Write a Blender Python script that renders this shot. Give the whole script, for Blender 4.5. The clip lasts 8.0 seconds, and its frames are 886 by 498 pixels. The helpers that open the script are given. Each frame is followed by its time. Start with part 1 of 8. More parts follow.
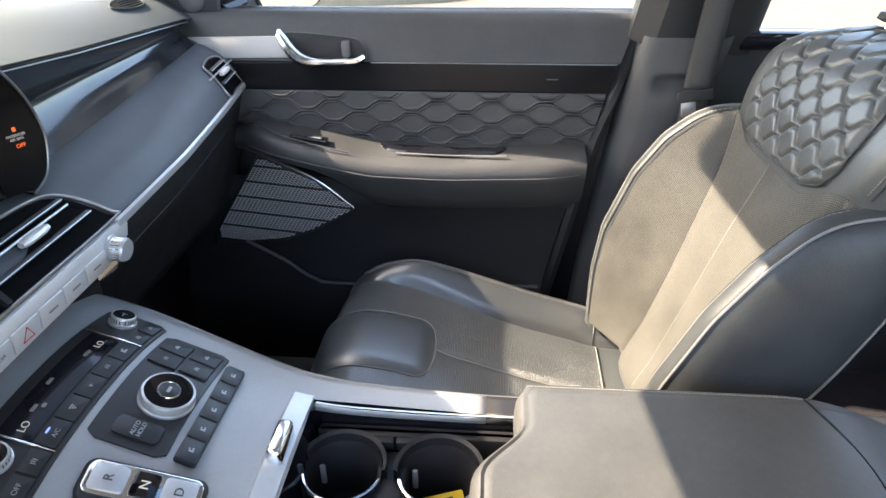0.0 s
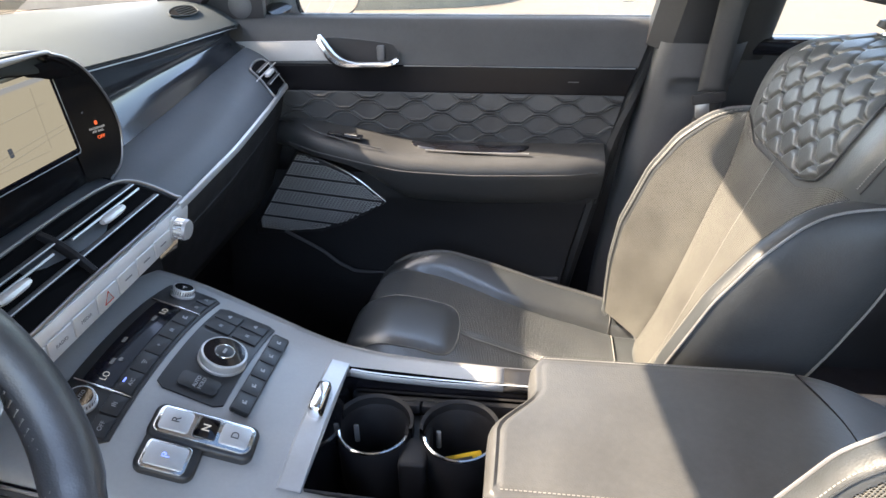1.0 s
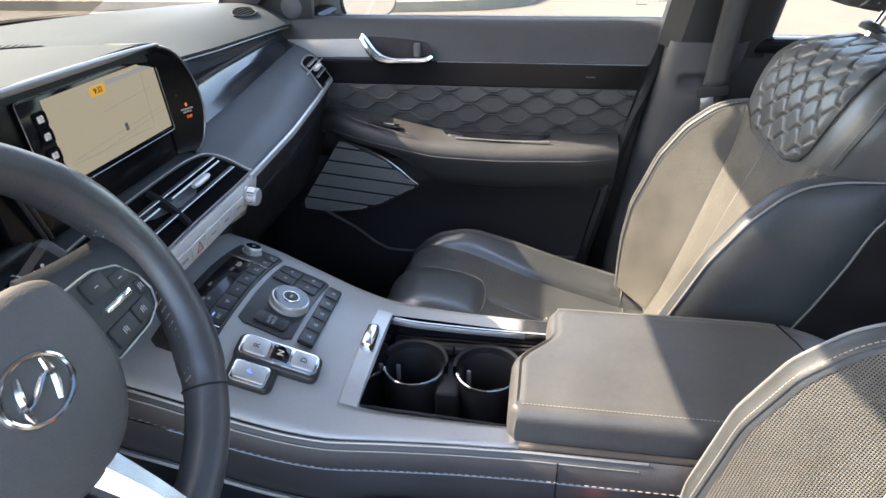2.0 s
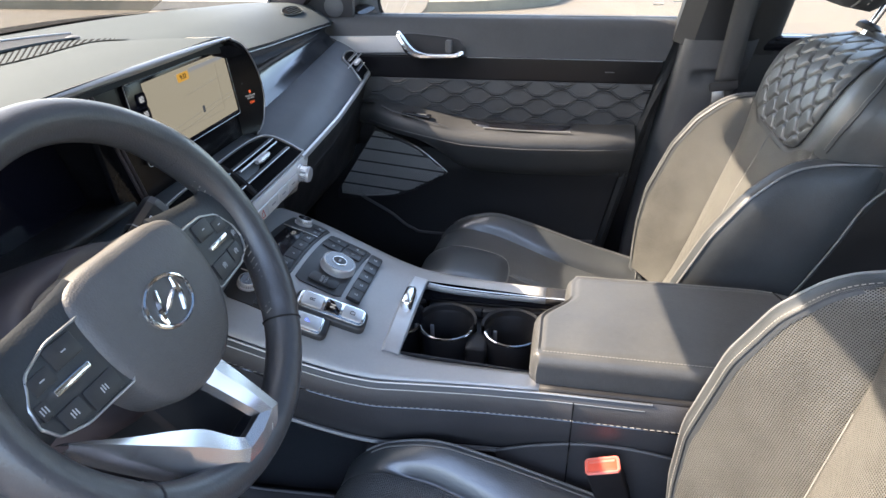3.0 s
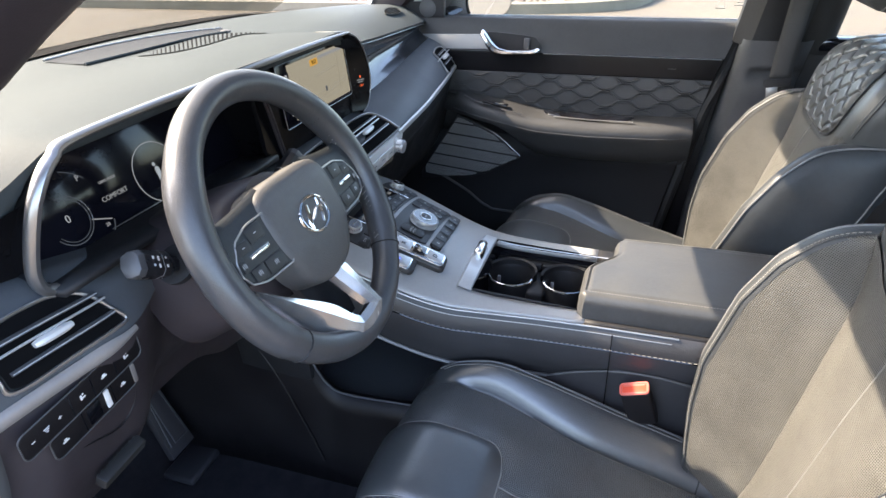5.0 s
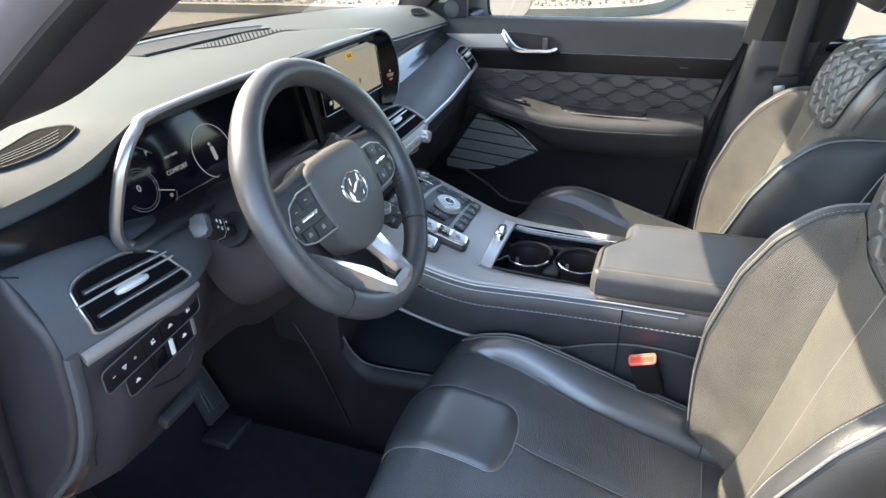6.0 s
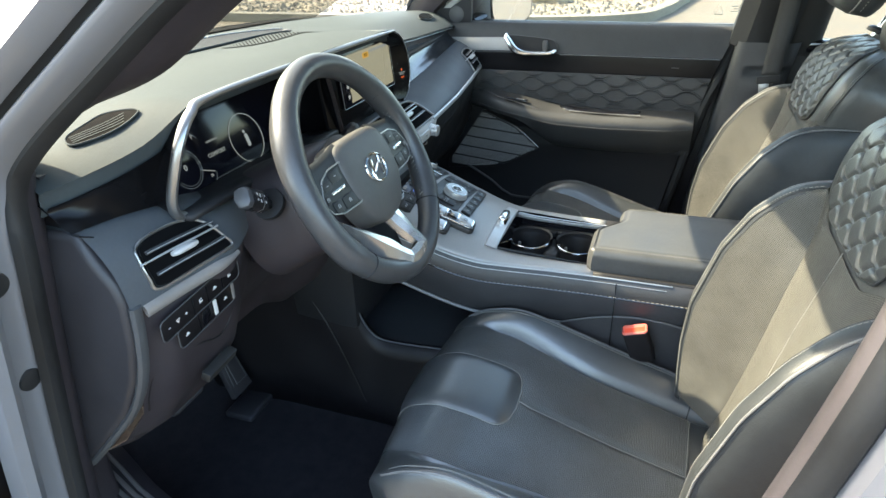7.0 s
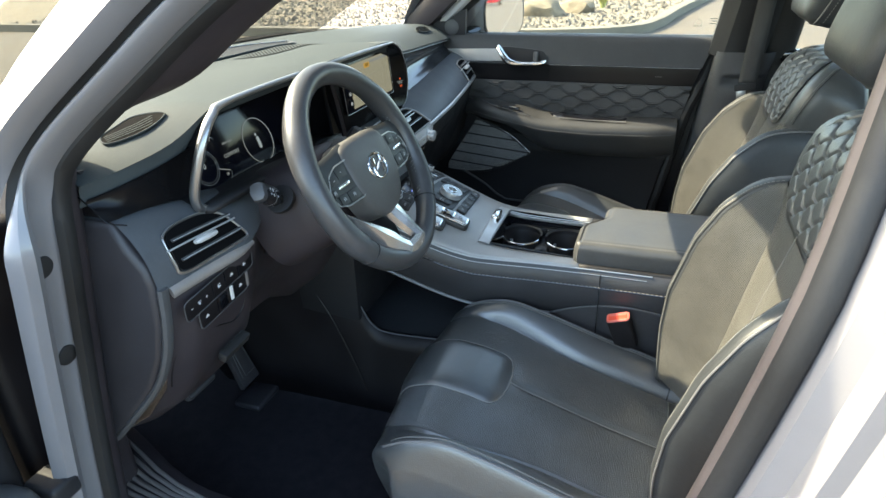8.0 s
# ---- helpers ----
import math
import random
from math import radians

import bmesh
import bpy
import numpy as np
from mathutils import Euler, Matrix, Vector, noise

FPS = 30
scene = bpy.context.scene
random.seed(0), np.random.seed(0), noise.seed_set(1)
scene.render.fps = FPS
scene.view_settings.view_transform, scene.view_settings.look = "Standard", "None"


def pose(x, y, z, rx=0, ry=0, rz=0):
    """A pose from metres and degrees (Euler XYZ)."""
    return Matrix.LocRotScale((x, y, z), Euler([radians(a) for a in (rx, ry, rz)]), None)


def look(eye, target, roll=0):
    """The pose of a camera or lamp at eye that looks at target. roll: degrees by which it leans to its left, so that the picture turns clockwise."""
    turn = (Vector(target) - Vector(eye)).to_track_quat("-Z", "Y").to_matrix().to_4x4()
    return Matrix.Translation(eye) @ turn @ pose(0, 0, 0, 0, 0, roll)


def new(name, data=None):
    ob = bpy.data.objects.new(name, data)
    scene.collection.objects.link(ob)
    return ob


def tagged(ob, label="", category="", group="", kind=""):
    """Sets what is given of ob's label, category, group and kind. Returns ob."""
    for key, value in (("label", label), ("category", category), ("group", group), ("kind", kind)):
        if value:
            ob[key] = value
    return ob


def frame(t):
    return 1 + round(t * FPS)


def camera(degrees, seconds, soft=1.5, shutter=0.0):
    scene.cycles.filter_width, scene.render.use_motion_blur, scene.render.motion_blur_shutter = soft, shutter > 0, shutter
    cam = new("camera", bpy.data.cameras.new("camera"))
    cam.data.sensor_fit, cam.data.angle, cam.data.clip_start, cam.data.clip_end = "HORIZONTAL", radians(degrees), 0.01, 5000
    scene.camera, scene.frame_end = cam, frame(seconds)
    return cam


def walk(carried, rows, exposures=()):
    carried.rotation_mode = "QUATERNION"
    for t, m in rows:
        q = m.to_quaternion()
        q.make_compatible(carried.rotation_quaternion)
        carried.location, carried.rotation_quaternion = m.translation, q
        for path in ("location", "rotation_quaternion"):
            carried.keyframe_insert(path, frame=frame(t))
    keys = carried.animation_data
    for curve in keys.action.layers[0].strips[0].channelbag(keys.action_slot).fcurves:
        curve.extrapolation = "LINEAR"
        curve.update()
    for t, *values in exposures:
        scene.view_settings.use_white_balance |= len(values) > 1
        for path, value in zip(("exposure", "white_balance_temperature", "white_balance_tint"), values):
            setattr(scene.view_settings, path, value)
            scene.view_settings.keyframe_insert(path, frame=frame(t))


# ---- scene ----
cam = camera(70.6, 8.0)
PATH = [
    (0, (0.08, -0.47, 1.347), (-0.051, 1.274, 0.377), -0.4),
    (0.5, (0.091, -0.517, 1.358), (-0.082, 1.225, 0.392), -0.7),
    (1, (0.09, -0.556, 1.366), (-0.126, 1.185, 0.405), -0.8),
    (1.5, (0.088, -0.632, 1.377), (-0.161, 1.108, 0.421), -0.9),
    (3, (0.088, -0.841, 1.401), (-0.246, 0.885, 0.449), -1.0),
    (3.5, (0.1, -0.898, 1.411), (-0.283, 0.818, 0.458), -1.3),
    (4, (0.119, -0.955, 1.413), (-0.325, 0.748, 0.464), -1.4),
    (4.5, (0.131, -1.015, 1.425), (-0.378, 0.671, 0.477), -1.6),
    (6, (0.157, -1.172, 1.432), (-0.444, 0.494, 0.502), -1.5),
    (6.5, (0.161, -1.239, 1.429), (-0.444, 0.43, 0.509), -1.5),
    (7, (0.181, -1.297, 1.434), (-0.425, 0.38, 0.527), -1.6),
    (7.5, (0.197, -1.349, 1.438), (-0.407, 0.337, 0.548), -1.7),
    (8, (0.219, -1.394, 1.444), (-0.386, 0.301, 0.571), -1.8),
]
walk(cam, [(t, look(eye, target, roll)) for t, eye, target, roll in PATH], exposures=[(0.0, 4.02, 7100, 12), (1.5, 3.82, 7000, 13), (3.0, 3.62, 6800, 13), (4.5, 3.60, 6850, 13), (6.0, 3.66, 6850, 8), (6.5, 3.66, 6900, 5), (7.0, 3.61, 7050, 0), (8.0, 3.34, 7050, 0)])

# ---- light ----
SUN_FROM = Vector((-0.75, 0.03, 0.656)).normalized()
world = bpy.data.worlds.new("world")
scene.world = world
world.use_nodes = True
wn = world.node_tree
sky = wn.nodes.new("ShaderNodeTexSky")
sky.sky_type = "NISHITA"
sky.sun_disc = False
sky.sun_elevation = math.asin(SUN_FROM.z)
sky.sun_rotation = math.atan2(SUN_FROM.x, SUN_FROM.y)
sky.air_density, sky.dust_density, sky.ozone_density = 0.9, 2.6, 1.0
wn.links.new(sky.outputs[0], wn.nodes["Background"].inputs[0])
wn.nodes["Background"].inputs[1].default_value = 0.15
sun_data = bpy.data.lights.new("sun", "SUN")
sun_data.energy, sun_data.angle, sun_data.color = 2.0, radians(0.6), (1.0, 0.87, 0.70)
sun = new("sun", sun_data)
sun.matrix_world = look(SUN_FROM * 20, (0, 0, 0))


# ---- materials ----
def nodes_of(name):
    m = bpy.data.materials.new(name)
    m.use_nodes = True
    t = m.node_tree
    return m, t, t.nodes["Principled BSDF"]


def noise_tex(t, scale, detail=4.0, rough=0.6):
    c = t.nodes.new("ShaderNodeTexCoord")
    n = t.nodes.new("ShaderNodeTexNoise")
    n.inputs["Scale"].default_value, n.inputs["Detail"].default_value, n.inputs["Roughness"].default_value = scale, detail, rough
    t.links.new(c.outputs["Object"], n.inputs["Vector"])
    return n


def ramp(t, src, stops):
    r = t.nodes.new("ShaderNodeValToRGB")
    while len(r.color_ramp.elements) < len(stops):
        r.color_ramp.elements.new(0.5)
    for e, (p, c) in zip(r.color_ramp.elements, stops):
        e.position = p
        e.color = (*c, 1) if len(c) == 3 else c
    t.links.new(src, r.inputs[0])
    return r


def bump(t, b, src, strength, dist, prev=None):
    k = t.nodes.new("ShaderNodeBump")
    k.inputs["Strength"].default_value, k.inputs["Distance"].default_value = strength, dist
    t.links.new(src, k.inputs["Height"])
    if prev:
        t.links.new(prev.outputs[0], k.inputs["Normal"])
    t.links.new(k.outputs[0], b.inputs["Normal"])
    t.links.new(k.outputs[0], b.inputs["Coat Normal"])
    return k


def surface(name, colour, rough=0.5, vary=0.25, grain=600.0, relief=0.0006, strength=0.35, metal=0.0, coat=0.0, big=9.0, rvary=0.12, cells=False, spec=0.5, coat_rough=0.05):
    """A surface with tone that varies at two scales, roughness that varies with it and a fine grain in relief."""
    m, t, b = nodes_of(name)
    n1 = noise_tex(t, big, 5)
    n2 = noise_tex(t, grain * 0.25, 3)
    mix = t.nodes.new("ShaderNodeMath")
    mix.operation = "MULTIPLY_ADD"
    mix.inputs[1].default_value = 0.35
    t.links.new(n2.outputs[0], mix.inputs[0])
    t.links.new(n1.outputs[0], mix.inputs[2])
    lo, hi = [c * (1 - vary) for c in colour], [min(1, c * (1 + vary)) for c in colour]
    r = ramp(t, mix.outputs[0], [(0.45, lo), (0.9, hi)])
    t.links.new(r.outputs[0], b.inputs["Base Color"])
    rr = t.nodes.new("ShaderNodeMapRange")
    rr.inputs[1].default_value, rr.inputs[2].default_value = 0.3, 0.7
    rr.inputs[3].default_value, rr.inputs[4].default_value = max(0.02, rough - rvary), min(1, rough + rvary)
    t.links.new(n1.outputs[0], rr.inputs[0])
    t.links.new(rr.outputs[0], b.inputs["Roughness"])
    b.inputs["Metallic"].default_value = metal
    b.inputs["Coat Weight"].default_value = coat
    b.inputs["Coat Roughness"].default_value = coat_rough
    b.inputs["Specular IOR Level"].default_value = spec
    if relief:
        if cells:
            c = t.nodes.new("ShaderNodeTexCoord")
            g = t.nodes.new("ShaderNodeTexVoronoi")
            g.inputs["Scale"].default_value = grain
            t.links.new(c.outputs["Object"], g.inputs["Vector"])
            src = g.outputs["Distance"]
        else:
            src = noise_tex(t, grain, 2).outputs[0]
        k = bump(t, b, src, strength, relief)
        if cells:
            bump(t, b, noise_tex(t, 28, 3).outputs[0], 0.25, 0.0016, k)
    return m


def perforated(name, colour, pitch=0.0034, rough=0.42):
    """Leather with rows of fine holes."""
    m, t, b = nodes_of(name)
    c = t.nodes.new("ShaderNodeTexCoord")
    v = t.nodes.new("ShaderNodeTexVoronoi")
    v.inputs["Scale"].default_value = 1 / pitch
    v.inputs["Randomness"].default_value = 0.0
    v.voronoi_dimensions = "2D"
    mp = t.nodes.new("ShaderNodeMapping")
    t.links.new(c.outputs["UV"], mp.inputs["Vector"])
    t.links.new(mp.outputs[0], v.inputs["Vector"])
    hole = ramp(t, v.outputs["Distance"], [(0.16, (0, 0, 0)), (0.40, (1, 1, 1))])
    n1 = noise_tex(t, 11, 5)
    base = ramp(t, n1.outputs[0], [(0.3, [k * 0.75 for k in colour]), (0.75, [k * 1.3 for k in colour])])
    mx = t.nodes.new("ShaderNodeMix")
    mx.data_type = "RGBA"
    mx.inputs["A"].default_value = (*[c * 0.12 for c in colour], 1)
    t.links.new(hole.outputs[0], mx.inputs["Factor"])
    t.links.new(base.outputs[0], mx.inputs["B"])
    t.links.new(mx.outputs["Result"], b.inputs["Base Color"])
    b.inputs["Roughness"].default_value = rough
    t.links.new(hole.outputs[0], b.inputs["Specular Tint"])
    k = bump(t, b, hole.outputs[0], 0.9, 0.0009)
    bump(t, b, noise_tex(t, 35, 4).outputs[0], 0.3, 0.004, k)
    return m


def glowing(name, colour, strength):
    m, t, b = nodes_of(name)
    b.inputs["Base Color"].default_value = (0.01, 0.01, 0.01, 1)
    b.inputs["Emission Color"].default_value = (*colour, 1)
    b.inputs["Emission Strength"].default_value = strength
    b.inputs["Roughness"].default_value = 0.15
    return m


def clear(name, tint=(0.93, 0.96, 0.95), gloss=0.06):
    m, t, b = nodes_of(name)
    t.nodes.remove(b)
    tr = t.nodes.new("ShaderNodeBsdfTransparent")
    tr.inputs[0].default_value = (*tint, 1)
    gl = t.nodes.new("ShaderNodeBsdfGlossy")
    gl.inputs["Roughness"].default_value = 0.02
    mx = t.nodes.new("ShaderNodeMixShader")
    mx.inputs[0].default_value = gloss
    out = [n for n in t.nodes if n.type == "OUTPUT_MATERIAL"][0]
    t.links.new(tr.outputs[0], mx.inputs[1])
    t.links.new(gl.outputs[0], mx.inputs[2])
    t.links.new(mx.outputs[0], out.inputs[0])
    return m


LEATHER = surface("leather", (0.028, 0.031, 0.033), 0.46, 0.2, 420, 0.0005, 0.35, cells=True, rvary=0.05, spec=0.38)
LEATHER_BACK = surface("matte seat back leather", (0.044, 0.047, 0.047), 0.44, 0.2, 420, 0.0005, 0.35, cells=True, rvary=0.05, coat=0.25, coat_rough=0.3)
# Darker copy of PLASTIC: the deep shade of the footwell is in its colour.
SHADED_PLASTIC = surface("black plastic darkened for shade", (0.0078, 0.0068, 0.0080), 0.5, 0.2, 800, 0.0005, 0.4, spec=0.3)
END_PLASTIC = surface("dark dash end plastic", (0.029, 0.027, 0.031), 0.5, 0.15, 700, 0.0004, 0.3)
RIM_LEATHER = surface("wheel rim leather", (0.046, 0.047, 0.050), 0.36, 0.2, 520, 0.0004, 0.3, cells=True, rvary=0.05, coat=0.25, coat_rough=0.3)
BAR_SILVER = surface("pale silver key plastic", (0.68, 0.675, 0.665), 0.38, 0.06, 900, 0.0002, 0.15, metal=0.35, rvary=0.05)
LEATHER_ARM = surface("armrest leather", (0.056, 0.057, 0.057), 0.42, 0.2, 520, 0.0005, 0.35, cells=True, rvary=0.05)
AIRBAG_SKIN = surface("grained airbag skin", (0.082, 0.080, 0.078), 0.50, 0.15, 520, 0.0006, 0.4, cells=True, rvary=0.05)
PERF = perforated("perforated leather", (0.088, 0.086, 0.077), 0.0027, 0.42)
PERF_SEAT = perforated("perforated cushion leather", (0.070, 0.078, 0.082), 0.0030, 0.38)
PERF_SEAT.node_tree.nodes["Principled BSDF"].inputs["Coat Weight"].default_value = 0.9
PERF_SEAT.node_tree.nodes["Principled BSDF"].inputs["Coat Roughness"].default_value = 0.24
PERF_SEAT.node_tree.nodes["Principled BSDF"].inputs["Coat IOR"].default_value = 1.9
PIPING = surface("grey piping leather", (0.13, 0.13, 0.131), 0.4, 0.2, 500, 0.0004)
# Seam leather, its tone raised for the light that the folds catch.
SEAM = surface("seam leather lightened for lit folds", (0.15, 0.148, 0.14), 0.5, 0.2, 500, 0.0003)
THREAD = surface("pale thread", (0.19, 0.185, 0.17), 0.7, 0.2, 900, 0.0002)
DASH_SOFT = surface("soft dash skin", (0.046, 0.055, 0.059), 0.70, 0.12, 900, 0.0004, 0.4, cells=True, rvary=0.04, spec=0.12)
# Dash trough skin, its recess shade put into a darker base colour.
TRAY_SHADED = surface("shaded blue grey tray skin", (0.026, 0.030, 0.037), 0.8, 0.12, 900, 0.0004, 0.3, spec=0.1)
WAVE_SKIN = surface("blue grey dash skin", (0.070, 0.076, 0.084), 0.52, 0.12, 900, 0.0004, 0.35, cells=True, spec=0.35)
PLASTIC = surface("dark grained plastic", (0.017, 0.017, 0.0185), 0.50, 0.2, 800, 0.0005, 0.4, spec=0.3)
PLASTIC_G = surface("grey pillar plastic", (0.060, 0.061, 0.064), 0.55, 0.15, 700, 0.0004, 0.3)
TAUPE_TRIM = surface("taupe pillar plastic", (0.105, 0.084, 0.078), 0.52, 0.15, 700, 0.0004, 0.3)
# Darker copy of PLASTIC_G: shade on the upper pillar is put into the colour.
PILLAR_SHADED = surface("shaded grey pillar plastic", (0.026, 0.0265, 0.028), 0.6, 0.15, 700, 0.0004, 0.3, spec=0.3)
WARM_PLASTIC = surface("charcoal trim plastic", (0.034, 0.0275, 0.031), 0.50, 0.15, 700, 0.0004, 0.3)
PIANO = surface("gloss black lacquer", (0.006, 0.006, 0.008), 0.06, 0.3, 300, 0.0, rvary=0.03, coat=0.6)
GLOSS_GREY = surface("gloss charcoal lacquer", (0.014, 0.016, 0.019), 0.14, 0.2, 300, 0.0, rvary=0.03, coat=0.25)
CHROME = surface("satin chrome", (0.78, 0.78, 0.77), 0.16, 0.08, 400, 0.0001, 0.1, metal=1.0, rvary=0.06)
DOOR_SKIN = surface("dark door leather", (0.035, 0.036, 0.0375), 0.52, 0.2, 520, 0.0005, 0.35, cells=True, rvary=0.05)
HOOD_TRIM = surface("dark satin chrome", (0.36, 0.36, 0.36), 0.36, 0.08, 700, 0.0002, 0.15, metal=0.9, rvary=0.05)
SATIN = surface("satin silver", (0.55, 0.555, 0.56), 0.34, 0.08, 700, 0.0002, 0.15, metal=0.5, rvary=0.06)
KEY_GREY = surface("grey key print", (0.24, 0.24, 0.24), 0.5, 0.05, 900, 0.0)
DISPLAY_BLACK = surface("satin black display surround", (0.006, 0.006, 0.007), 0.20, 0.2, 500, 0.0, rvary=0.04, spec=0.14)
CONSOLE_SILVER = surface("brushed grey console finish", (0.37, 0.372, 0.37), 0.46, 0.08, 900, 0.0002, 0.15, metal=0.2, rvary=0.05)
BUTTON = surface("satin button plastic", (0.022, 0.0225, 0.0235), 0.42, 0.12, 900, 0.0002, 0.2)
ICON = surface("pale icon print", (0.36, 0.365, 0.37), 0.5, 0.05, 900, 0.0)
RED_ICON = surface("red icon print", (0.65, 0.05, 0.03), 0.5, 0.05, 900, 0.0)
CARPET = surface("black carpet", (0.032, 0.030, 0.035), 0.95, 0.25, 1500, 0.004, 0.9, big=30, spec=0.1)
RUBBER = surface("black rubber seal", (0.016, 0.0155, 0.0155), 0.6, 0.25, 500, 0.0005, 0.3)
PAINT = surface("silver white car paint", (0.17, 0.165, 0.173), 0.38, 0.05, 2500, 0.0, metal=0.0, coat=0.5, rvary=0.04)
SIDE_LEATHER = surface("dark console side leather", (0.036, 0.036, 0.039), 0.44, 0.2, 520, 0.0005, 0.35, cells=True, rvary=0.05)
PRINT = surface("white switch print", (0.72, 0.72, 0.72), 0.5, 0.05, 900, 0.0)
WARM_SATIN = surface("satin taupe plastic", (0.30, 0.275, 0.26), 0.32, 0.1, 700, 0.0002, 0.15, metal=0.4, rvary=0.05)
SPOKE_SILVER = surface("polished satin spoke metal", (0.66, 0.65, 0.64), 0.24, 0.06, 700, 0.0001, 0.1, metal=0.85, rvary=0.05)
PIANO_SATIN = surface("smooth black stalk plastic", (0.014, 0.014, 0.016), 0.30, 0.15, 600, 0.0002, 0.2)
PALE_RED = surface("pale red plastic", (0.58, 0.13, 0.10), 0.35, 0.1, 600, 0.0002)
CUSHION_LEATHER = surface("smooth cushion leather", (0.040, 0.045, 0.048), 0.42, 0.2, 420, 0.0005, 0.3, cells=True, rvary=0.05, coat=0.75, spec=0.6, coat_rough=0.32)
CUSHION_LEATHER.node_tree.nodes["Principled BSDF"].inputs["Coat IOR"].default_value = 1.9
STALK_SILVER = surface("dark silver stalk end", (0.07, 0.07, 0.074), 0.42, 0.1, 700, 0.0002, 0.15, metal=0.3, rvary=0.05)
DEEP_PLASTIC = surface("deep black door plastic", (0.014, 0.014, 0.015), 0.6, 0.2, 800, 0.0005, 0.4, spec=0.22)
HEADLINER = surface("grey headliner cloth", (0.58, 0.57, 0.54), 0.95, 0.1, 900, 0.001, 0.4)
GLASS = clear("window glass")
SIDE_GLASS = clear("tinted side glass", (0.90, 0.92, 0.90), 0.05)
SCREEN_TINT = clear("shaded windscreen glass", (0.64, 0.65, 0.63), 0.06)
ROOF_GLASS = clear("tinted roof glass", (0.38, 0.42, 0.44), 0.06)
# Near black: shade of vents and slots as colour; also the windscreen base band.
VENT_BLACK = surface("matte black vent shade and band", (0.005, 0.005, 0.0055), 0.9, 0.2, 600, 0.0003, 0.3, spec=0.04)
MIRROR = surface("mirror glass", (0.85, 0.86, 0.86), 0.02, 0.01, 100, 0.0, metal=1.0, rvary=0.01)
SCREEN_GLASS = surface("dark display glass", (0.006, 0.006, 0.010), 0.10, 0.2, 300, 0.0, rvary=0.02, spec=0.22)
RED_PLASTIC = surface("red release plastic", (0.62, 0.06, 0.03), 0.4, 0.1, 600, 0.0002)
GRILLE = surface("silver grey grille paint", (0.38, 0.38, 0.38), 0.5, 0.1, 800, 0.0)
YELLOW = surface("yellow card", (0.75, 0.5, 0.03), 0.6, 0.15, 400, 0.0)
BELT = surface("grey belt webbing", (0.05, 0.05, 0.05), 0.85, 0.2, 1500, 0.0008, 0.6)
CONCRETE = surface("pale concrete", (0.084, 0.066, 0.046), 0.9, 0.18, 60, 0.004, 0.4, big=0.6)
KERB_MAT = surface("kerb concrete", (0.15, 0.132, 0.10), 0.9, 0.2, 80, 0.004, 0.4, big=2.0)
ROCK = surface("sandstone boulder", (0.17, 0.135, 0.088), 0.9, 0.35, 40, 0.02, 0.7, big=4.0)
STRAW = surface("pale ornamental grass", (0.36, 0.38, 0.14), 0.8, 0.3, 60, 0.0)
CAR_RED = surface("red car paint", (0.20, 0.010, 0.018), 0.2, 0.1, 500, 0.0, coat=1.0)
MAP_GLOW = glowing("map screen", (0.56, 0.52, 0.40), 0.050)
MAP_LINE = glowing("map road line", (0.30, 0.28, 0.22), 0.07)
ORANGE_GLOW = glowing("amber screen mark", (0.90, 0.50, 0.08), 0.055)
RED_GLOW = glowing("red warning light", (1.0, 0.16, 0.05), 0.075)
WHITE_GLOW = glowing("white screen mark", (0.75, 0.8, 0.85), 0.055)
TEXT_GLOW = glowing("soft white screen text", (0.75, 0.8, 0.85), 0.028)
BLUE_GLOW = glowing("blue indicator", (0.12, 0.2, 1.0), 0.22)
DIM_GLOW = glowing("dim screen", (0.10, 0.12, 0.15), 0.045)


# ---- shape helpers ----
def link(name, me, mat, parent, label="", smooth=40):
    if mat is not None:
        me.materials.append(mat)
    if smooth:
        for p in me.polygons:
            p.use_smooth = True
        me.set_sharp_from_angle(angle=radians(smooth))
    ob = new(name, me)
    if parent is not None:
        ob.parent = parent
        ob.matrix_parent_inverse = Matrix.Translation(-parent.location)
    if label:
        tagged(ob, label)
    return ob


def part(name, bm, mat, parent, label="", smooth=40):
    """Links a bmesh as one mesh object under a thing or a part."""
    me = bpy.data.meshes.new(name)
    bmesh.ops.recalc_face_normals(bm, faces=bm.faces)
    bm.to_mesh(me)
    bm.free()
    return link(name, me, mat, parent, label, smooth)


def thing(name, label, category, group="", kind="", at=(0, 0, 0)):
    ob = new(name)
    ob.location = at
    return tagged(ob, label, category, group, kind)


def raw(verts, faces):
    bm = bmesh.new()
    vs = [bm.verts.new(v) for v in verts]
    for f in faces:
        try:
            bm.faces.new([vs[i] for i in f])
        except ValueError:
            pass
    return bm


def box(lo, hi, r=0.003, seg=2, m=None):
    """A box between two corners with rounded edges."""
    bm = bmesh.new()
    bmesh.ops.create_cube(bm, size=1)
    lo, hi = Vector(lo), Vector(hi)
    for v in bm.verts:
        v.co = Vector([(lo[i] + hi[i]) / 2 + v.co[i] * (hi[i] - lo[i]) for i in range(3)])
    if r:
        bmesh.ops.bevel(bm, geom=bm.edges[:], offset=min(r, 0.45 * min(hi - lo)), segments=seg, profile=0.5, affect="EDGES")
    if m is not None:
        bm.transform(m)
    return bm


def join_bm(*bms):
    out = bmesh.new()
    for b in bms:
        me = bpy.data.meshes.new("tmp")
        b.to_mesh(me)
        b.free()
        out.from_mesh(me)
        bpy.data.meshes.remove(me)
    return out


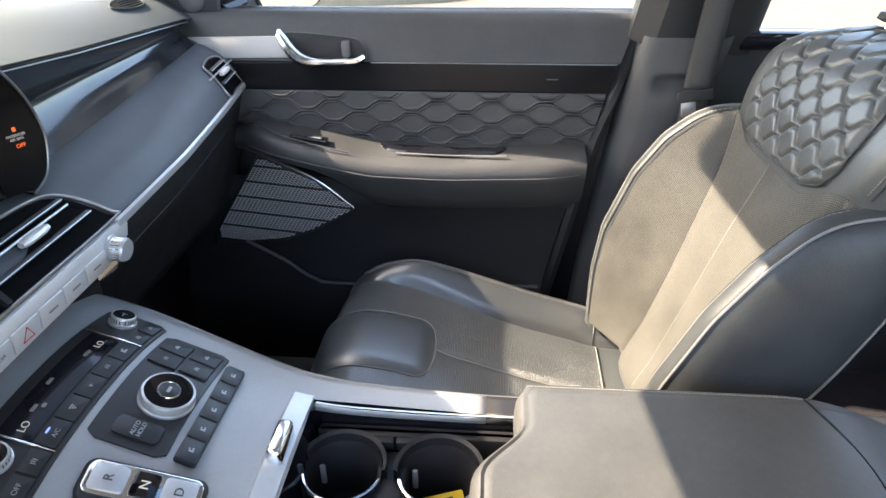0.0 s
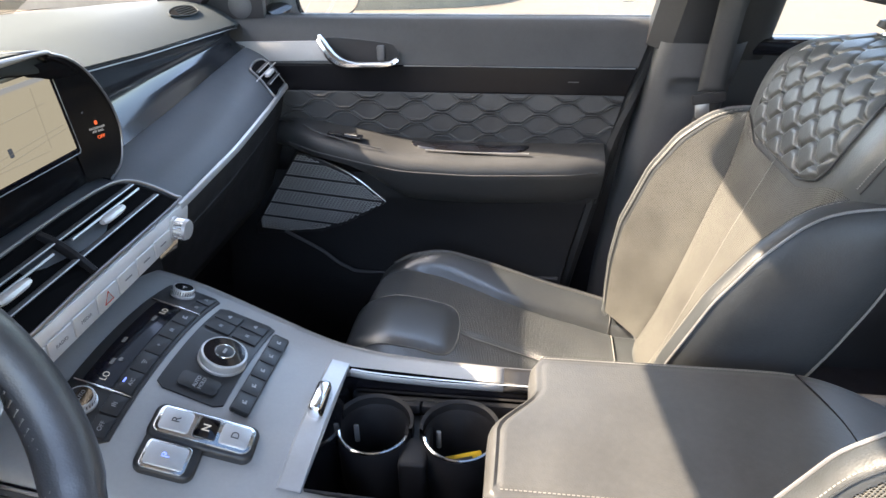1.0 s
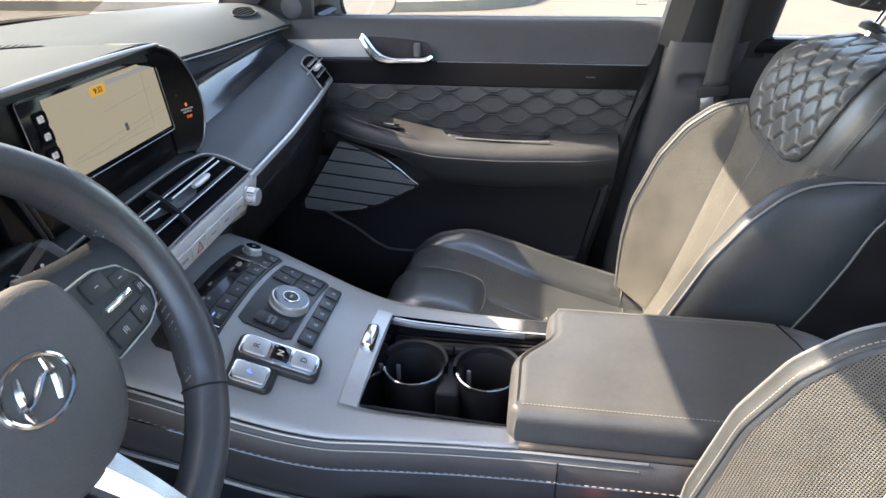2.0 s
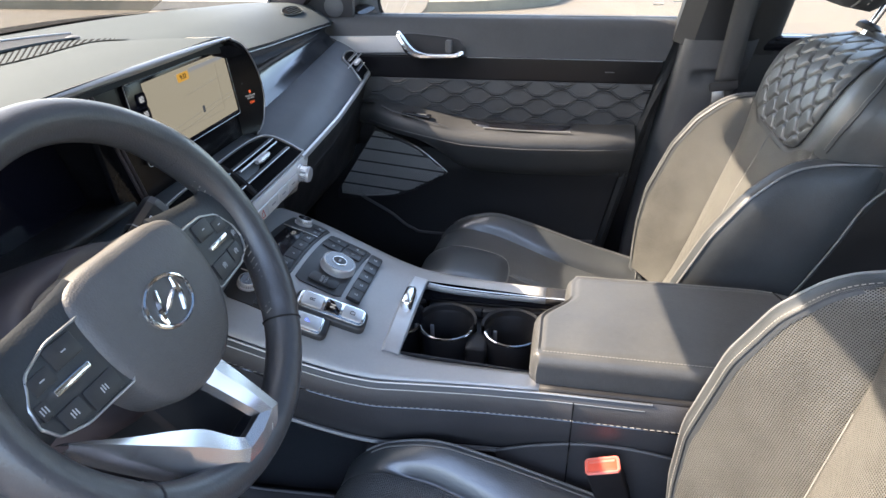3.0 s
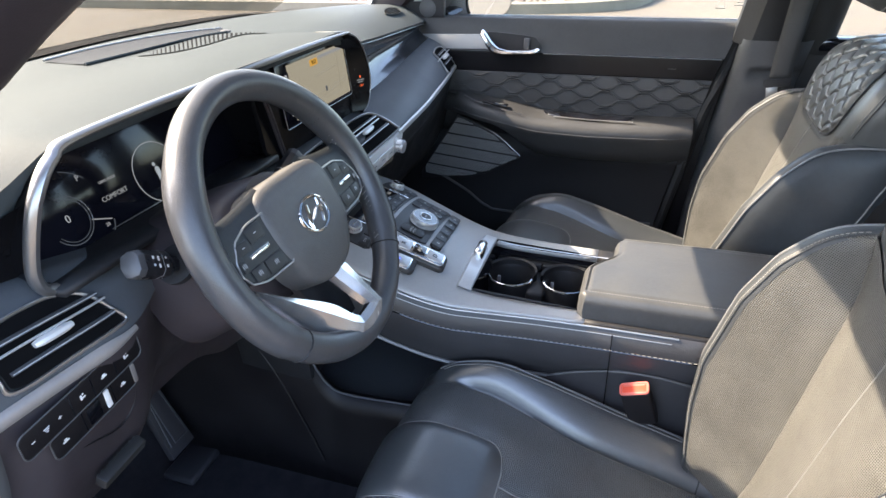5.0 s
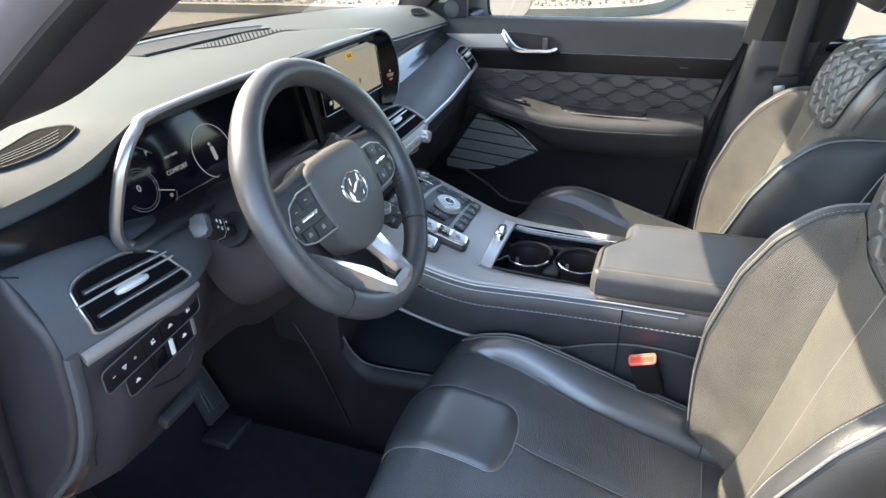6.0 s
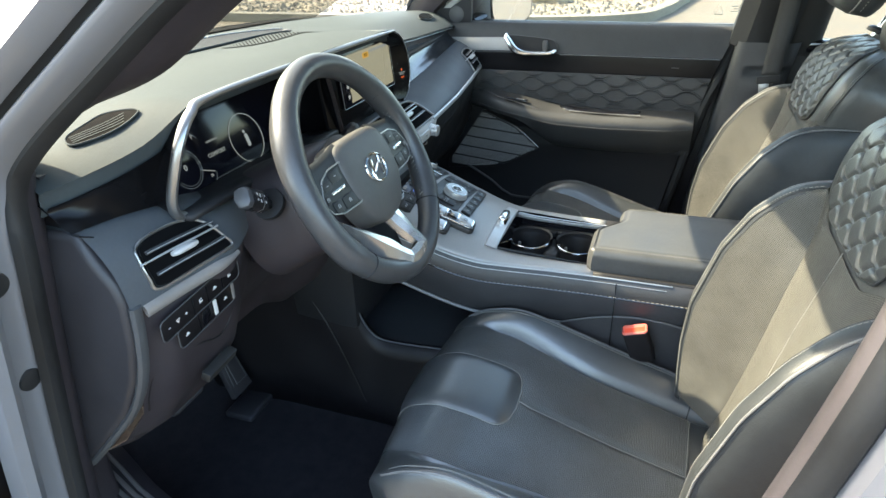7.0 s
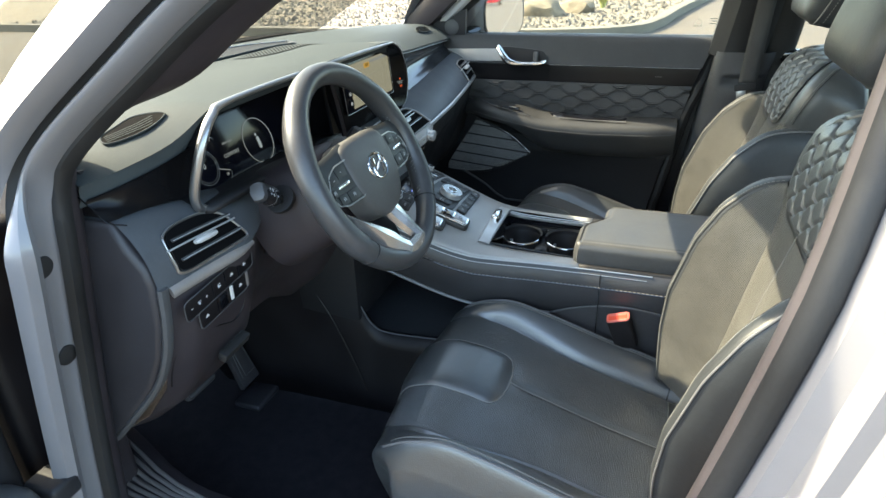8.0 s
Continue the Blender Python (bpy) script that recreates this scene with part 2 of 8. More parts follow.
def grid(pts, close_u=False, close_v=False, cap=False):
    """A quad sheet through a table of points [v][u]."""
    nv, nu = len(pts), len(pts[0])
    verts = [p for row in pts for p in row]
    faces = []
    for j in range(nv if close_v else nv - 1):
        for i in range(nu if close_u else nu - 1):
            a, b = j * nu + i, j * nu + (i + 1) % nu
            c, d = ((j + 1) % nv) * nu + (i + 1) % nu, ((j + 1) % nv) * nu + i
            faces.append((a, b, c, d))
    if cap:
        faces.append(tuple(range(nu))[::-1])
        faces.append(tuple((nv - 1) * nu + i for i in range(nu)))
    return raw(verts, faces)


def solid(ob, t, offset=-1.0):
    md = ob.modifiers.new("thick", "SOLIDIFY")
    md.thickness, md.offset = t, offset
    return ob


def curve_pts(pts, n, closed=False):
    """A smooth line of n points through the given ones."""
    P = [Vector(p) for p in pts]
    k = len(P)
    out = []
    segs = k if closed else k - 1
    for i in range(n):
        s = i / (n if closed else n - 1) * segs
        a = min(int(s), segs - 1)
        f = s - a
        if closed:
            p0, p1, p2, p3 = P[(a - 1) % k], P[a % k], P[(a + 1) % k], P[(a + 2) % k]
        else:
            p1, p2 = P[a], P[a + 1]
            p0 = P[a - 1] if a > 0 else p1 * 2 - p2
            p3 = P[a + 2] if a + 2 < k else p2 * 2 - p1
        out.append(0.5 * ((2 * p1) + (p2 - p0) * f + (2 * p0 - 5 * p1 + 4 * p2 - p3) * f * f + (3 * p1 - p0 - 3 * p2 + p3) * f ** 3))
    return out


def tube(pts, r, n=8, closed=False, flat=1.0, up=(0, 0, 1)):
    """A tube along points; r is one radius or one for each point; flat squeezes it along the up direction."""
    P = [Vector(p) for p in pts]
    rows = []
    for i, p in enumerate(P):
        a = P[i - 1] if (i > 0 or closed) else p
        b = P[(i + 1) % len(P)] if (i + 1 < len(P) or closed) else p
        d = (b - a).normalized()
        s = d.cross(Vector(up))
        s = s.normalized() if s.length > 1e-5 else d.orthogonal().normalized()
        q = s.cross(d)
        rr = r[i] if isinstance(r, (list, tuple)) else r
        rows.append([p + rr * (math.cos(2 * math.pi * k / n) * s + flat * math.sin(2 * math.pi * k / n) * q) for k in range(n)])
    return grid(rows, close_u=True, close_v=closed, cap=not closed)


def prism(outline, m, depth, r=0.0, seg=2):
    """A plate from a 2D outline in the plane of m (x, y), depth along its z, with rounded front edges."""
    bm = bmesh.new()
    vs = [bm.verts.new((p[0], p[1], 0)) for p in outline]
    f = bm.faces.new(vs)
    ex = bmesh.ops.extrude_face_region(bm, geom=[f])
    top = [v for v in ex["geom"] if isinstance(v, bmesh.types.BMVert)]
    for v in top:
        v.co.z += depth
    if r:
        ts = set(top)
        bmesh.ops.bevel(bm, geom=[e for e in bm.edges if e.verts[0] in ts and e.verts[1] in ts], offset=r, segments=seg, profile=0.5, affect="EDGES")
    bm.transform(m)
    return bm


def rounded(w, h, r, n=5, cx=0.0, cy=0.0):
    out = []
    for k, (sx, sy) in enumerate(((1, 1), (-1, 1), (-1, -1), (1, -1))):
        for i in range(n + 1):
            a = math.pi / 2 * (k + i / n)
            out.append((cx + sx * (w / 2 - r) + r * math.cos(a), cy + sy * (h / 2 - r) + r * math.sin(a)))
    return out


def basis(o, ex, ey):
    """A pose with its x and y axes along ex and ey."""
    ex = Vector(ex).normalized()
    ez = ex.cross(Vector(ey)).normalized()
    ey = ez.cross(ex)
    m = Matrix((ex, ey, ez)).transposed().to_4x4()
    m.translation = Vector(o)
    return m


def lathe(profile, m, n=40):
    """A turned body from (radius, height) pairs, about the z axis of m."""
    rows = [[(max(r, 1e-4) * math.cos(2 * math.pi * k / n), max(r, 1e-4) * math.sin(2 * math.pi * k / n), h) for k in range(n)] for r, h in profile]
    bm = grid(rows, close_u=True, cap=True)
    bm.transform(m)
    return bm


def ring(R, r, m, n=48, k=8, sx=1.0, sy=1.0):
    rows = []
    for i in range(n):
        a = 2 * math.pi * i / n
        rows.append([((R + r * math.cos(2 * math.pi * j / k)) * math.cos(a) * sx, (R + r * math.cos(2 * math.pi * j / k)) * math.sin(a) * sy, r * math.sin(2 * math.pi * j / k)) for j in range(k)])
    bm = grid(rows, close_u=True, close_v=True)
    bm.transform(m)
    return bm


def text(name, body, m, size, mat, parent, depth=0.0003, align="CENTER"):
    cu = bpy.data.curves.new(name, "FONT")
    cu.body, cu.size, cu.extrude, cu.align_x, cu.align_y = body, size, depth, align, "CENTER"
    tmp = bpy.data.objects.new("tmp", cu)
    scene.collection.objects.link(tmp)
    bpy.context.view_layer.update()
    me = bpy.data.meshes.new_from_object(tmp.evaluated_get(bpy.context.evaluated_depsgraph_get()))
    bpy.data.objects.remove(tmp)
    me.transform(m)
    return link(name, me, mat, parent, smooth=0)


GLYPHS = {"bar": [(0, 0, 0.006, 0.0014)], "plus": [(0, 0, 0.006, 0.0014), (0, 0, 0.0014, 0.006)], "fan": [(0, 0.003, 0.010, 0.0016), (0, 0, 0.007, 0.0016), (0, -0.003, 0.004, 0.0018)], "seat": [(-0.002, -0.001, 0.0035, 0.009), (0.0025, -0.003, 0.006, 0.003), (0.002, 0.003, 0.003, 0.003)], "car": [(0, -0.0015, 0.011, 0.003), (0, 0.0018, 0.006, 0.003)], "waves": [(-0.003, 0, 0.0012, 0.007), (0, 0.001, 0.0012, 0.007), (0.003, 0, 0.0012, 0.007)], "arrow": [(-0.002, 0, 0.006, 0.0014), (0.002, 0.0015, 0.0014, 0.004), (0.002, -0.0015, 0.0014, 0.004)]}


def glyph(kind, m, mat, parent, size=1.0, name="key_mark"):
    """A small printed sign of a few bars on a key."""
    for dx, dy, w, h in GLYPHS[kind]:
        part(name, prism(rounded(w * size, h * size, min(w, h) * size * 0.4, 2), m @ Matrix.Translation((dx * size, dy * size, 0)), 0.0003), mat, parent, smooth=0)


def table(rows):
    """A smooth function of its first column through the rows."""
    a = np.array(rows, float)

    def f(s):
        return [float(np.interp(s, a[:, 0], a[:, i])) for i in range(1, a.shape[1])]

    return f


def soft_table(rows, blur):
    f = table(rows)
    w = [(-1, 0.1), (-0.5, 0.24), (0, 0.32), (0.5, 0.24), (1, 0.1)]

    def g(s):
        acc = None
        for o, k in w:
            v = f(s + o * blur)
            acc = [k * x for x in v] if acc is None else [p + k * x for p, x in zip(acc, v)]
        return acc

    return g


def span(a, b, n):
    return [a + (b - a) * i / (n - 1) for i in range(n)]


def smooth01(a, b, x):
    t = min(1.0, max(0.0, (x - a) / (b - a)))
    return t * t * (3 - 2 * t)


def uv_rows(ob, nu):
    """UV in metres along the rows and columns of a sheet made by grid()."""
    me = ob.data
    lay = me.uv_layers.new(name="metres")
    co = [v.co for v in me.vertices]
    nv = len(co) // nu
    us, vs = [0.0] * len(co), [0.0] * len(co)
    mid = nu // 2
    for j in range(nv):
        for i in range(mid + 1, nu):
            us[j * nu + i] = us[j * nu + i - 1] + (co[j * nu + i] - co[j * nu + i - 1]).length
        for i in range(mid - 1, -1, -1):
            us[j * nu + i] = us[j * nu + i + 1] - (co[j * nu + i] - co[j * nu + i + 1]).length
        if j:
            step = (co[j * nu + mid] - co[(j - 1) * nu + mid]).length
            for i in range(nu):
                vs[j * nu + i] = vs[(j - 1) * nu + i] + step
    for l in me.loops:
        lay.data[l.index].uv = (us[l.vertex_index], vs[l.vertex_index])
    return ob


# ---- ground and surroundings ----
def flat(name, pts, z, mat, label, category):
    return tagged(part(name, raw([(x, y, z) for x, y in pts], [tuple(range(len(pts)))]), mat, None, smooth=0), label, category, kind="structure")


flat("ground", [(-400, -400), (400, -400), (400, 400), (-400, 400)], 0.0, CONCRETE, "pale sunlit concrete parking lot ground", "ground")

KERB_LINE = curve_pts([(-60, 9.8, 0), (-30, 9.5, 0), (-12, 9.3, 0), (-6, 9.3, 0), (-2.2, 9.4, 0), (-0.55, 10.0, 0), (-0.05, 11.2, 0), (0.32, 13.5, 0), (1.0, 17, 0), (2.6, 24, 0), (5, 38, 0)], 60)


def kerb():
    prof = [(-0.12, 0.0), (-0.11, 0.13), (-0.08, 0.16), (0.08, 0.16), (0.11, 0.15), (0.11, 0.0)]
    rows = []
    for i, p in enumerate(KERB_LINE):
        a, b = KERB_LINE[max(0, i - 1)], KERB_LINE[min(len(KERB_LINE) - 1, i + 1)]
        d = (b - a).normalized()
        side = Vector((-d.y, d.x, 0))
        rows.append([p + side * s * -1 + Vector((0, 0, z)) for s, z in prof])
    tagged(part("kerb", grid(rows, cap=True), KERB_MAT, None, smooth=30), "pale concrete kerb round a gravel bed", "kerb", kind="structure")


kerb()


def gravel_bed():
    edge = [(p.x, p.y + 0.05) for p in KERB_LINE if p.x < 4]
    pts = edge + [(5, 60), (-60, 60)]
    tagged(part("gravel_bed", raw([(x, y, 0.1) for x, y in pts], [tuple(range(len(pts)))]), ROCK, None, smooth=0), "bed of mixed tan and grey gravel behind the kerb", "gravel", kind="structure")
    rnd = random.Random(4)
    V, F = [], []
    for k in range(9000):
        x = rnd.uniform(-14, 2)
        y = 9.5 + rnd.random() ** 1.6 * 16
        lim = np.interp(y, [p.y for p in KERB_LINE[22:]], [p.x for p in KERB_LINE[22:]])
        if x > lim - 0.15:
            continue
        s = rnd.uniform(0.03, 0.075)
        b = len(V)
        for dx, dy, dz in ((1, 0, 0), (0, 1, 0), (-1, 0, 0), (0, -1, 0), (0, 0, 0.8)):
            V.append((x + dx * s * rnd.uniform(0.6, 1.2), y + dy * s * rnd.uniform(0.6, 1.2), 0.1 + dz * s * rnd.uniform(0.5, 1.2)))
        F += [(b, b + 1, b + 4), (b + 1, b + 2, b + 4), (b + 2, b + 3, b + 4), (b + 3, b, b + 4)]
    me = bpy.data.meshes.new("gravel")
    me.from_pydata(V, [], F)
    m, t, b = nodes_of("mixed gravel")
    g = t.nodes.new("ShaderNodeNewGeometry")
    r = ramp(t, g.outputs["Random Per Island"], [(0.0, (0.05, 0.042, 0.034)), (0.3, (0.115, 0.096, 0.070)), (0.6, (0.155, 0.136, 0.104)), (0.85, (0.085, 0.078, 0.068)), (1.0, (0.20, 0.18, 0.148))])
    t.links.new(r.outputs[0], b.inputs["Base Color"])
    b.inputs["Roughness"].default_value = 0.9
    tagged(link("gravel", me, m, None, smooth=0), "loose tan and grey landscaping stones", "gravel", kind="stuff")


gravel_bed()


def boulder(x, y, s, seed):
    bm = bmesh.new()
    bmesh.ops.create_icosphere(bm, subdivisions=3, radius=1)
    for v in bm.verts:
        n = v.co.normalized()
        k = 1 + 0.35 * noise.noise(n * 1.3 + Vector((seed * 7.1, 0, 0))) + 0.12 * noise.noise(n * 4 + Vector((0, seed * 3.3, 0)))
        v.co = Vector((n.x * k * s * 1.2, n.y * k * s, max(-0.1 * s, n.z * k * s * 0.75))) + Vector((x, y, 0.1 + 0.05 * s))
    tagged(part("boulder", bm, ROCK, None, smooth=35), "tan sandstone boulder on the gravel", "rock", group="boulders on the gravel bed")


for k, (x, y, s) in enumerate([(-2.30, 12.1, 0.42), (-1.72, 12.9, 0.36), (-4.9, 17.5, 0.5), (-8.0, 16.5, 0.45)]):
    boulder(x, y, s, k + 1)


def grass_tuft(x, y, s, seed):
    rnd = random.Random(seed)
    V, F = [], []
    for k in range(160):
        a, lean = rnd.uniform(0, 6.28), rnd.uniform(0.1, 0.75)
        h = s * rnd.uniform(0.6, 1.1)
        w = 0.012
        b = len(V)
        for j in range(4):
            f = j / 3
            r = lean * h * f * f
            px, py, pz = x + math.cos(a) * (0.05 + r), y + math.sin(a) * (0.05 + r), 0.1 + h * f * (1 - 0.25 * lean * f)
            ww = w * (1 - f) + 0.001
            V += [(px - math.sin(a) * ww, py + math.cos(a) * ww, pz), (px + math.sin(a) * ww, py - math.cos(a) * ww, pz)]
        F += [(b + 2 * j, b + 2 * j + 1, b + 2 * j + 3, b + 2 * j + 2) for j in range(3)]
    me = bpy.data.meshes.new("ornamental_grass")
    me.from_pydata(V, [], F)
    tagged(link("ornamental_grass", me, STRAW, None, smooth=0), "clump of pale green ornamental grass in gravel", "grass", group="grass clumps")


for k, (x, y, s) in enumerate([(-1.25, 13.7, 0.5), (-6.2, 19.0, 0.7), (-9.5, 18.0, 0.6)]):
    grass_tuft(x, y, s, k + 3)

# ---- car body ----
FLOOR_Z = 0.335


def car_shell():
    body = thing("car_body", "silver white painted car body with open driver doorway", "car body", kind="structure", at=(0, 0, 0.2))
    # floor pan and carpet
    part("floor_pan", box((-1.15, -0.80, 0.22), (2.6, 0.80, 0.30), 0.01), PAINT, body)
    rows = []
    for x in span(-1.1, 2.5, 60):
        rise = 0.30 * smooth01(-0.82, -1.1, x) if x < -0.82 else 0.0
        row = []
        for y in span(-0.66, 0.80, 40):
            hump = 0.10 * math.exp(-((y / 0.17) ** 4))
            row.append((x, y, FLOOR_Z + rise + hump + 0.004 * noise.noise(Vector((x * 14, y * 14, 0)))))
        rows.append(row)
    part("carpet", grid(rows), CARPET, body, "black carpet")
    part("side_wall", box((-1.16, 0.76, 0.30), (-0.50, 0.84, 1.08), 0.01), CARPET, body)
    part("side_wall", box((-1.16, -0.84, 0.30), (-0.76, -0.78, 1.08), 0.01), CARPET, body)
    part("firewall", box((-1.16, -0.80, 0.30), (-1.10, 0.80, 1.10), 0.01), CARPET, body)
    # roof, headliner, rear wall
    def roof_rows(dz, w, x0, x1):
        return [[(x, y, 1.655 + 0.03 * math.cos(min(1, abs(x - 0.9) / 2.0) * 1.5) - (0.05 if w < 0.7 else 0.085) * (abs(y) / w) ** 3 + dz) for y in span(-w, w, 29)] for x in span(x0, x1, 60)]
    def with_hatch(rows):
        """A roof sheet with an opening for the glass roof over the front seats."""
        V = [p for r in rows for p in r]
        n = len(rows[0])
        F = []
        for i in range(len(rows) - 1):
            for j in range(n - 1):
                f = (i * n + j, i * n + j + 1, (i + 1) * n + j + 1, (i + 1) * n + j)
                c = [sum(V[k][d] for k in f) / 4 for d in (0, 1)]
                if not (0.02 < c[0] < 0.56 and abs(c[1]) < 0.42):
                    F.append(f)
        return raw(V, F)

    solid(part("roof_panel", with_hatch(roof_rows(0.02, 0.75, -0.22, 2.6)), PAINT, body), 0.012)
    solid(part("headliner", with_hatch(roof_rows(-0.02, 0.60, -0.24, 2.6)), HEADLINER, body), 0.01)
    part("rear_wall", box((2.58, -0.82, 0.25), (2.64, 0.82, 1.66), 0.02), PLASTIC, body)
    # hood beyond the windscreen
    rows = [[(x, y, 1.060 - 0.19 * ((-1.15 - x) / 1.2) ** 1.6 - 0.05 * (abs(y) / 0.85) ** 4 + 0.018 * smooth01(0.5, 0.62, abs(y))) for y in span(-0.86, 0.86, 33)] for x in span(-2.3, -1.17, 14)]
    solid(part("hood", grid(rows), PAINT, body), 0.01)
    part("cowl", box((-1.2, -0.84, 1.02), (-1.13, 0.84, 1.10), 0.008), PLASTIC, body)
    part("front_end", box((-2.32, -0.86, 0.3), (-1.15, 0.86, 0.85), 0.06), PAINT, body)
    return body


BODY = car_shell()


def strip_along(path, prof, ups):
    """A bar with a section prof (side, up) carried along a path; ups gives the outward direction."""
    rows = []
    for i, p in enumerate(path):
        a, b = path[max(0, i - 1)], path[min(len(path) - 1, i + 1)]
        d = (b - a).normalized()
        out = Vector(ups)
        out = (out - d * out.dot(d)).normalized()
        s = d.cross(out)
        rows.append([p + s * q[0] + out * q[1] for q in prof])
    return grid(rows, close_u=True, cap=True)


def driver_opening():
    """The frame of the driver's doorway: pillar trims, rubber seal, painted flanges."""
    path = curve_pts([(-0.64, -0.83, 0.40), (-0.598, -0.83, 0.694), (-0.556, -0.83, 0.929), (-0.525, -0.83, 1.085), (-0.510, -0.83, 1.170), (-0.468, -0.828, 1.224), (-0.350, -0.815, 1.313), (-0.234, -0.79, 1.40), (-0.07, -0.75, 1.50), (0.12, -0.71, 1.57), (0.40, -0.69, 1.60)], 90)

    def band(name, low, high, mat, label, zmin=0.0, zmax=9.0, sm=50, turn=(1.10, 1.22)):
        """A strip along the door opening: offsets (across, outward) at the post blend into those up the pillar."""
        rows = []
        for i, p in enumerate(path):
            if not zmin < p.z < zmax:
                continue
            d = (path[min(len(path) - 1, i + 1)] - path[max(0, i - 1)])
            n = Vector((-d.z, 0, d.x)).normalized()
            f = smooth01(turn[0], turn[1], p.z)
            rows.append([p + n * (a[0] + (b[0] - a[0]) * f) + Vector((0, a[1] + (b[1] - a[1]) * f, 0)) for a, b in zip(low, high)])
        return part(name, grid(rows), mat, BODY, label, smooth=sm)

    band("pillar_trim", [(0.060, 0.075), (0.030, 0.055), (0.012, 0.032), (0.010, 0.018)], [(-0.015, 0.085), (-0.022, 0.060), (-0.012, 0.030), (-0.004, 0.010)], WARM_PLASTIC, "charcoal plastic pillar trim", turn=(1.20, 1.34))
    band("door_seal", [(0.012, 0.024), (0.0, 0.010), (-0.003, 0.002), (-0.002, -0.006), (0.008, -0.012)], [(-0.006, 0.014), (-0.004, 0.002), (0.002, -0.006), (0.008, -0.006), (0.010, 0.0)], RUBBER, "black rubber door seal")
    band("door_flange", [(0.008, -0.002), (0.014, -0.010), (0.017, -0.022), (0.015, -0.042), (0.002, -0.050), (-0.012, -0.056), (-0.019, -0.068), (-0.014, -0.082), (-0.004, -0.088), (0.006, -0.090)], [(0.006, -0.004), (0.008, -0.012), (0.011, -0.020), (0.015, -0.028), (0.019, -0.034), (0.022, -0.036), (0.025, -0.036), (0.027, -0.034), (0.029, -0.030), (0.030, -0.020)], PAINT, "silver white painted door flange", sm=35)
    band("pillar_gap", [(0.02, -0.07)] * 4, [(0.026, -0.030), (0.030, -0.024), (0.036, -0.028), (0.040, -0.038)], RUBBER, "dark sealing gap along the pillar", 1.12)
    band("pillar_skin", [(0.03, -0.085), (0.035, -0.09), (0.06, -0.095), (0.10, -0.09), (0.14, -0.07), (0.17, -0.04)], [(0.036, -0.034), (0.041, -0.052), (0.052, -0.062), (0.085, -0.036), (0.125, 0.010), (0.155, 0.06)], PAINT, "silver white windscreen pillar", 1.08)
    rows = []
    for i, p in enumerate(path):
        if p.z > 1.10:
            d = path[min(len(path) - 1, i + 1)] - path[max(0, i - 1)]
            n = Vector((-d.z, 0, d.x)).normalized()
            rows.append([Vector((p.x, -p.y, p.z)) + n * a + Vector((0, b, 0)) for a, b in ((0.0, 0.0), (0.02, 0.035), (0.06, 0.06), (0.10, 0.05), (0.14, 0.0), (0.165, -0.06))])
    part("pillar_skin", grid(rows), PAINT, BODY, "silver white windscreen pillar", smooth=50)
    part("hinge_post", box((-0.80, -0.90, 0.30), (-0.67, -0.76, 1.10), 0.02, 3), SHADED_PLASTIC, BODY, "dark inner hinge post")
    for x, y, z in ((-0.543, -0.865, 1.068), (-0.574, -0.850, 0.910)):
        part("rubber_plug", lathe([(0.0, 0.0022), (0.011, 0.0022), (0.016, 0.0010), (0.0175, -0.004)], basis((x, y, z), (0, 1, 0), (0.19, 0, 1)), 20), RUBBER, BODY)
    # sill
    part("sill_panel", box((-0.70, -0.92, 0.30), (0.44, -0.76, 0.44), 0.03, 3), PAINT, BODY, "silver white door sill")
    inner_y = soft_table([(-0.90, -0.545), (-0.80, -0.585), (-0.70, -0.63), (-0.59, -0.664), (-0.40, -0.674), (0.32, -0.68)], 0.03)
    rows = []
    for x in span(-0.90, 0.30, 30):
        b = inner_y(x)[0]
        rows.append([(x, -0.79, 0.42), (x, -0.785, 0.445), (x, -0.775, 0.452), (x, b - 0.012, 0.452), (x, b, 0.446), (x, b + 0.004, 0.36)])
    plate = part("sill_plate", grid(rows), WARM_PLASTIC, BODY, "ribbed dark plastic sill plate")
    for k in range(8):
        f = (k + 0.7) / 8.4
        part("rib", tube([(x, -0.765 + (inner_y(x)[0] + 0.745) * f, 0.4525) for x in span(-0.86, 0.26, 16)], 0.0046, 6, flat=0.7), WARM_SATIN, plate)
    # kick panel by the footwell
    part("kick_panel", box((-1.08, -0.77, 0.33), (-0.74, -0.665, 0.72), 0.02, 3), WARM_PLASTIC, BODY)


driver_opening()


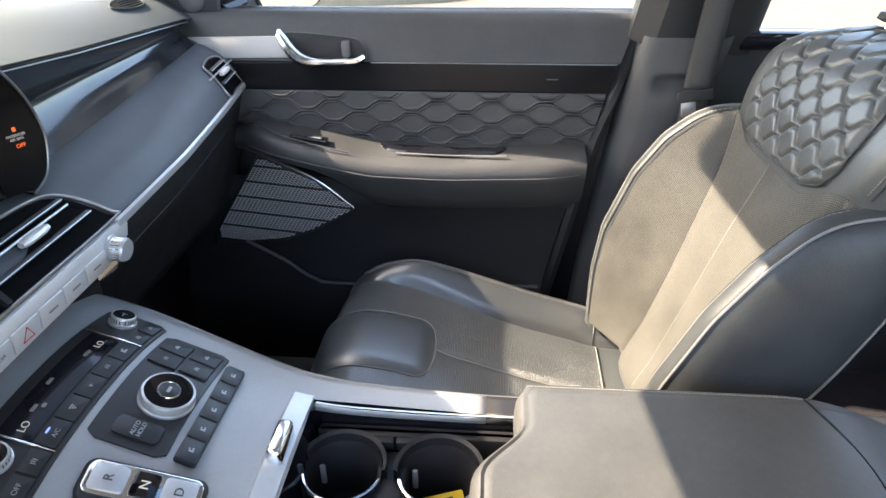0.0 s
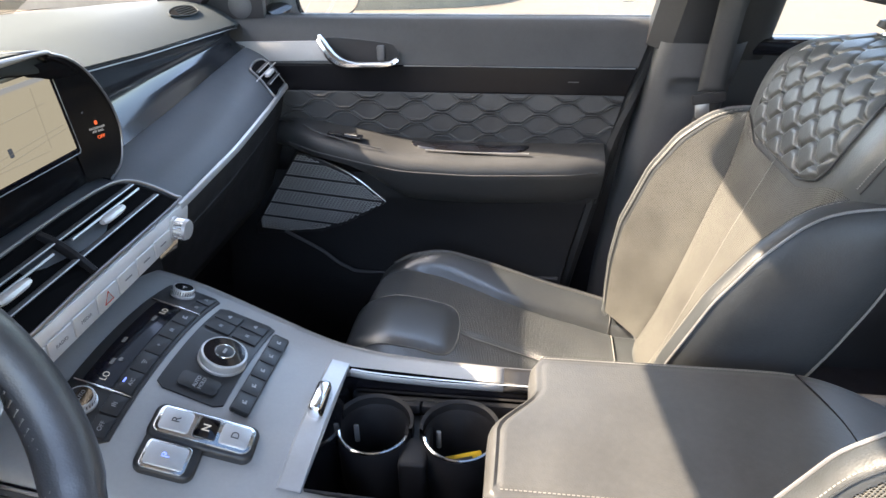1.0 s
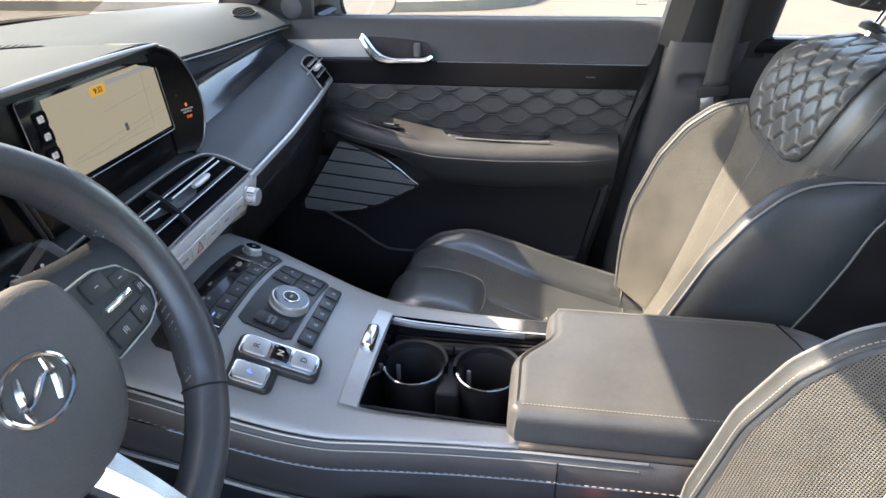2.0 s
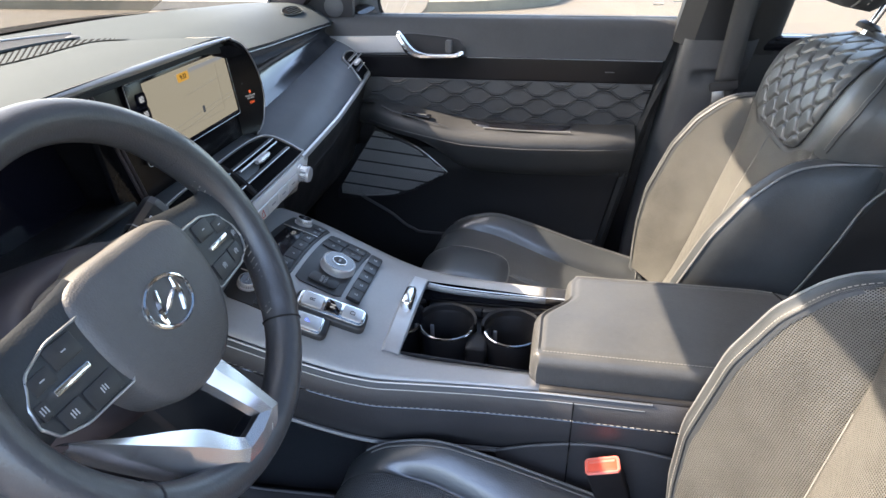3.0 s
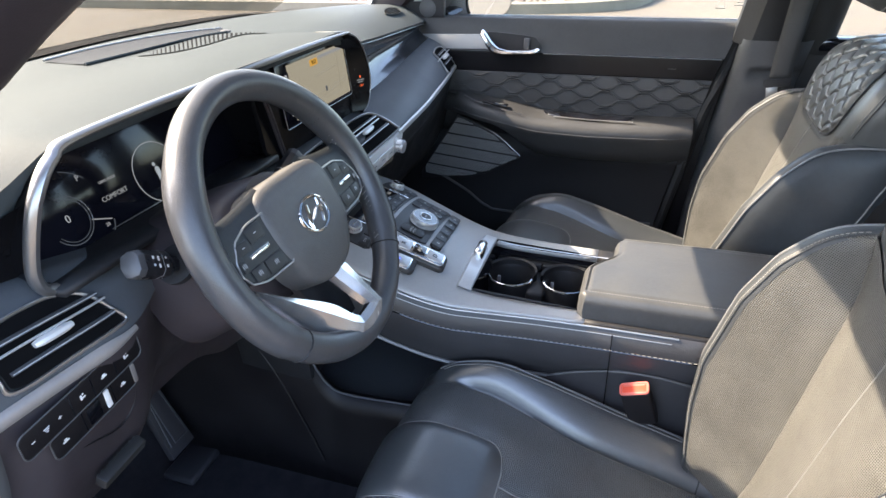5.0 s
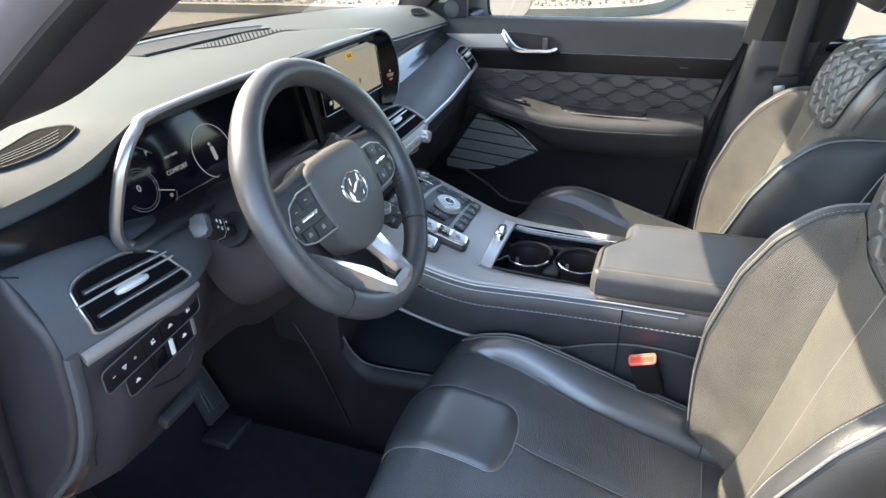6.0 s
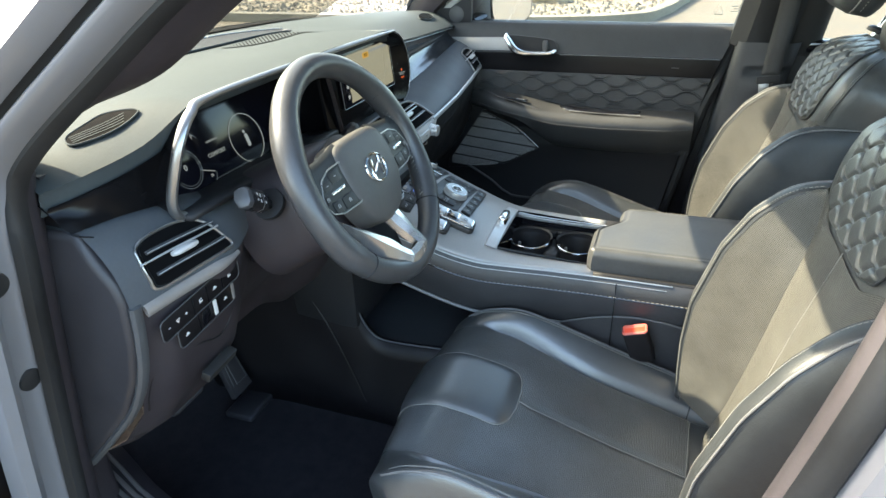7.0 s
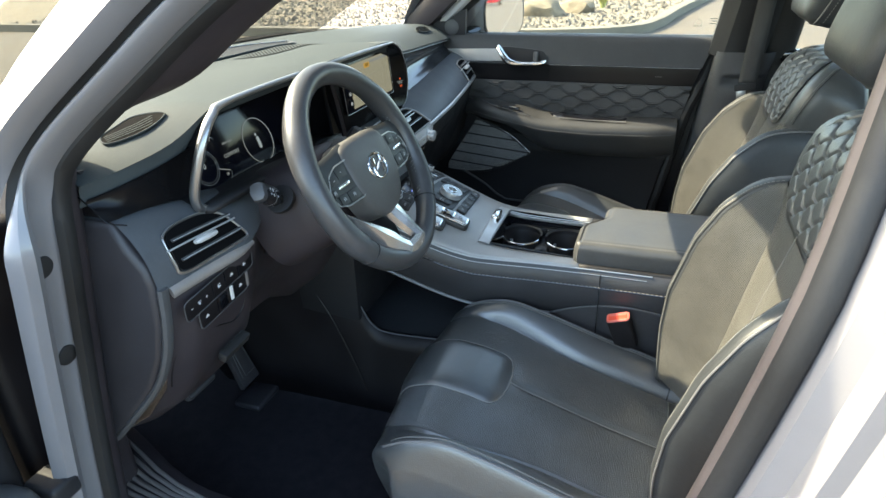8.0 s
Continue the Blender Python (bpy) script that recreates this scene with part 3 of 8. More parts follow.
def b_pillar(side):
    """A centre pillar: plastic trim inside, paint and seals in the doorway."""
    sg = -1 if side == "driver" else 1
    path = [Vector((0.34, sg * 0.80, 0.30)), Vector((0.36, sg * 0.80, 0.62)), Vector((0.395, sg * 0.79, 0.9)), Vector((0.435, sg * 0.765, 1.15)), Vector((0.47, sg * 0.70, 1.40)), Vector((0.50, sg * 0.63, 1.60))]
    path = curve_pts(path, 24)
    sec = [(-0.07, -0.02), (-0.065, 0.015), (-0.04, 0.035), (0.05, 0.035), (0.09, 0.0), (0.09, -0.04), (-0.07, -0.04)]
    if sg > 0:
        up = [p for p in path if p.z > 1.10]
        part("upper_pillar_trim", strip_along(up, [(-a, b) for a, b in sec], (0, -1, 0)), PILLAR_SHADED, BODY, "grey plastic pillar trim, darkened for shade")
        rows = []
        for z in span(0.30, 0.86, 12) + span(0.87, 1.045, 16) + [1.052, 1.058, 1.063, 1.067, 1.072, 1.09, 1.13]:
            x0 = float(np.interp(z, [0.30, 0.62, 0.90, 1.15], [0.270, 0.290, 0.325, 0.366]))
            y = float(np.interp(z, [0.30, 0.62, 0.90, 1.15], [0.762, 0.762, 0.752, 0.727]))
            dent = 0.014 * smooth01(1.015, 1.045, z) * smooth01(1.066, 1.052, z)
            rows.append([(x0 - 0.002, y + 0.06, z), (x0, y + 0.02, z), (x0 + 0.008, y + 0.006, z), (x0 + 0.022, y, z)] + [(x0 + d, y - 0.010 * math.sin(math.pi * d / 0.165) * smooth01(1.10, 1.0, z) + dent * smooth01(0.030, 0.060, d), z) for d in (0.030, 0.040, 0.055, 0.08, 0.11, 0.14)] + [(x0 + 0.165, y + 0.03, z)])
        part("lower_pillar_trim", grid(rows), PLASTIC_G, BODY, "grey plastic pillar trim with a belt scoop", smooth=50)
    else:
        edge_x = soft_table([(0.30, 0.20), (0.70, 0.268), (0.851, 0.305), (0.995, 0.336), (1.12, 0.360), (1.186, 0.373), (1.311, 0.393), (1.60, 0.44)], 0.04)

        def section(pts, n=26):
            return [[(edge_x(z)[0] + a, b + 0.30 * max(0.0, z - 1.12) ** 1.15, z) for a, b in pts] for z in span(0.32, 1.60, n)]

        part("pillar_trim", grid(section([(0.12, -0.66), (0.055, -0.700), (0.012, -0.760), (0.0, -0.790), (0.0, -0.802), (0.006, -0.810)])), TAUPE_TRIM, BODY, "brown grey plastic pillar trim", smooth=60)
        part("door_seal", grid(section([(0.004, -0.808), (0.006, -0.816), (0.016, -0.824), (0.028, -0.826), (0.034, -0.820), (0.036, -0.808)])), RUBBER, BODY, "dark rubber door seal", smooth=60)
        part("pillar_skin", grid(section([(0.030, -0.805), (0.034, -0.822), (0.040, -0.836), (0.056, -0.842), (0.064, -0.846), (0.068, -0.866), (0.074, -0.872), (0.092, -0.874), (0.100, -0.880), (0.104, -0.900), (0.112, -0.908), (0.20, -0.915), (0.30, -0.915), (0.42, -0.86)])), PAINT, BODY, "silver white pillar skin", smooth=30)
        st = part("striker", lathe([(0.0, 0.012), (0.014, 0.012), (0.016, 0.004), (0.02, 0.0)], basis((0.455, -0.913, 0.925), (1, 0, 0), (0, 0, 1)), 16), CHROME, BODY, "steel door striker")
        part("striker_loop", tube(curve_pts([(0.448, -0.91, 0.938), (0.448, -0.95, 0.938), (0.468, -0.95, 0.908), (0.468, -0.91, 0.908)], 14), 0.005), CHROME, st)


b_pillar("driver")
b_pillar("passenger")


def far_side():
    """The passenger side of the shell: pillars, roof rail, rear side."""
    path = curve_pts([(-0.78, 0.795, 1.06), (-0.69, 0.79, 1.135), (-0.575, 0.775, 1.24), (-0.37, 0.74, 1.40), (-0.15, 0.69, 1.51), (0.05, 0.66, 1.57), (0.30, 0.64, 1.60), (1.2, 0.62, 1.61), (2.5, 0.62, 1.59)], 50)
    sec = [(-0.05, -0.04), (-0.04, 0.0), (-0.01, 0.014), (0.03, 0.006), (0.05, -0.04)]
    part("roof_rail_trim", strip_along(path, sec, (0, -1, -0.2)), WARM_PLASTIC, BODY, "dark windscreen pillar trim")
    part("roof_rail_trim", strip_along([Vector((p.x, -p.y, p.z)) for p in path if p.x > -0.15], sec, (0, 1, -0.2)), PLASTIC_G, BODY)
    part("windscreen_pillar_trim", strip_along([Vector((p.x + 0.02, -p.y + 0.035, p.z - 0.005)) for p in path if p.x < -0.1], [(-0.03, -0.03), (-0.02, 0.0), (0.02, 0.0), (0.03, -0.03)], (0, 1, -0.2)), WARM_PLASTIC, BODY)
    part("roof_header", box((-0.32, -0.62, 1.60), (-0.18, 0.62, 1.66), 0.02), HEADLINER, BODY)
    part("door_jamb", box((0.14, 0.80, 0.30), (0.50, 0.88, 1.10), 0.01), SHADED_PLASTIC, BODY, "dark door jamb")
    part("rear_side", box((0.50, 0.79, 0.3), (2.6, 0.86, 1.13), 0.02), PLASTIC, BODY)
    part("rear_side", box((1.5, -0.86, 0.3), (2.6, -0.79, 1.13), 0.02), PLASTIC, BODY)
    part("rear_window_frame", tube([(0.520, 0.800, 1.10), (0.535, 0.770, 1.25), (0.550, 0.715, 1.45), (0.555, 0.680, 1.57)], 0.058, 10, flat=0.6, up=(0, 1, 0)), RUBBER, BODY, "black rear window frame")
    part("rear_belt_trim", box((0.50, 0.765, 1.10), (1.6, 0.80, 1.135), 0.01), PIANO, BODY)
    part("quarter_pillar", box((1.45, 0.68, 1.1), (1.6, 0.78, 1.6), 0.02), PLASTIC, BODY)


far_side()


def window(name, pts, label, glass=GLASS, shade=False):
    ob = part(name, raw(pts, [tuple(range(len(pts)))]), glass, None, smooth=0)
    solid(ob, 0.004)
    ob.visible_shadow = shade
    return tagged(ob, label, "window", kind="structure")


window("window_1", [(-1.13, -0.78, 1.135), (-1.15, 0, 1.15), (-1.13, 0.83, 1.125), (-0.26, 0.66, 1.615), (-0.26, -0.64, 1.615)], "raked tinted windscreen above the dashboard", SCREEN_TINT)
window("window_2", [(-0.50, 0.822, 1.12), (0.40, 0.815, 1.12), (0.43, 0.70, 1.52), (0.2, 0.675, 1.57), (0.0, 0.70, 1.52), (-0.30, 0.755, 1.37)], "clear side window of the closed passenger door", SIDE_GLASS)
window("window_3", [(0.52, 0.815, 1.12), (1.45, 0.81, 1.12), (1.45, 0.68, 1.56), (0.55, 0.68, 1.56)], "clear rear side window", SIDE_GLASS)
window("window_4", [(0.01, -0.44, 1.68), (0.57, -0.44, 1.69), (0.57, 0.44, 1.69), (0.01, 0.44, 1.68)], "tinted glass roof over the front seats", ROOF_GLASS, True)


def rear_bench():
    b = thing("rear_bench", "dark leather rear bench seat behind the front seats", "seat", at=(1.35, 0, FLOOR_Z))
    part("seat", box((1.1, -0.66, 0.40), (1.62, 0.66, 0.68), 0.07, 4), LEATHER, b)
    part("backrest", box((-0.08, -0.66, 0.0), (0.10, 0.66, 0.62), 0.06, 4, pose(1.62, 0, 0.62, 0, 20, 0)), LEATHER, b)
    for y in (-0.42, 0.42):
        part("headrest", box((1.80, y - 0.13, 1.22), (1.90, y + 0.13, 1.40), 0.04, 3), LEATHER, b)


rear_bench()
# ---- dashboard ----
DASH = thing("dashboard", "dark two-tone car dashboard with wide display hood", "dashboard", at=(-0.6, 0, 0.7))

PAD_FRONT = soft_table([(-0.785, -0.534, 1.172), (-0.76, -0.516, 1.177), (-0.70, -0.474, 1.197), (-0.65, -0.456, 1.212), (-0.60, -0.432, 1.235), (-0.3, -0.425, 1.241), (0.06, -0.432, 1.237), (0.13, -0.45, 1.218), (0.20, -0.485, 1.188), (0.40, -0.50, 1.172), (0.755, -0.505, 1.157), (0.80, -0.51, 1.15)], 0.02)


def pad_point(y, s):
    """Upper pad: s from 0 at the windscreen to 1 at the front edge, past 1 under the lip."""
    fx, fz = PAD_FRONT(y)
    bx = -1.05 + 0.10 * (abs(y) / 0.78) ** 3
    bz = 1.204 - 0.030 * (y / 0.78) ** 2
    if s <= 1:
        x = bx + (fx - bx) * s
        # the hump over the displays dies out towards the windscreen
        low = 1.226 - 0.019 * smooth01(0.0, 0.32, y) - 0.006 * smooth01(0.3, 0.8, y) - 0.034 * smooth01(-0.50, -0.78, y)
        k = smooth01(0.08, 0.24, y)
        top = low + (fz - 0.002 * k - low) * (smooth01(0.45, 0.95, s) * (1 - k) + max(0.0, (s - 0.70) / 0.30) ** 2.2 * k)
        left = 0.016 * smooth01(-0.58, -0.68, y) * max(0.0, (s - 0.80) / 0.20) ** 2
        return Vector((x, y, bz + (top - bz) * (1 - (1 - s) ** 2.1) - left))
    q = (s - 1) / 0.12
    if y > 0.05:
        k = smooth01(0.17, 0.24, y)
        return Vector((fx - 0.004 - 0.055 * max(0, q - 0.3) * (1 - 0.4 * k), y, fz - 0.002 * k - 0.016 * min(1, q * 2.5) * (1 - 0.7 * k) - 0.012 * q))
    k = smooth01(-0.58, -0.66, y)
    return Vector((fx - 0.004 - 0.055 * max(0, q - 0.3) * (1 - 0.8 * k), y, fz - 0.016 * k - (0.016 - 0.008 * k) * min(1, q * 2.5) - (0.012 + 0.014 * k) * q))


def upper_pad():
    ss = span(0, 0.9, 26) + [0.93, 0.96, 0.98, 0.99, 1.0, 1.02, 1.045, 1.08, 1.12]
    rows = [[pad_point(y, s) for s in ss] for y in span(-0.785, 0.792, 112)]
    part("upper_pad", grid(rows), DASH_SOFT, DASH, "soft grey upper dash pad", smooth=60)


upper_pad()

# outline of the display hood, from its lower left end over the top to its lower right end
HOOD = [(-0.632, 1.071), (-0.647, 1.080), (-0.655, 1.105), (-0.652, 1.150), (-0.640, 1.190), (-0.612, 1.220), (-0.565, 1.233), (-0.3, 1.235), (0.05, 1.232), (0.105, 1.226), (0.145, 1.205), (0.178, 1.165), (0.195, 1.125), (0.195, 1.095), (0.182, 1.068), (0.155, 1.056)]


def hood():
    def depth(z):
        return -0.438 + 0.010 * smooth01(1.05, 1.24, z)

    line = curve_pts([(depth(z) - (0.022 * smooth01(1.20, 1.07, z) if y < -0.3 else 0.0), y, z) for y, z in HOOD], 90)
    part("hood_trim", tube(line, [0.0050 - 0.0032 * smooth01(-0.05, 0.14, p.y) + 0.0022 * smooth01(-0.56, -0.63, p.y) for p in line], 10, flat=1.2, up=(1, 0, 0)), HOOD_TRIM, DASH, "satin chrome strip round the display hood")
    # inner flank of the hood, running forward from the strip
    rows = []
    for p in line:
        c = Vector((0, max(-0.55, min(0.1, p.y)), 1.14))
        inn = (c - Vector((0, p.y, p.z))).normalized()
        rows.append([p, p + Vector((-0.012, 0, 0)) + inn * 0.004, p + Vector((-0.05, 0, 0)) + inn * 0.010, p + Vector((-0.10, 0, 0)) + inn * 0.014])
    solid(part("hood_flank", grid(rows), DISPLAY_BLACK, DASH, "gloss black hood lining"), 0.004, 0)
    # outer skirt of the pod towards the gloss panel on its right
    rows = [[p + Vector((-0.004, 0, 0)), p + Vector((-0.03, 0.004, -0.001)), p + Vector((-0.07, 0.004, -0.002))] for p in line if p.y > 0.05]
    solid(part("hood_shell", grid(rows), DISPLAY_BLACK, DASH), 0.004, 0)
    # display panel
    m = basis((-0.468, 0.0, 1.146), (0, 1, 0), (-0.10, 0, 1))
    panel = part("display_panel", prism([(y, z - 1.146) for y, z in [(-0.20, 1.058), (0.15, 1.060), (0.178, 1.072), (0.190, 1.10), (0.188, 1.125), (0.172, 1.165), (0.14, 1.205), (0.10, 1.222), (0.05, 1.227), (-0.20, 1.23)]], m, 0.008, 0.002), DISPLAY_BLACK, DASH, "gloss black display panel")
    m2 = basis((-0.458, -0.002, 1.157), (0, 1, 0), (-0.10, 0, 1))
    scr = part("screen", prism(rounded(0.262, 0.108, 0.004), m2, 0.003, 0.001), SCREEN_GLASS, panel, "dark display glass")
    part("map_picture", prism(rounded(0.222, 0.097, 0.001, 2, 0.016), basis((-0.4545, -0.002, 1.157), (0, 1, 0), (-0.10, 0, 1)), 0.0004), MAP_GLOW, scr, "beige map picture")
    ms = basis((-0.4538, -0.002, 1.157), (0, 1, 0), (-0.10, 0, 1))

    def mark(x, y, w, h, mat, rot=0.0, name="screen_mark"):
        part(name, prism(rounded(w, h, min(w, h) * 0.2, 2), ms @ Matrix.Translation((x, y, 0.0)) @ Matrix.Rotation(rot, 4, "Z"), 0.0004), mat, scr, smooth=0)

    mark(0.0, 0.036, 0.030, 0.012, ORANGE_GLOW)
    text("words", "9:32", ms @ Matrix.Translation((0.0, 0.036, 0.0006)), 0.0095, SCREEN_GLASS, scr)
    mark(0.068, 0.041, 0.100, 0.0055, TEXT_GLOW)
    mark(0.03, -0.020, 0.006, 0.010, DIM_GLOW)
    for k, (x, y, w, r) in enumerate([(0.02, -0.022, 0.20, 0.06), (0.05, 0.012, 0.11, 0.05), (0.0, -0.034, 0.17, -0.03), (0.09, 0.0, 0.07, 1.5), (0.04, -0.028, 0.17, 0.08)]):
        mark(x, y, w, 0.0009, MAP_LINE, r)
    for y in (0.030, 0.010, -0.012, -0.034):
        mark(-0.1045, y, 0.020, 0.017, SCREEN_GLASS)
        mark(-0.1045, y, 0.010, 0.008, WHITE_GLOW)
    part("screen_edge", tube([ms @ Vector((x, y, 0.0)) for x, y in rounded(0.264, 0.110, 0.004)], 0.0006, 5, closed=True), HOOD_TRIM, scr)
    # slanted black side of the panel that carries the warning lights
    rows = []
    for f in span(0, 1, 12):
        z = 1.062 + 0.155 * f
        out = float(np.interp(z, [1.062, 1.075, 1.10, 1.125, 1.165, 1.205, 1.217], [0.158, 0.178, 0.190, 0.189, 0.174, 0.142, 0.128]))
        rows.append([(-0.4585 - 0.10 * (z - 1.146), 0.128 - 0.10 * smooth01(1.19, 1.217, z), z), (-0.434, out + 0.002, z), (-0.450, out + 0.003, z)])
    part("side_bezel", grid(rows), DISPLAY_BLACK, panel, "black side bezel", smooth=40)
    mw = basis((-0.4425, 0.163, 1.12), (0.40, 1, 0), (-0.05, 0, 1))
    part("warning_light", prism(rounded(0.004, 0.005, 0.001, 2), mw @ Matrix.Translation((0.0, 0.010, 0)), 0.0004), RED_GLOW, panel, smooth=0)
    text("words", "PASSENGER\nAIR BAG", mw @ Matrix.Translation((0.0, 0.001, 0)), 0.0042, TEXT_GLOW, panel)
    text("words", "OFF", mw @ Matrix.Translation((0.002, -0.009, 0)), 0.0062, RED_GLOW, panel)
    for x in (-0.012, -0.002, 0.008):
        for y in (0.026, 0.034):
            part("icon", prism(rounded(0.004, 0.004, 0.001, 2), mw @ Matrix.Translation((x, y, 0)), 0.0004), DIM_GLOW, panel, smooth=0)
    part("lower_bezel_line", tube([(-0.4548, -0.195, 1.069), (-0.4548, 0.125, 1.071), (-0.456, 0.145, 1.085)], 0.0012, 6), SATIN, panel)
    # instrument cluster
    mc = basis((-0.545, -0.415, 1.145), (0, 1, 0), (-0.34, 0, 1))
    cl = part("instrument_display", prism(rounded(0.46, 0.168, 0.02, 5, 0, -0.016), mc, 0.006, 0.002), SCREEN_GLASS, DASH, "dark digital instrument cluster")
    mg = mc @ Matrix.Translation((0, 0, 0.0065))

    def arc(x, y, R, a0, a1, r, mat, name="dial_ring"):
        part(name, tube([mg @ Vector((x + R * math.cos(radians(a)), y + R * math.sin(radians(a)), 0)) for a in span(a0, a1, 40)], r, 6), mat, cl)

    arc(-0.122, -0.046, 0.031, -150, 100, 0.0007, DIM_GLOW)
    arc(-0.122, -0.046, 0.027, -150, 100, 0.0005, DIM_GLOW)
    arc(-0.122, -0.046, 0.062, 40, 72, 0.0007, DIM_GLOW)
    arc(-0.122, -0.046, 0.062, -95, -22, 0.0007, DIM_GLOW)
    part("needle", prism(rounded(0.030, 0.0016, 0.0006, 2), mg @ Matrix.Translation((-0.081, -0.062, 0)) @ Matrix.Rotation(radians(-22), 4, "Z"), 0.0003), TEXT_GLOW, cl, smooth=0)
    text("words", "0", mg @ Matrix.Translation((-0.124, -0.043, 0)), 0.014, TEXT_GLOW, cl)
    for a, w in ((-30, "20"), (-62, "40")):
        text("words", w, mg @ Matrix.Translation((-0.122 + 0.052 * math.cos(radians(a)), -0.046 + 0.052 * math.sin(radians(a)), 0)), 0.0068, TEXT_GLOW, cl)
    part("dial_ring", ring(0.044, 0.0007, mg @ Matrix.Translation((0.042, -0.041, 0)), 56, 6), TEXT_GLOW, cl)
    part("car_mark", prism(rounded(0.0085, 0.024, 0.004, 3), mg @ Matrix.Translation((0.042, -0.045, 0)), 0.0004), TEXT_GLOW, cl, smooth=0)
    part("car_mark", prism(rounded(0.006, 0.006, 0.003, 3), mg @ Matrix.Translation((0.040, -0.029, 0)), 0.0004), TEXT_GLOW, cl, smooth=0)
    text("words", "COMFORT", mg @ Matrix.Translation((-0.044, -0.042, 0)), 0.0095, TEXT_GLOW, cl)
    text("words", "DRIVE MODE", mg @ Matrix.Translation((-0.044, -0.020, 0)), 0.0050, TEXT_GLOW, cl)
    text("words", "P", mg @ Matrix.Translation((-0.083, -0.003, 0)), 0.011, TEXT_GLOW, cl)
    part("word_bar", prism(rounded(0.026, 0.0028, 0.001, 2), mg @ Matrix.Translation((-0.030, -0.094, 0)), 0.0003), DIM_GLOW, cl, smooth=0)
    part("word_bar", prism(rounded(0.010, 0.004, 0.001, 2), mg @ Matrix.Translation((-0.074, -0.090, 0)), 0.0003), DIM_GLOW, cl, smooth=0)
    part("status_line", prism(rounded(0.11, 0.0009, 0.0003, 2), mg @ Matrix.Translation((-0.020, -0.080, 0)), 0.0003), DIM_GLOW, cl, smooth=0)
    # shelf under the cluster, and the divider towards the screen
    rows = [[(x, y, 1.078 - 0.035 * (x + 0.44) / -0.14 * 0.5) for x in span(-0.60, -0.44, 6)] for y in span(-0.64, -0.19, 12)]
    solid(part("cluster_shelf", grid(rows), PLASTIC, DASH), 0.01)
    part("cluster_divider", raw([(-0.448, -0.165, 1.063), (-0.448, -0.215, 1.232), (-0.60, -0.20, 1.232), (-0.60, -0.185, 1.063)], [(0, 1, 2, 3)]), DISPLAY_BLACK, DASH)
    for o in (0.0, 0.008):
        part("divider_line", tube([(-0.447, -0.163 + o, 1.064), (-0.4465, -0.19 + o, 1.15), (-0.445, -0.222 + o, 1.23)], 0.0024, 6), WARM_PLASTIC, DASH)
    part("dash_core", box((-0.63, -0.66, 1.03), (-0.59, 0.165, 1.175), 0.004), PLASTIC, DASH)


hood()

WAVE = soft_table([(-0.775, -0.500, 1.102, -0.450, 0.994), (-0.70, -0.492, 1.097, -0.436, 0.999), (-0.60, -0.484, 1.080, -0.415, 1.004), (-0.55, -0.480, 1.069, -0.428, 1.006), (-0.50, -0.477, 1.060, -0.452, 1.012), (-0.45, -0.475, 1.052, -0.456, 1.012), (-0.30, -0.470, 1.052, -0.450, 1.010), (-0.23, -0.468, 1.052, -0.392, 1.000), (-0.2, -0.468, 1.052, -0.378, 0.998), (0.2, -0.468, 1.062, -0.377, 1.006), (0.4, -0.474, 1.076, -0.380, 1.016), (0.6, -0.482, 1.094, -0.396, 1.026), (0.76, -0.487, 1.108, -0.413, 1.035)], 0.03)


def wave_point(y, s, lift=0.0):
    xt, zt, xb, zb = WAVE(y)
    bulge = 0.012 * math.sin(math.pi * min(1, max(0, s)))
    n = Vector((zt - zb, 0, xb - xt)).normalized()
    return Vector((xt + (xb - xt) * s, y, zt + (zb - zt) * s)) + n * (bulge + lift)


def wave_panel():
    rows = []
    for y in span(-0.775, 0.765, 120):
        p0 = wave_point(y, 0)
        row = [p0 + Vector((-0.10, 0, 0.004)), p0 + Vector((-0.01, 0, 0.001))] + [wave_point(y, s) for s in span(0, 1, 12)]
        pb = wave_point(y, 1)
        row += [pb + Vector((0.001, 0, -0.006)), pb + Vector((-0.012, 0, -0.012))]
        rows.append(row)
    part("wave_panel", grid(rows), WAVE_SKIN, DASH, "blue grey soft skin dash band", smooth=50)
    # gloss band between pad and wave, right of the hood, and the small one at the left end
    for y0, y1, n in ((0.165, 0.765, 40), (-0.780, -0.635, 16)):
        rows = []
        for y in span(y0, y1, n):
            fx, fz = PAD_FRONT(y)
            xt, zt, _, _ = WAVE(y)
            a, b = Vector((fx - 0.006, y, fz - 0.020 + (0.010 * smooth01(0.17, 0.24, y) if y > 0 else -0.024))), Vector((xt - 0.004, y, zt + 0.002))
            rows.append([a + Vector((0.004, 0, 0.006))] + [a.lerp(b, f) + Vector(((-0.022 if y > 0 else -0.004) * math.sin(math.pi * f), 0, 0)) for f in span(0, 1, 8)])
        part("gloss_band", grid(rows), GLOSS_GREY if y0 > 0 else DISPLAY_BLACK, DASH, "glossy charcoal trim band" if y0 > 0 else "gloss black trim band", smooth=60)
    line = [Vector((PAD_FRONT(y)[0] - 0.003, y, PAD_FRONT(y)[1] - 0.0095)) for y in span(0.20, 0.775, 40)]
    part("pad_line", tube(line, 0.0011, 6), HOOD_TRIM, DASH, "thin chrome line under the pad")
    line = [wave_point(y, 1.02) + Vector((0.002, 0, -0.003)) for y in span(0.19, 0.748, 36)]
    part("strip", tube(line, 0.0042, 8, flat=1.6), SATIN, DASH, "satin silver dash strip")


wave_panel()


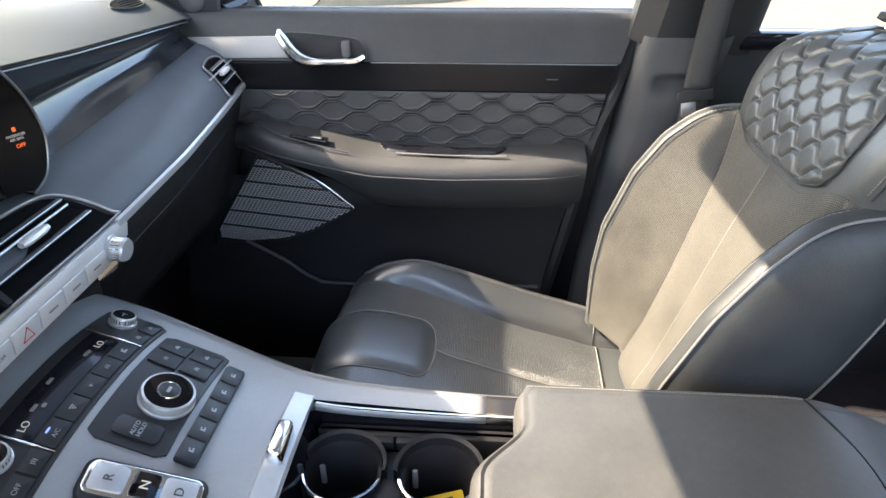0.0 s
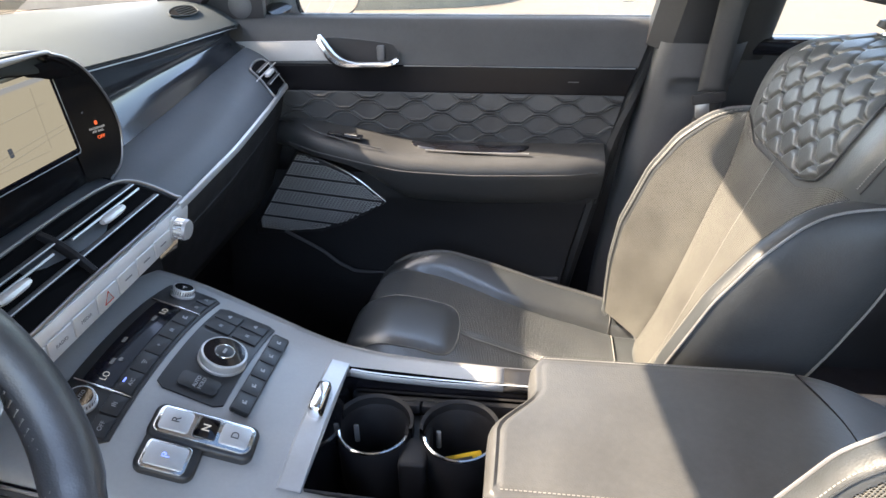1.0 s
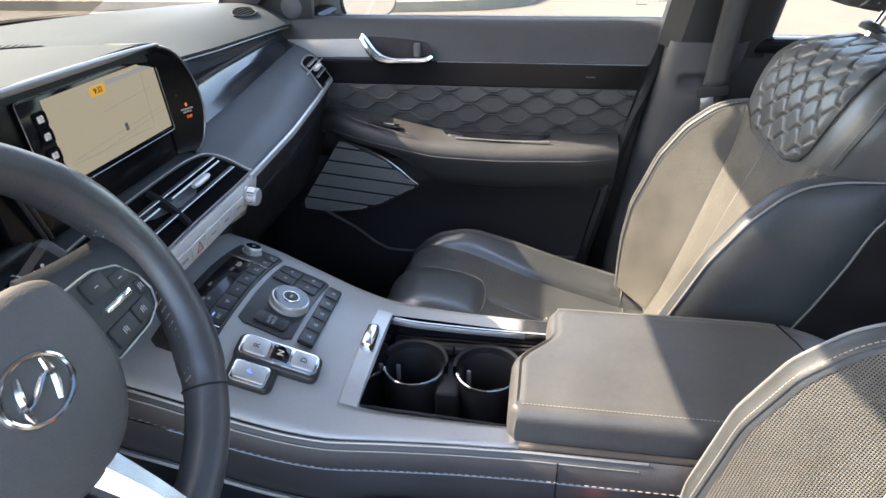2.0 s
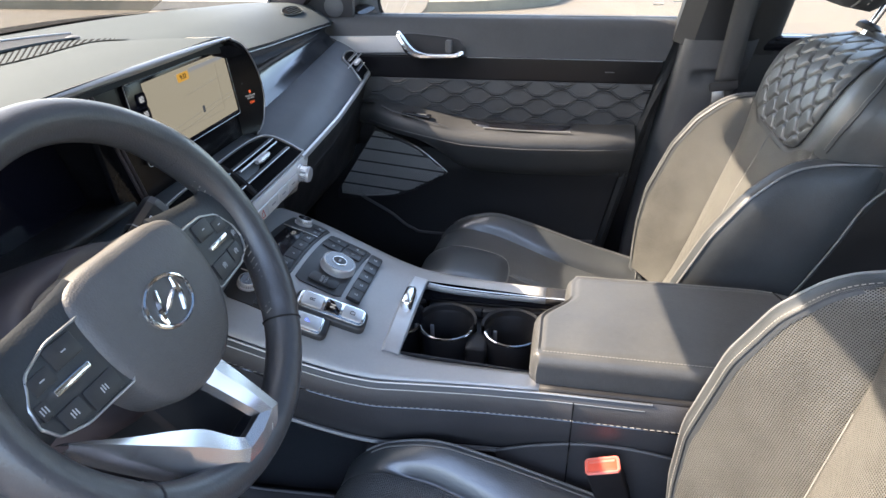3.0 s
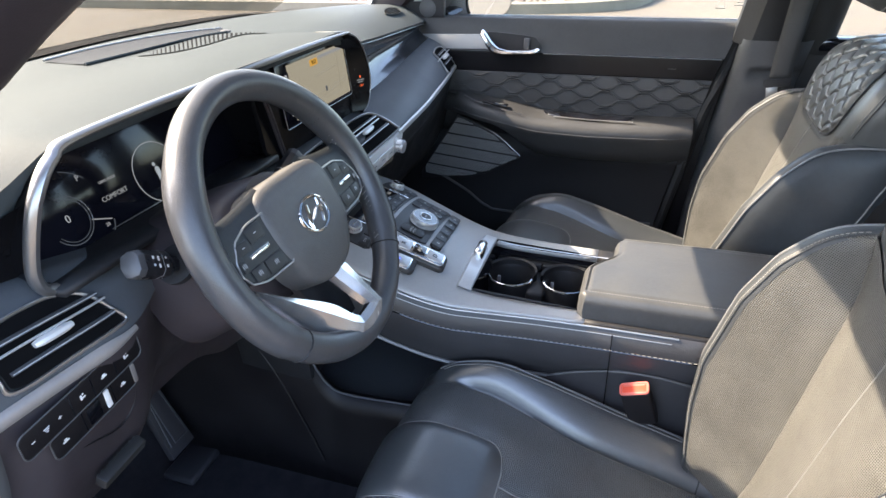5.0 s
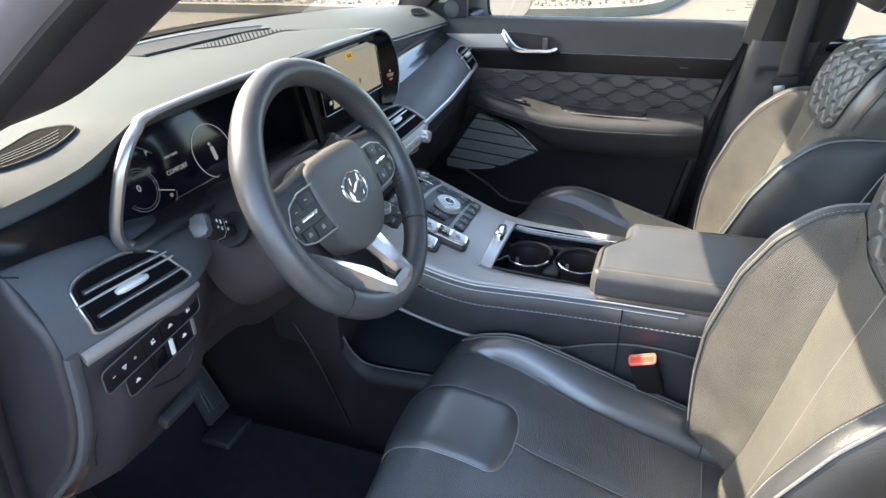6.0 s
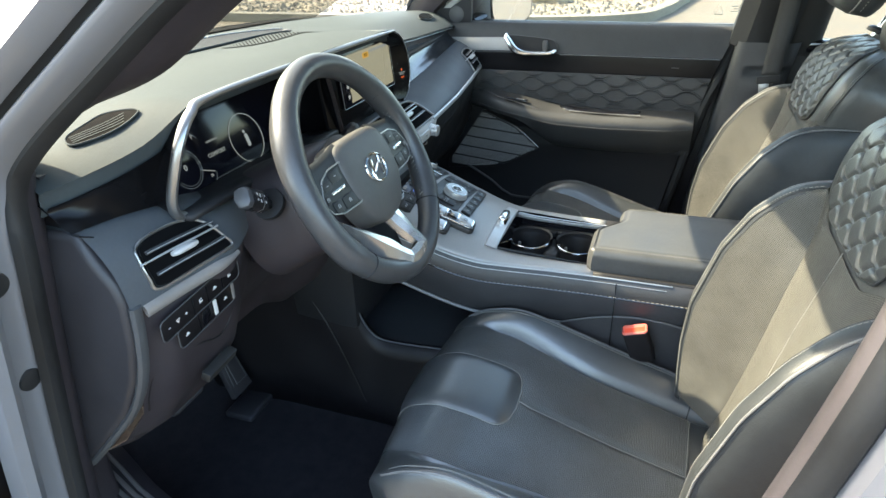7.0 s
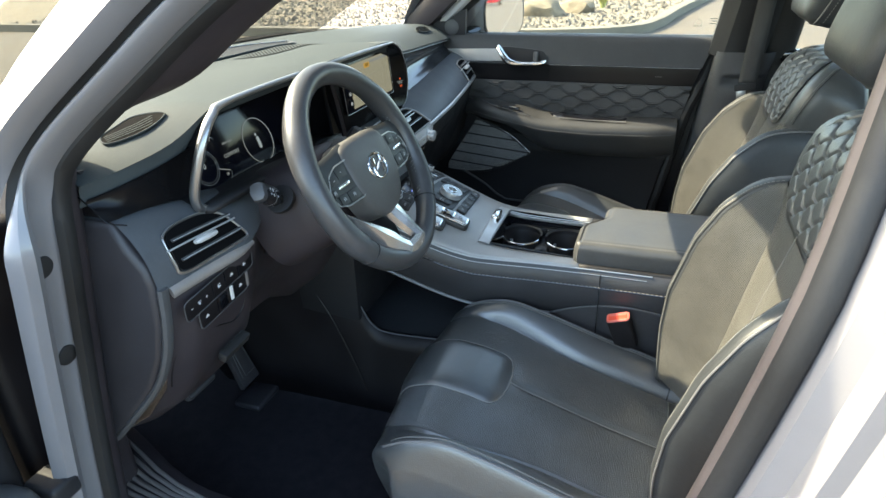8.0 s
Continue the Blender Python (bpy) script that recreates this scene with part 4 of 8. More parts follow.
def vent(y0, y1, name, s_top=0.30, slats=2, tab=0.5, split=False, shape=None):
    """An air outlet let into the dash band: frame, slats across, a silver tab."""
    out = [wave_point(y0 + (y1 - y0) * u, s, 0.003) for u, s in shape or ((0.0, 0.62), (0.03, 0.42), (0.12, s_top), (0.5, s_top - 0.04), (0.82, s_top), (0.93, 0.48), (1.0, 0.92), (0.97, 1.0), (0.5, 1.0), (0.03, 1.0))]
    loop = curve_pts(out, 72, closed=True)
    cen = sum(loop, Vector()) / len(loop)
    fr = part(name, tube(loop, 0.0019, 8, closed=True, flat=1.4), HOOD_TRIM, DASH, "air vent with satin silver surround")
    inn = [cen + (p - cen) * 0.95 + Vector((0.002, 0, 0.001)) for p in loop]
    bm = grid([inn, [cen + (p - cen) * 0.90 + Vector((-0.02, 0, -0.008)) for p in loop]], close_u=True)
    part("vent_wall", bm, PLASTIC, fr)
    # Nearly flush black sheet: the shade inside the outlet is put into its colour.
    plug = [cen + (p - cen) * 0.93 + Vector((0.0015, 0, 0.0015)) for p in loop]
    part("vent_shade_sheet", raw(plug, [tuple(range(len(plug)))]), VENT_BLACK, fr, "black sheet for the shade in the vent opening", smooth=0)
    for k in range(slats):
        s = 0.50 + 0.28 * k
        a, b = y0 + (y1 - y0) * 0.08, y0 + (y1 - y0) * (0.90 + 0.03 * k)
        pts = [wave_point(y, s, 0.005) for y in span(a, b, 16)]
        part("slat", tube(pts, 0.0050, 6, flat=0.45), PLASTIC_G, fr)
        part("slat_edge", tube([p + Vector((0.004, 0, 0.001)) for p in pts], 0.0008, 5), SATIN, fr)
    for u in ((tab,) if not split else (0.28, 0.72)):
        ym = y0 + (y1 - y0) * u
        pts = [wave_point(y, 0.66, 0.008) for y in span(ym - 0.022, ym + 0.022, 8)]
        part("tab", tube(pts, [0.0040, 0.0058, 0.0062, 0.0063, 0.0063, 0.0062, 0.0058, 0.0040], 8, flat=0.8), BAR_SILVER, fr, "silver vent tab")
        pts = [wave_point(y, 0.60, 0.0065) for y in span(ym - 0.07, ym + 0.07, 8)]
        part("tab_bar", tube(pts, 0.0015, 6), SATIN, fr)
    if split:
        ym = (y0 + y1) / 2
        part("vent_divider", tube([wave_point(ym, s, 0.004) for s in span(0.34, 0.97, 6)], 0.008, 8, flat=0.6, up=(0, 1, 0)), PLASTIC, fr)
    return fr


vent(-0.736, -0.592, "side_vent", tab=0.45, shape=((0.0, 0.78), (0.0, 0.52), (0.04, 0.40), (0.18, 0.33), (0.45, 0.30), (0.66, 0.32), (0.84, 0.46), (0.96, 0.80), (1.0, 0.92), (0.93, 0.955), (0.5, 0.955), (0.06, 0.945)))
vent(-0.195, 0.197, "centre_vent", tab=0.7, split=True)
vent(0.655, 0.742, "side_vent", s_top=0.36, slats=2, tab=0.5)


def button_strip():
    """Silver bar below the centre vents with its row of keys and two knobs."""
    rows = []
    for y in span(-0.20, 0.205, 30):
        b = wave_point(y, 1)
        h = 0.042 * (1 - 0.35 * smooth01(0.15, 0.205, abs(y)))
        rows.append([b + Vector((-0.006, 0, 0.001)), b + Vector((0.005, 0, -0.002)), b + Vector((0.008, 0, -0.010)), b + Vector((0.004, 0, -h)), b + Vector((-0.006, 0, -h - 0.006)), b + Vector((-0.02, 0, -h - 0.006))])
    bar = part("button_bar", grid(rows), BAR_SILVER, DASH, "satin silver button bar")
    for k in range(7):
        y = -0.125 + 0.0417 * k
        b = wave_point(y, 1) + Vector((0.0075, 0, -0.026))
        m = basis(b, (0, 1, 0), (0.12, 0, 1))
        key = part("key", prism(rounded(0.0395, 0.024, 0.0015, 2), m, 0.0022, 0.0007), BAR_SILVER, bar)
        if k == 3:
            tri = [(-0.008, -0.006), (0.008, -0.006), (0.0, 0.008)]
            part("hazard_mark", tube([m @ Vector((*p, 0.0026)) for p in tri], 0.0008, 5, closed=True), RED_ICON, key)
        else:
            if k < 3:
                text("words", ("NAV", "RADIO", "MEDIA")[k], m @ Matrix.Translation((0, 0, 0.0023)), 0.0062, KEY_GREY, key)
            else:
                part("key_mark", prism(rounded(0.015, 0.0022, 0.0008, 2), m @ Matrix.Translation((0, 0, 0.0022)), 0.0003), KEY_GREY, key, smooth=0)
    for y in (-0.163, 0.163):
        b = wave_point(y, 1) + Vector((0.006, 0, -0.022))
        mk = basis(b, (0, 1, 0), (0.12, 0, 1))
        kn = part("knob", lathe([(0.0165, 0.0), (0.0165, 0.003), (0.0145, 0.004), (0.0145, 0.018), (0.013, 0.021), (0.0, 0.0215)], mk, 36), SATIN, bar, "knurled silver knob")
        for q in range(24):
            a = 2 * math.pi * q / 24
            part("knurl", box((0.0142, -0.0008, 0.006), (0.0152, 0.0008, 0.017), 0, 1, mk @ Matrix.Rotation(a, 4, "Z")), CHROME, kn, smooth=0)


button_strip()


def driver_leaf():
    """Leaf-shaped side window outlet let into the driver's end of the pad."""
    def on_pad(x, y, lift=0.0035):
        bx = -1.05 + 0.10 * (abs(y) / 0.78) ** 3
        return pad_point(y, (x - bx) / (PAD_FRONT(y)[0] - bx)) + Vector((0, 0, lift))

    ov = curve_pts([on_pad(x, y) for x, y in ((-0.566, -0.698), (-0.565, -0.666), (-0.556, -0.640), (-0.525, -0.628), (-0.502, -0.628), (-0.505, -0.651), (-0.518, -0.680), (-0.544, -0.709))], 36, closed=True)
    mid = sum(ov, Vector()) / len(ov)
    hub = [on_pad(mid.x + (p.x - mid.x) * 0.02, mid.y + (p.y - mid.y) * 0.02, 0.0034) for p in ov]
    rings = [[on_pad(mid.x + (p.x - mid.x) * k, mid.y + (p.y - mid.y) * k, 0.0034) for p in ov] for k in (1.0, 0.7, 0.35)]
    # Slot shade is a black sheet laid on the pad, ribs drawn over it.
    vt = part("window_vent", grid(rings + [hub], close_u=True), VENT_BLACK, DASH, "slotted side window vent")
    part("vent_rim", tube(ov, 0.0013, 6, closed=True), DASH_SOFT, vt)
    for k in range(4):
        f = (k + 0.9) / 4.8
        a = Vector((-0.566, -0.698)).lerp(Vector((-0.544, -0.709)), f)
        b = Vector((-0.525, -0.628)).lerp(Vector((-0.505, -0.651)), f)
        part("slot_rib", tube([on_pad(*a.lerp(b, u), 0.0038) for u in span(0.03, 0.97, 8)], 0.0010, 6, flat=0.3), DASH_SOFT, vt)


def lower_dash():
    # passenger side: glove box face
    rows = []
    for y in span(0.20, 0.765, 24):
        b = wave_point(y, 1)
        k = smooth01(0.18, 0.30, y)
        rows.append([b + Vector((-0.012, 0, -0.010)), b + Vector((-0.006, 0, -0.03)), b + Vector((-0.02, 0, -0.075)), Vector((-0.44, y, 0.90)), Vector((-0.47, y, 0.80)), Vector((-0.52, y, 0.735)), Vector((-0.62, y, 0.715)), Vector((-0.85, y, 0.72))])
    gb = part("glove_box", grid(rows), DEEP_PLASTIC, DASH, "dark plastic glove box", smooth=50)
    part("glove_box_line", tube([(b.x, b.y, b.z) for b in [wave_point(y, 1) + Vector((-0.017, 0, -0.062)) for y in span(0.24, 0.74, 14)]], 0.0014, 5), PLASTIC_G, gb)
    # middle: dark recess behind the console
    part("centre_back", box((-0.60, -0.21, 0.60), (-0.43, 0.21, 0.965), 0.01), PLASTIC, DASH)
    # driver side: switch panel and knee panel
    rows = []
    for y in span(-0.765, -0.20, 40):
        b = wave_point(y, 1)
        col = math.exp(-(((y + 0.40) / 0.13) ** 4))
        e = smooth01(-0.70, -0.765, y)
        rows.append([b + Vector((-0.010, 0, -0.008)), b + Vector((-0.004 - 0.02 * col, 0, -0.022)), Vector((-0.442 - 0.02 * e - 0.04 * col, y, 0.93)), Vector((-0.455 - 0.02 * e - 0.05 * col, y, 0.87)), Vector((-0.475 - 0.02 * e - 0.06 * col, y, 0.80 + 0.02 * col)), Vector((-0.52 - 0.03 * e - 0.07 * col, y, 0.73 + 0.03 * col)), Vector((-0.60 - 0.04 * e, y, 0.665 + 0.05 * col)), Vector((-0.70, y, 0.64 + 0.05 * col)), Vector((-0.90, y, 0.66))])
    kp = part("knee_panel", grid(rows), WARM_PLASTIC, DASH, "charcoal plastic knee panel", smooth=50)
    # edge strip and end cap at the doorway
    edge = curve_pts([(-0.448, -0.768, 0.998), (-0.455, -0.768, 0.94), (-0.470, -0.768, 0.88), (-0.505, -0.768, 0.81), (-0.57, -0.768, 0.735), (-0.64, -0.768, 0.66)], 30)
    part("edge_strip", tube(edge, 0.007, 8, flat=1.4, up=(0, 1, 0)), PLASTIC_G, DASH)
    cap = [(-0.455, 1.0), (-0.462, 0.93), (-0.478, 0.87), (-0.515, 0.80), (-0.58, 0.725), (-0.65, 0.65), (-0.70, 0.62), (-0.70, 1.09), (-0.585, 1.10), (-0.505, 1.102), (-0.486, 1.062), (-0.462, 1.03)]
    m = basis((0, -0.755, 0), (1, 0, 0), (0, 0, 1))
    part("end_cap", prism(cap, m, 0.024, 0.012, 4), END_PLASTIC, DASH, "grey end cap of the dash")
    part("end_filler", prism([(-0.72, 0.98), (-0.535, 0.98), (-0.530, 1.10), (-0.535, 1.150), (-0.545, 1.172), (-0.72, 1.165)], basis((0, -0.752, 0), (1, 0, 0), (0, 0, 1)), 0.016, 0.004, 2), SHADED_PLASTIC, DASH)
    # lower edge of the gloss band at the doorway
    part("band_tip", tube(curve_pts([(-0.548, -0.784, 1.146), (-0.520, -0.786, 1.126), (-0.498, -0.785, 1.106), (-0.480, -0.770, 1.098)], 14), 0.0010, 6), DISPLAY_BLACK, DASH)
    # satin strip under the side vent, running up beside the column
    line = [wave_point(y, 1.03) + Vector((0.003, 0, -0.006)) for y in span(-0.758, -0.585, 20)]
    part("satin_strip", tube(line, [0.0088 - 0.005 * smooth01(0.7, 1.0, i / 19) for i in range(20)], 8, flat=0.5, up=(1, 0, 0.3)), WARM_SATIN, DASH, "satin taupe strip under the vent")
    # switch plates with raised rims
    def switch_row(o, w, marks, gaps):
        m = basis(o, (0, 1, 0.09), (0.09, 0, 1))
        p = part("switch_plate", prism(rounded(w, 0.034, 0.008, 4), m, 0.003, 0.0012), SHADED_PLASTIC, kp, "row of dark dash switches")
        part("plate_rim", tube([m @ Vector((x, y, 0.0026)) for x, y in rounded(w + 0.002, 0.036, 0.009, 5)], 0.0010, 5, closed=True), PLASTIC_G, p)
        for x, kind in marks:
            glyph(kind, m @ Matrix.Translation((x, 0, 0.0032)), PRINT, p, 0.8, "switch_mark")
        for x in gaps:
            part("switch_gap", prism(rounded(0.0012, 0.030, 0.0004, 2), m @ Matrix.Translation((x, 0, 0.0031)), 0.0004), PIANO, p, smooth=0)
        return p, m

    switch_row((-0.4335, -0.664, 0.955), 0.176, [(-0.074, "bar"), (-0.056, "fan"), (-0.038, "plus"), (-0.006, "seat"), (0.028, "car"), (0.064, "seat")], (-0.022, 0.010, 0.046))
    sq, ms2 = switch_row((-0.4425, -0.652, 0.917), 0.13, [(-0.048, "car"), (0.044, "car")], (-0.02, 0.027))
    part("blank_key", prism(rounded(0.020, 0.026, 0.002, 2), ms2 @ Matrix.Translation((-0.004, 0, 0.0032)), 0.0008, 0.0003), PIANO, sq)
    part("slider_key", prism(rounded(0.007, 0.027, 0.001, 2), ms2 @ Matrix.Translation((0.017, 0.002, 0.004)), 0.002, 0.0005), PRINT, sq, "pale slider key")
    part("side_key", prism(rounded(0.006, 0.030, 0.002, 2), ms2 @ Matrix.Translation((0.063, 0.001, 0.0034)), 0.002, 0.0005), WARM_SATIN, sq)
    # joint of the lower cover and the hood release lever
    part("cover_joint", tube(curve_pts([(-0.492, -0.757, 0.800), (-0.484, -0.755, 0.835), (-0.474, -0.745, 0.864), (-0.461, -0.715, 0.880), (-0.456, -0.665, 0.868), (-0.459, -0.62, 0.851), (-0.458, -0.592, 0.862), (-0.452, -0.575, 0.90)], 44), 0.0017, 5), SHADED_PLASTIC, kp)
    ml = basis((-0.464, -0.632, 0.806), (0.45, 0, 1), (0, 1, 0.10))
    part("release_lever", box((-0.009, -0.038, -0.014), (0.009, 0.038, 0.003), 0.003, 2, ml), RUBBER, kp, "ribbed black release lever")
    for k in range(10):
        part("lever_rib", box((-0.008, -0.001, 0), (0.008, 0.001, 0.0012), 0, 1, ml @ Matrix.Translation((0, -0.033 + 0.0073 * k, 0.003))), PLASTIC_G, kp, smooth=0)
    # dash top: leaf-shaped speaker grille, trough and dark base of the windscreen
    def on_top(x, y, lift=0.003):
        bx = -1.05 + 0.10 * (abs(y) / 0.78) ** 3
        return pad_point(y, (x - bx) / (PAD_FRONT(y)[0] - bx)) + Vector((0, 0, lift))

    up = [(p.x, p.y) for p in curve_pts([(x, y, 0) for x, y in ((-0.722, -0.151), (-0.726, -0.109), (-0.727, -0.038), (-0.731, 0.047), (-0.718, 0.119), (-0.685, 0.168), (-0.651, 0.163))], 37)]
    lo = [(p.x, p.y) for p in curve_pts([(x, y, 0) for x, y in ((-0.722, -0.151), (-0.693, -0.147), (-0.657, -0.123), (-0.641, -0.070), (-0.643, 0.013), (-0.646, 0.110), (-0.651, 0.163))], 37)]
    # Black sheet under the ribs stands in for the shade in the slots.
    gr = part("speaker_grille", grid([[on_top(u[0] + (l[0] - u[0]) * k, u[1] + (l[1] - u[1]) * k, 0.0016) for k in span(0, 1, 5)] for u, l in zip(up, lo)]), VENT_BLACK, DASH, "slotted dash speaker grille")
    for u, l in zip(up[1:-1], lo[1:-1]):
        part("slot_rib", tube([on_top(u[0] + (l[0] - u[0]) * k, u[1] + (l[1] - u[1]) * k, 0.0018) for k in (0, 0.5, 1)], 0.0024, 6, flat=0.12), DASH_SOFT, gr)
    near = [on_top(p.x, p.y, 0.003) for p in curve_pts([(x, y, 0) for x, y in ((-0.733, 0.131), (-0.735, 0.052), (-0.744, -0.019), (-0.754, -0.127), (-0.766, -0.223))], 30)]
    far = [on_top(p.x, p.y, 0.003) for p in curve_pts([(x, y, 0) for x, y in ((-0.797, 0.208), (-0.820, 0.162), (-0.844, 0.102), (-0.888, -0.073), (-0.891, -0.191))], 30)]
    tr = [[b.lerp(a, k) - Vector((0, 0, 0.002 * math.sin(math.pi * k))) for k in span(0, 1, 6)] for a, b in zip(near, far)]
    part("centre_tray", grid(tr), TRAY_SHADED, DASH, "blue grey trough in the dash top")
    part("tray_rim", tube(near, 0.0030, 6), DASH_SOFT, DASH)
    part("tray_rim", tube([p + Vector((-0.004, 0, 0.001)) for p in far], 0.0024, 6), HOOD_TRIM, DASH)
    part("windscreen_base", grid([[pad_point(y, s) + Vector((0, 0, 0.004)) for s in span(0.0, 0.15, 8)] for y in span(-0.76, 0.76, 40)]), VENT_BLACK, DASH, "black band at the windscreen base")
    part("light_sensor", lathe([(0.012, 0.0), (0.011, 0.003), (0.006, 0.005), (0.0, 0.0055)], Matrix.Translation(on_top(-0.742, 0.140, 0.002)), 24), PLASTIC_G, DASH, "small grey light sensor")
    # side window outlets
    driver_leaf()
    ov = curve_pts([pad_point(y, s) + Vector((0, 0, 0.0035)) for y, s in ((0.615, 0.880), (0.655, 0.905), (0.705, 0.895), (0.722, 0.850), (0.69, 0.825), (0.645, 0.842))], 30, closed=True)
    # Here too a black sheet gives the shade of the slots.
    vt = part("window_vent", raw(ov, [tuple(range(30))]), VENT_BLACK, DASH, "slotted side window vent")
    part("vent_rim", tube(ov, 0.0014, 6, closed=True), DASH_SOFT, vt)
    for k in range(4):
        s = 0.842 + 0.015 * k
        a, b = pad_point(0.660 - 0.008 * k, s + 0.006), pad_point(0.712 - 0.002 * k, s)
        part("slot_rib", tube([a + Vector((0, 0, 0.004)), b + Vector((0, 0, 0.004))], 0.0013, 5, flat=0.6), DASH_SOFT, vt)


lower_dash()


def pedals():
    p = thing("accelerator_pedal", "black rubber accelerator pedal over dark carpet", "pedal", at=(-0.75, -0.28, FLOOR_Z))
    m = basis((-0.745, -0.285, 0.40), (0, 1, 0), (-0.40, 0, 1))
    part("pad", prism([(-0.035, 0), (0.035, 0), (0.028, 0.20), (-0.024, 0.20)], m, 0.016, 0.005), END_PLASTIC, p)
    part("pad_face", prism([(-0.012, 0.03), (0.024, 0.03), (0.019, 0.185), (-0.008, 0.185)], m @ Matrix.Translation((0, 0, 0.016)), 0.003, 0.001), END_PLASTIC, p)
    for x0, x1, y1 in ((-0.013, -0.009, 0.19), (0.025, 0.020, 0.19), (-0.026, -0.012, 0.15)):
        part("pad_groove", tube([m @ Vector((x0, 0.028, 0.0185)), m @ Vector((x1, y1, 0.0185))], 0.0012, 5), PLASTIC_G, p)
    part("pad_groove", tube([m @ Vector((-0.013, 0.028, 0.0185)), m @ Vector((0.025, 0.028, 0.0185))], 0.0012, 5), PLASTIC_G, p)
    part("foot", box((-0.775, -0.325, FLOOR_Z + 0.003), (-0.695, -0.215, FLOOR_Z + 0.022), 0.008, 3), END_PLASTIC, p)
    b = thing("brake_pedal", "dark rubber brake pedal under the dash", "pedal", at=(-0.77, -0.44, 0.5))
    mb = basis((-0.705, -0.505, 0.572), (0, 1, 0), (-0.62, 0, 0.78))
    part("pad", prism(rounded(0.092, 0.050, 0.010, 4), mb, 0.014, 0.004, 2), END_PLASTIC, b)
    for k in range(5):
        part("pad_rib", prism(rounded(0.080, 0.004, 0.001, 2, 0, -0.018 + 0.009 * k), mb @ Matrix.Translation((0, 0, 0.014)), 0.002), PLASTIC_G, b, smooth=0)
    part("arm", tube([(-0.715, -0.50, 0.575), (-0.76, -0.49, 0.66), (-0.84, -0.43, 0.9)], 0.012), PLASTIC, b)


pedals()
# ---- steering wheel ----
WHEEL_C = Vector((-0.267, -0.418, 1.090))
WA = radians(27.5)
WM = basis(WHEEL_C, (0, 1, 0), (-math.sin(WA), 0, math.cos(WA)))


